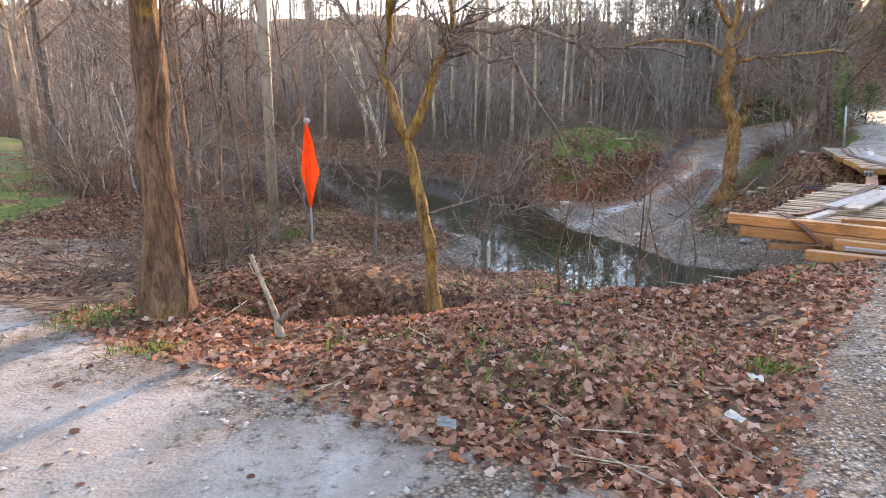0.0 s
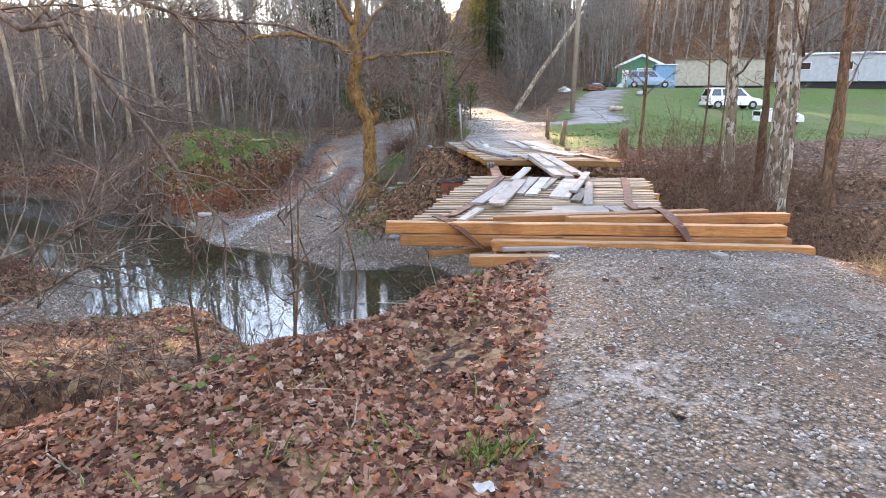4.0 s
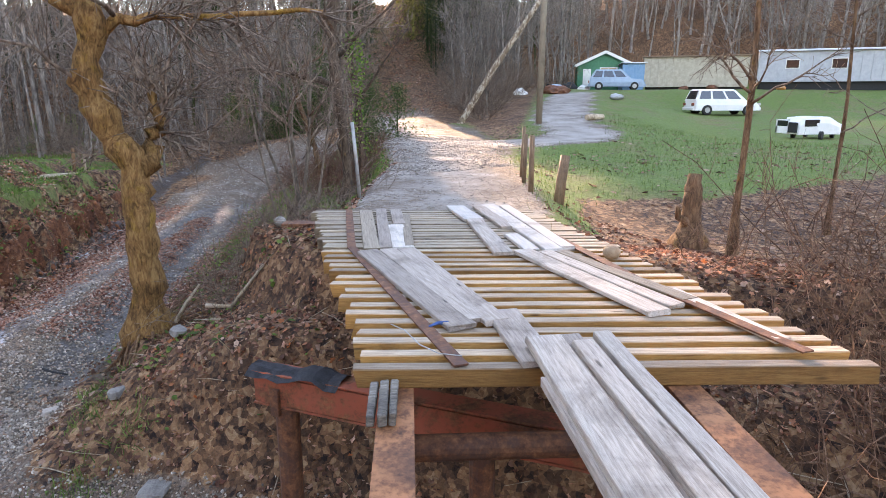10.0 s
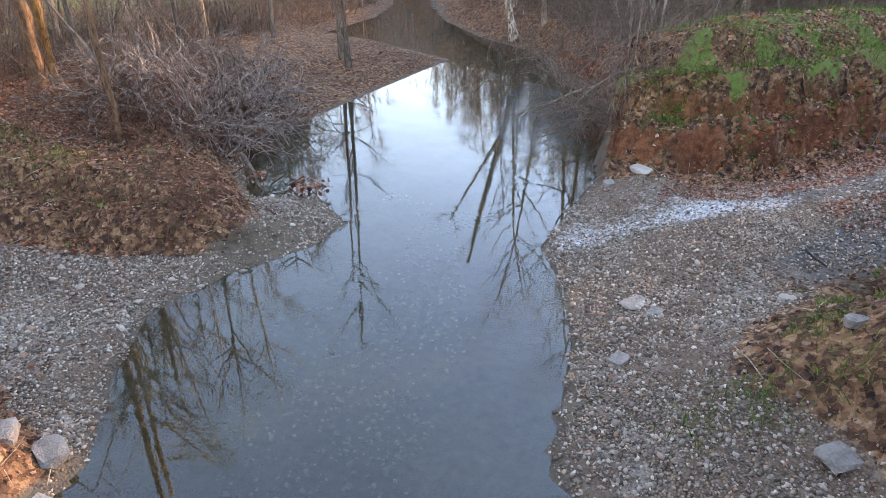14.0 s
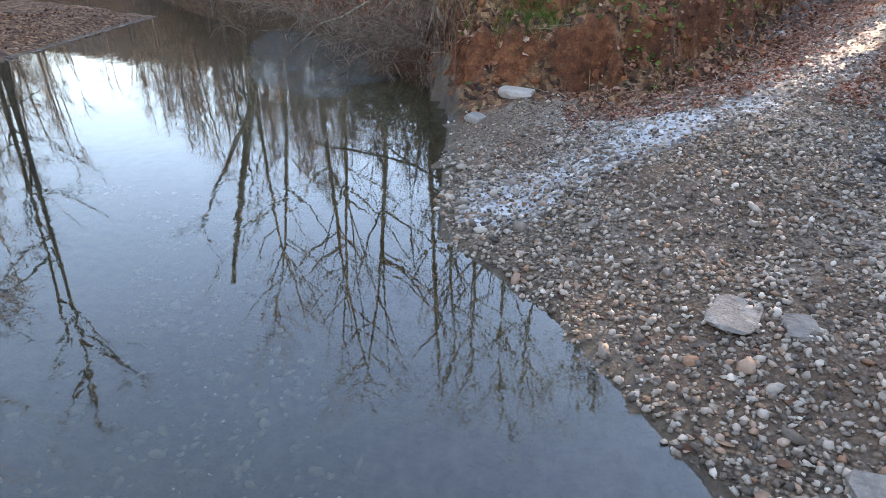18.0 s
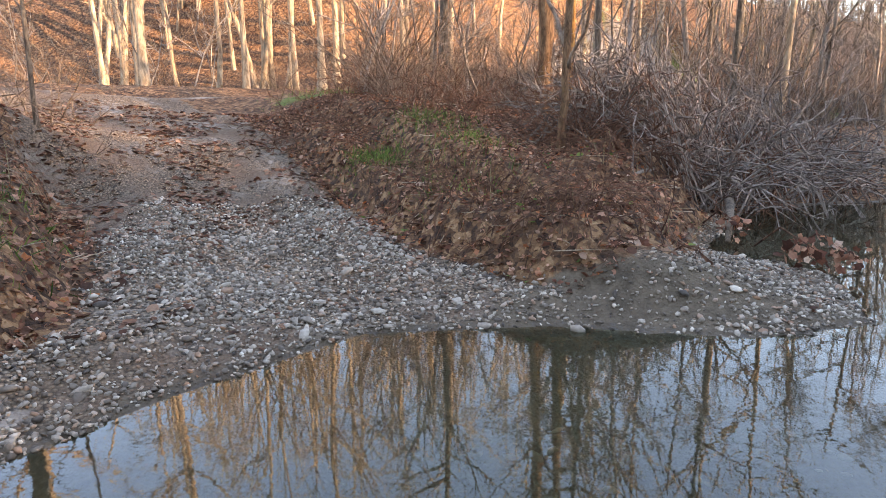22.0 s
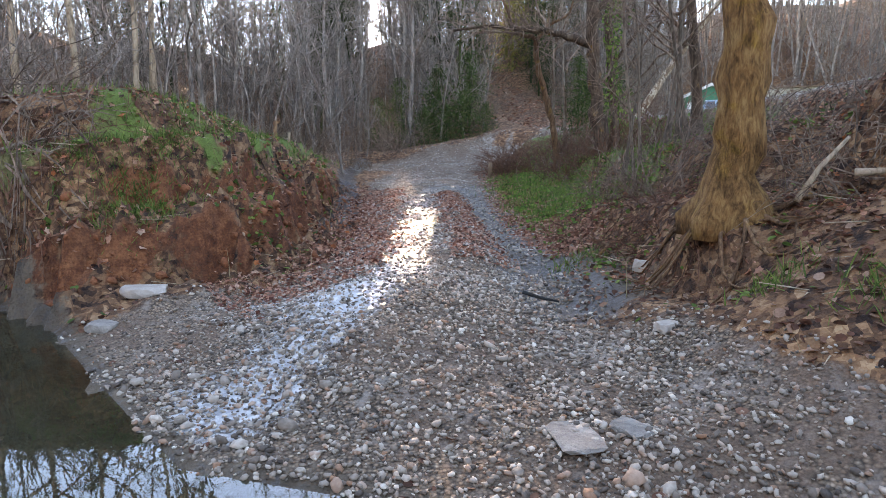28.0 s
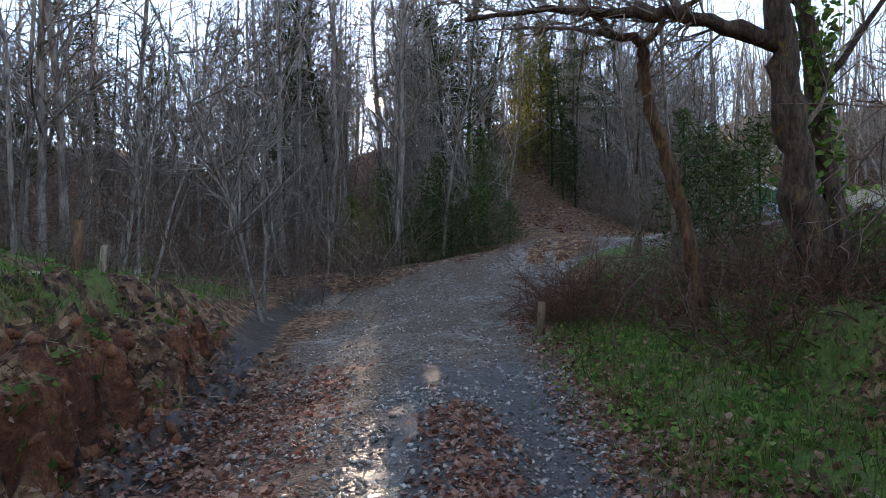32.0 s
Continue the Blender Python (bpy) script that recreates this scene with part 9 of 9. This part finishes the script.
cabin = thing("green_cabin", facing(52.4, 50.8, 56.0, 47.2), "small green board cabin with a white-edged gable", "cabin", "buildings in the yard")
bm = bmesh.new()
box(bm, -2.4, 2.4, 0, 3.6, -0.1, 2.3)
v = [bm.verts.new(p) for p in ((-2.4, 0, 2.3), (2.4, 0, 2.3), (0, 0, 3.4), (-2.4, 3.6, 2.3), (2.4, 3.6, 2.3), (0, 3.6, 3.4))]
bm.faces.new((v[0], v[1], v[2]))
bm.faces.new((v[5], v[4], v[3]))
part("wall", bm, green_board, cabin)
for s in (-1, 1):
    bm = bmesh.new()
    q = box(bm, 0, 2.9, -0.35, 3.9, 0, 0.1)
    bmesh.ops.rotate(bm, verts=bm.verts[:], cent=(0, 0, 0), matrix=Matrix.Rotation(radians(24.6), 3, "Y"))
    if s < 0:
        bmesh.ops.scale(bm, verts=bm.verts[:], vec=(-1, 1, 1))
        bmesh.ops.reverse_faces(bm, faces=bm.faces[:])
    bmesh.ops.translate(bm, verts=bm.verts[:], vec=(0, 0, 3.42))
    rf = part("roof", bm, roof_metal, cabin)
    bm = bmesh.new()
    box(bm, 0, 2.92, -0.4, -0.355, -0.12, 0.12)
    bmesh.ops.rotate(bm, verts=bm.verts[:], cent=(0, 0, 0), matrix=Matrix.Rotation(radians(24.6), 3, "Y"))
    if s < 0:
        bmesh.ops.scale(bm, verts=bm.verts[:], vec=(-1, 1, 1))
        bmesh.ops.reverse_faces(bm, faces=bm.faces[:])
    bmesh.ops.translate(bm, verts=bm.verts[:], vec=(0, 0, 3.42))
    part("bargeboard", bm, trim_white, rf, "white edge board")
for i in range(9):
    bm = bmesh.new()
    box(bm, -2.39, 2.39, -0.03, -0.004, 0.1 + i * 0.25, 0.1 + i * 0.25 + 0.235)
    part("board", bm, green_board, cabin)
for x, ww in ((0.35, 1.4),):
    bm = bmesh.new()
    box(bm, x - ww / 2 - 0.08, x + ww / 2 + 0.08, -0.07, -0.035, 0.95, 2.1)
    fr = part("window", bm, trim_white, cabin)
    for k in (-1, 1):
        bm = bmesh.new()
        box(bm, x + k * ww / 4 - ww / 4 + 0.03, x + k * ww / 4 + ww / 4 - 0.03, -0.085, -0.072, 1.03, 2.02)
        part("pane", bm, window_tan, fr, "tan-coloured pane")
bm = bmesh.new()
box(bm, -1.9, -1.2, -0.06, -0.035, 0.0, 1.95)
dr = part("door", bm, trim_white, cabin)
# yard clutter
crng = random.Random(9)
for i, (x, y, s, m, lab) in enumerate(((50.0, 49.5, 0.8, rubber, "dark tarpaulined heap beside the cabin"), (48.8, 50.2, 0.6, rubber, "low dark heap beside the cabin"), (50.8, 48.4, 0.5, litter_white, "white bundle beside the cabin"), (45.5, 46.5, 0.5, car_blue, "blue tub at the drive's end"),
                                       (60.2, 36.0, 0.4, orange_wood, "orange crate by the house trailer"), (57.8, 40.6, 0.45, rust_dark, "rusty scrap heap before the shed"), (56.6, 42.4, 0.4, rust_dark, "rusty scrap heap before the shed"), (40.5, 36.6, 0.35, galv, "grey stones at the drive's bend"), (33.5, 41.5, 0.4, rust_dark, "dark scrap by the thicket"))):
    bm = bmesh.new()
    bmesh.ops.create_icosphere(bm, subdivisions=2, radius=s)
    for v in bm.verts:
        k = 1 + 0.5 * noise.noise(v.co * 2.2 + Vector((i * 9, 0, 0)))
        v.co = Vector((v.co.x * 1.3, v.co.y, max(v.co.z, -0.2) * 0.7)) * k
    ob = part("scrap_mound", bm, m)
    ob.matrix_world = pose(x, y, hz(x, y) + 0.1)
    tagged(ob, lab, "heap", "yard clutter")
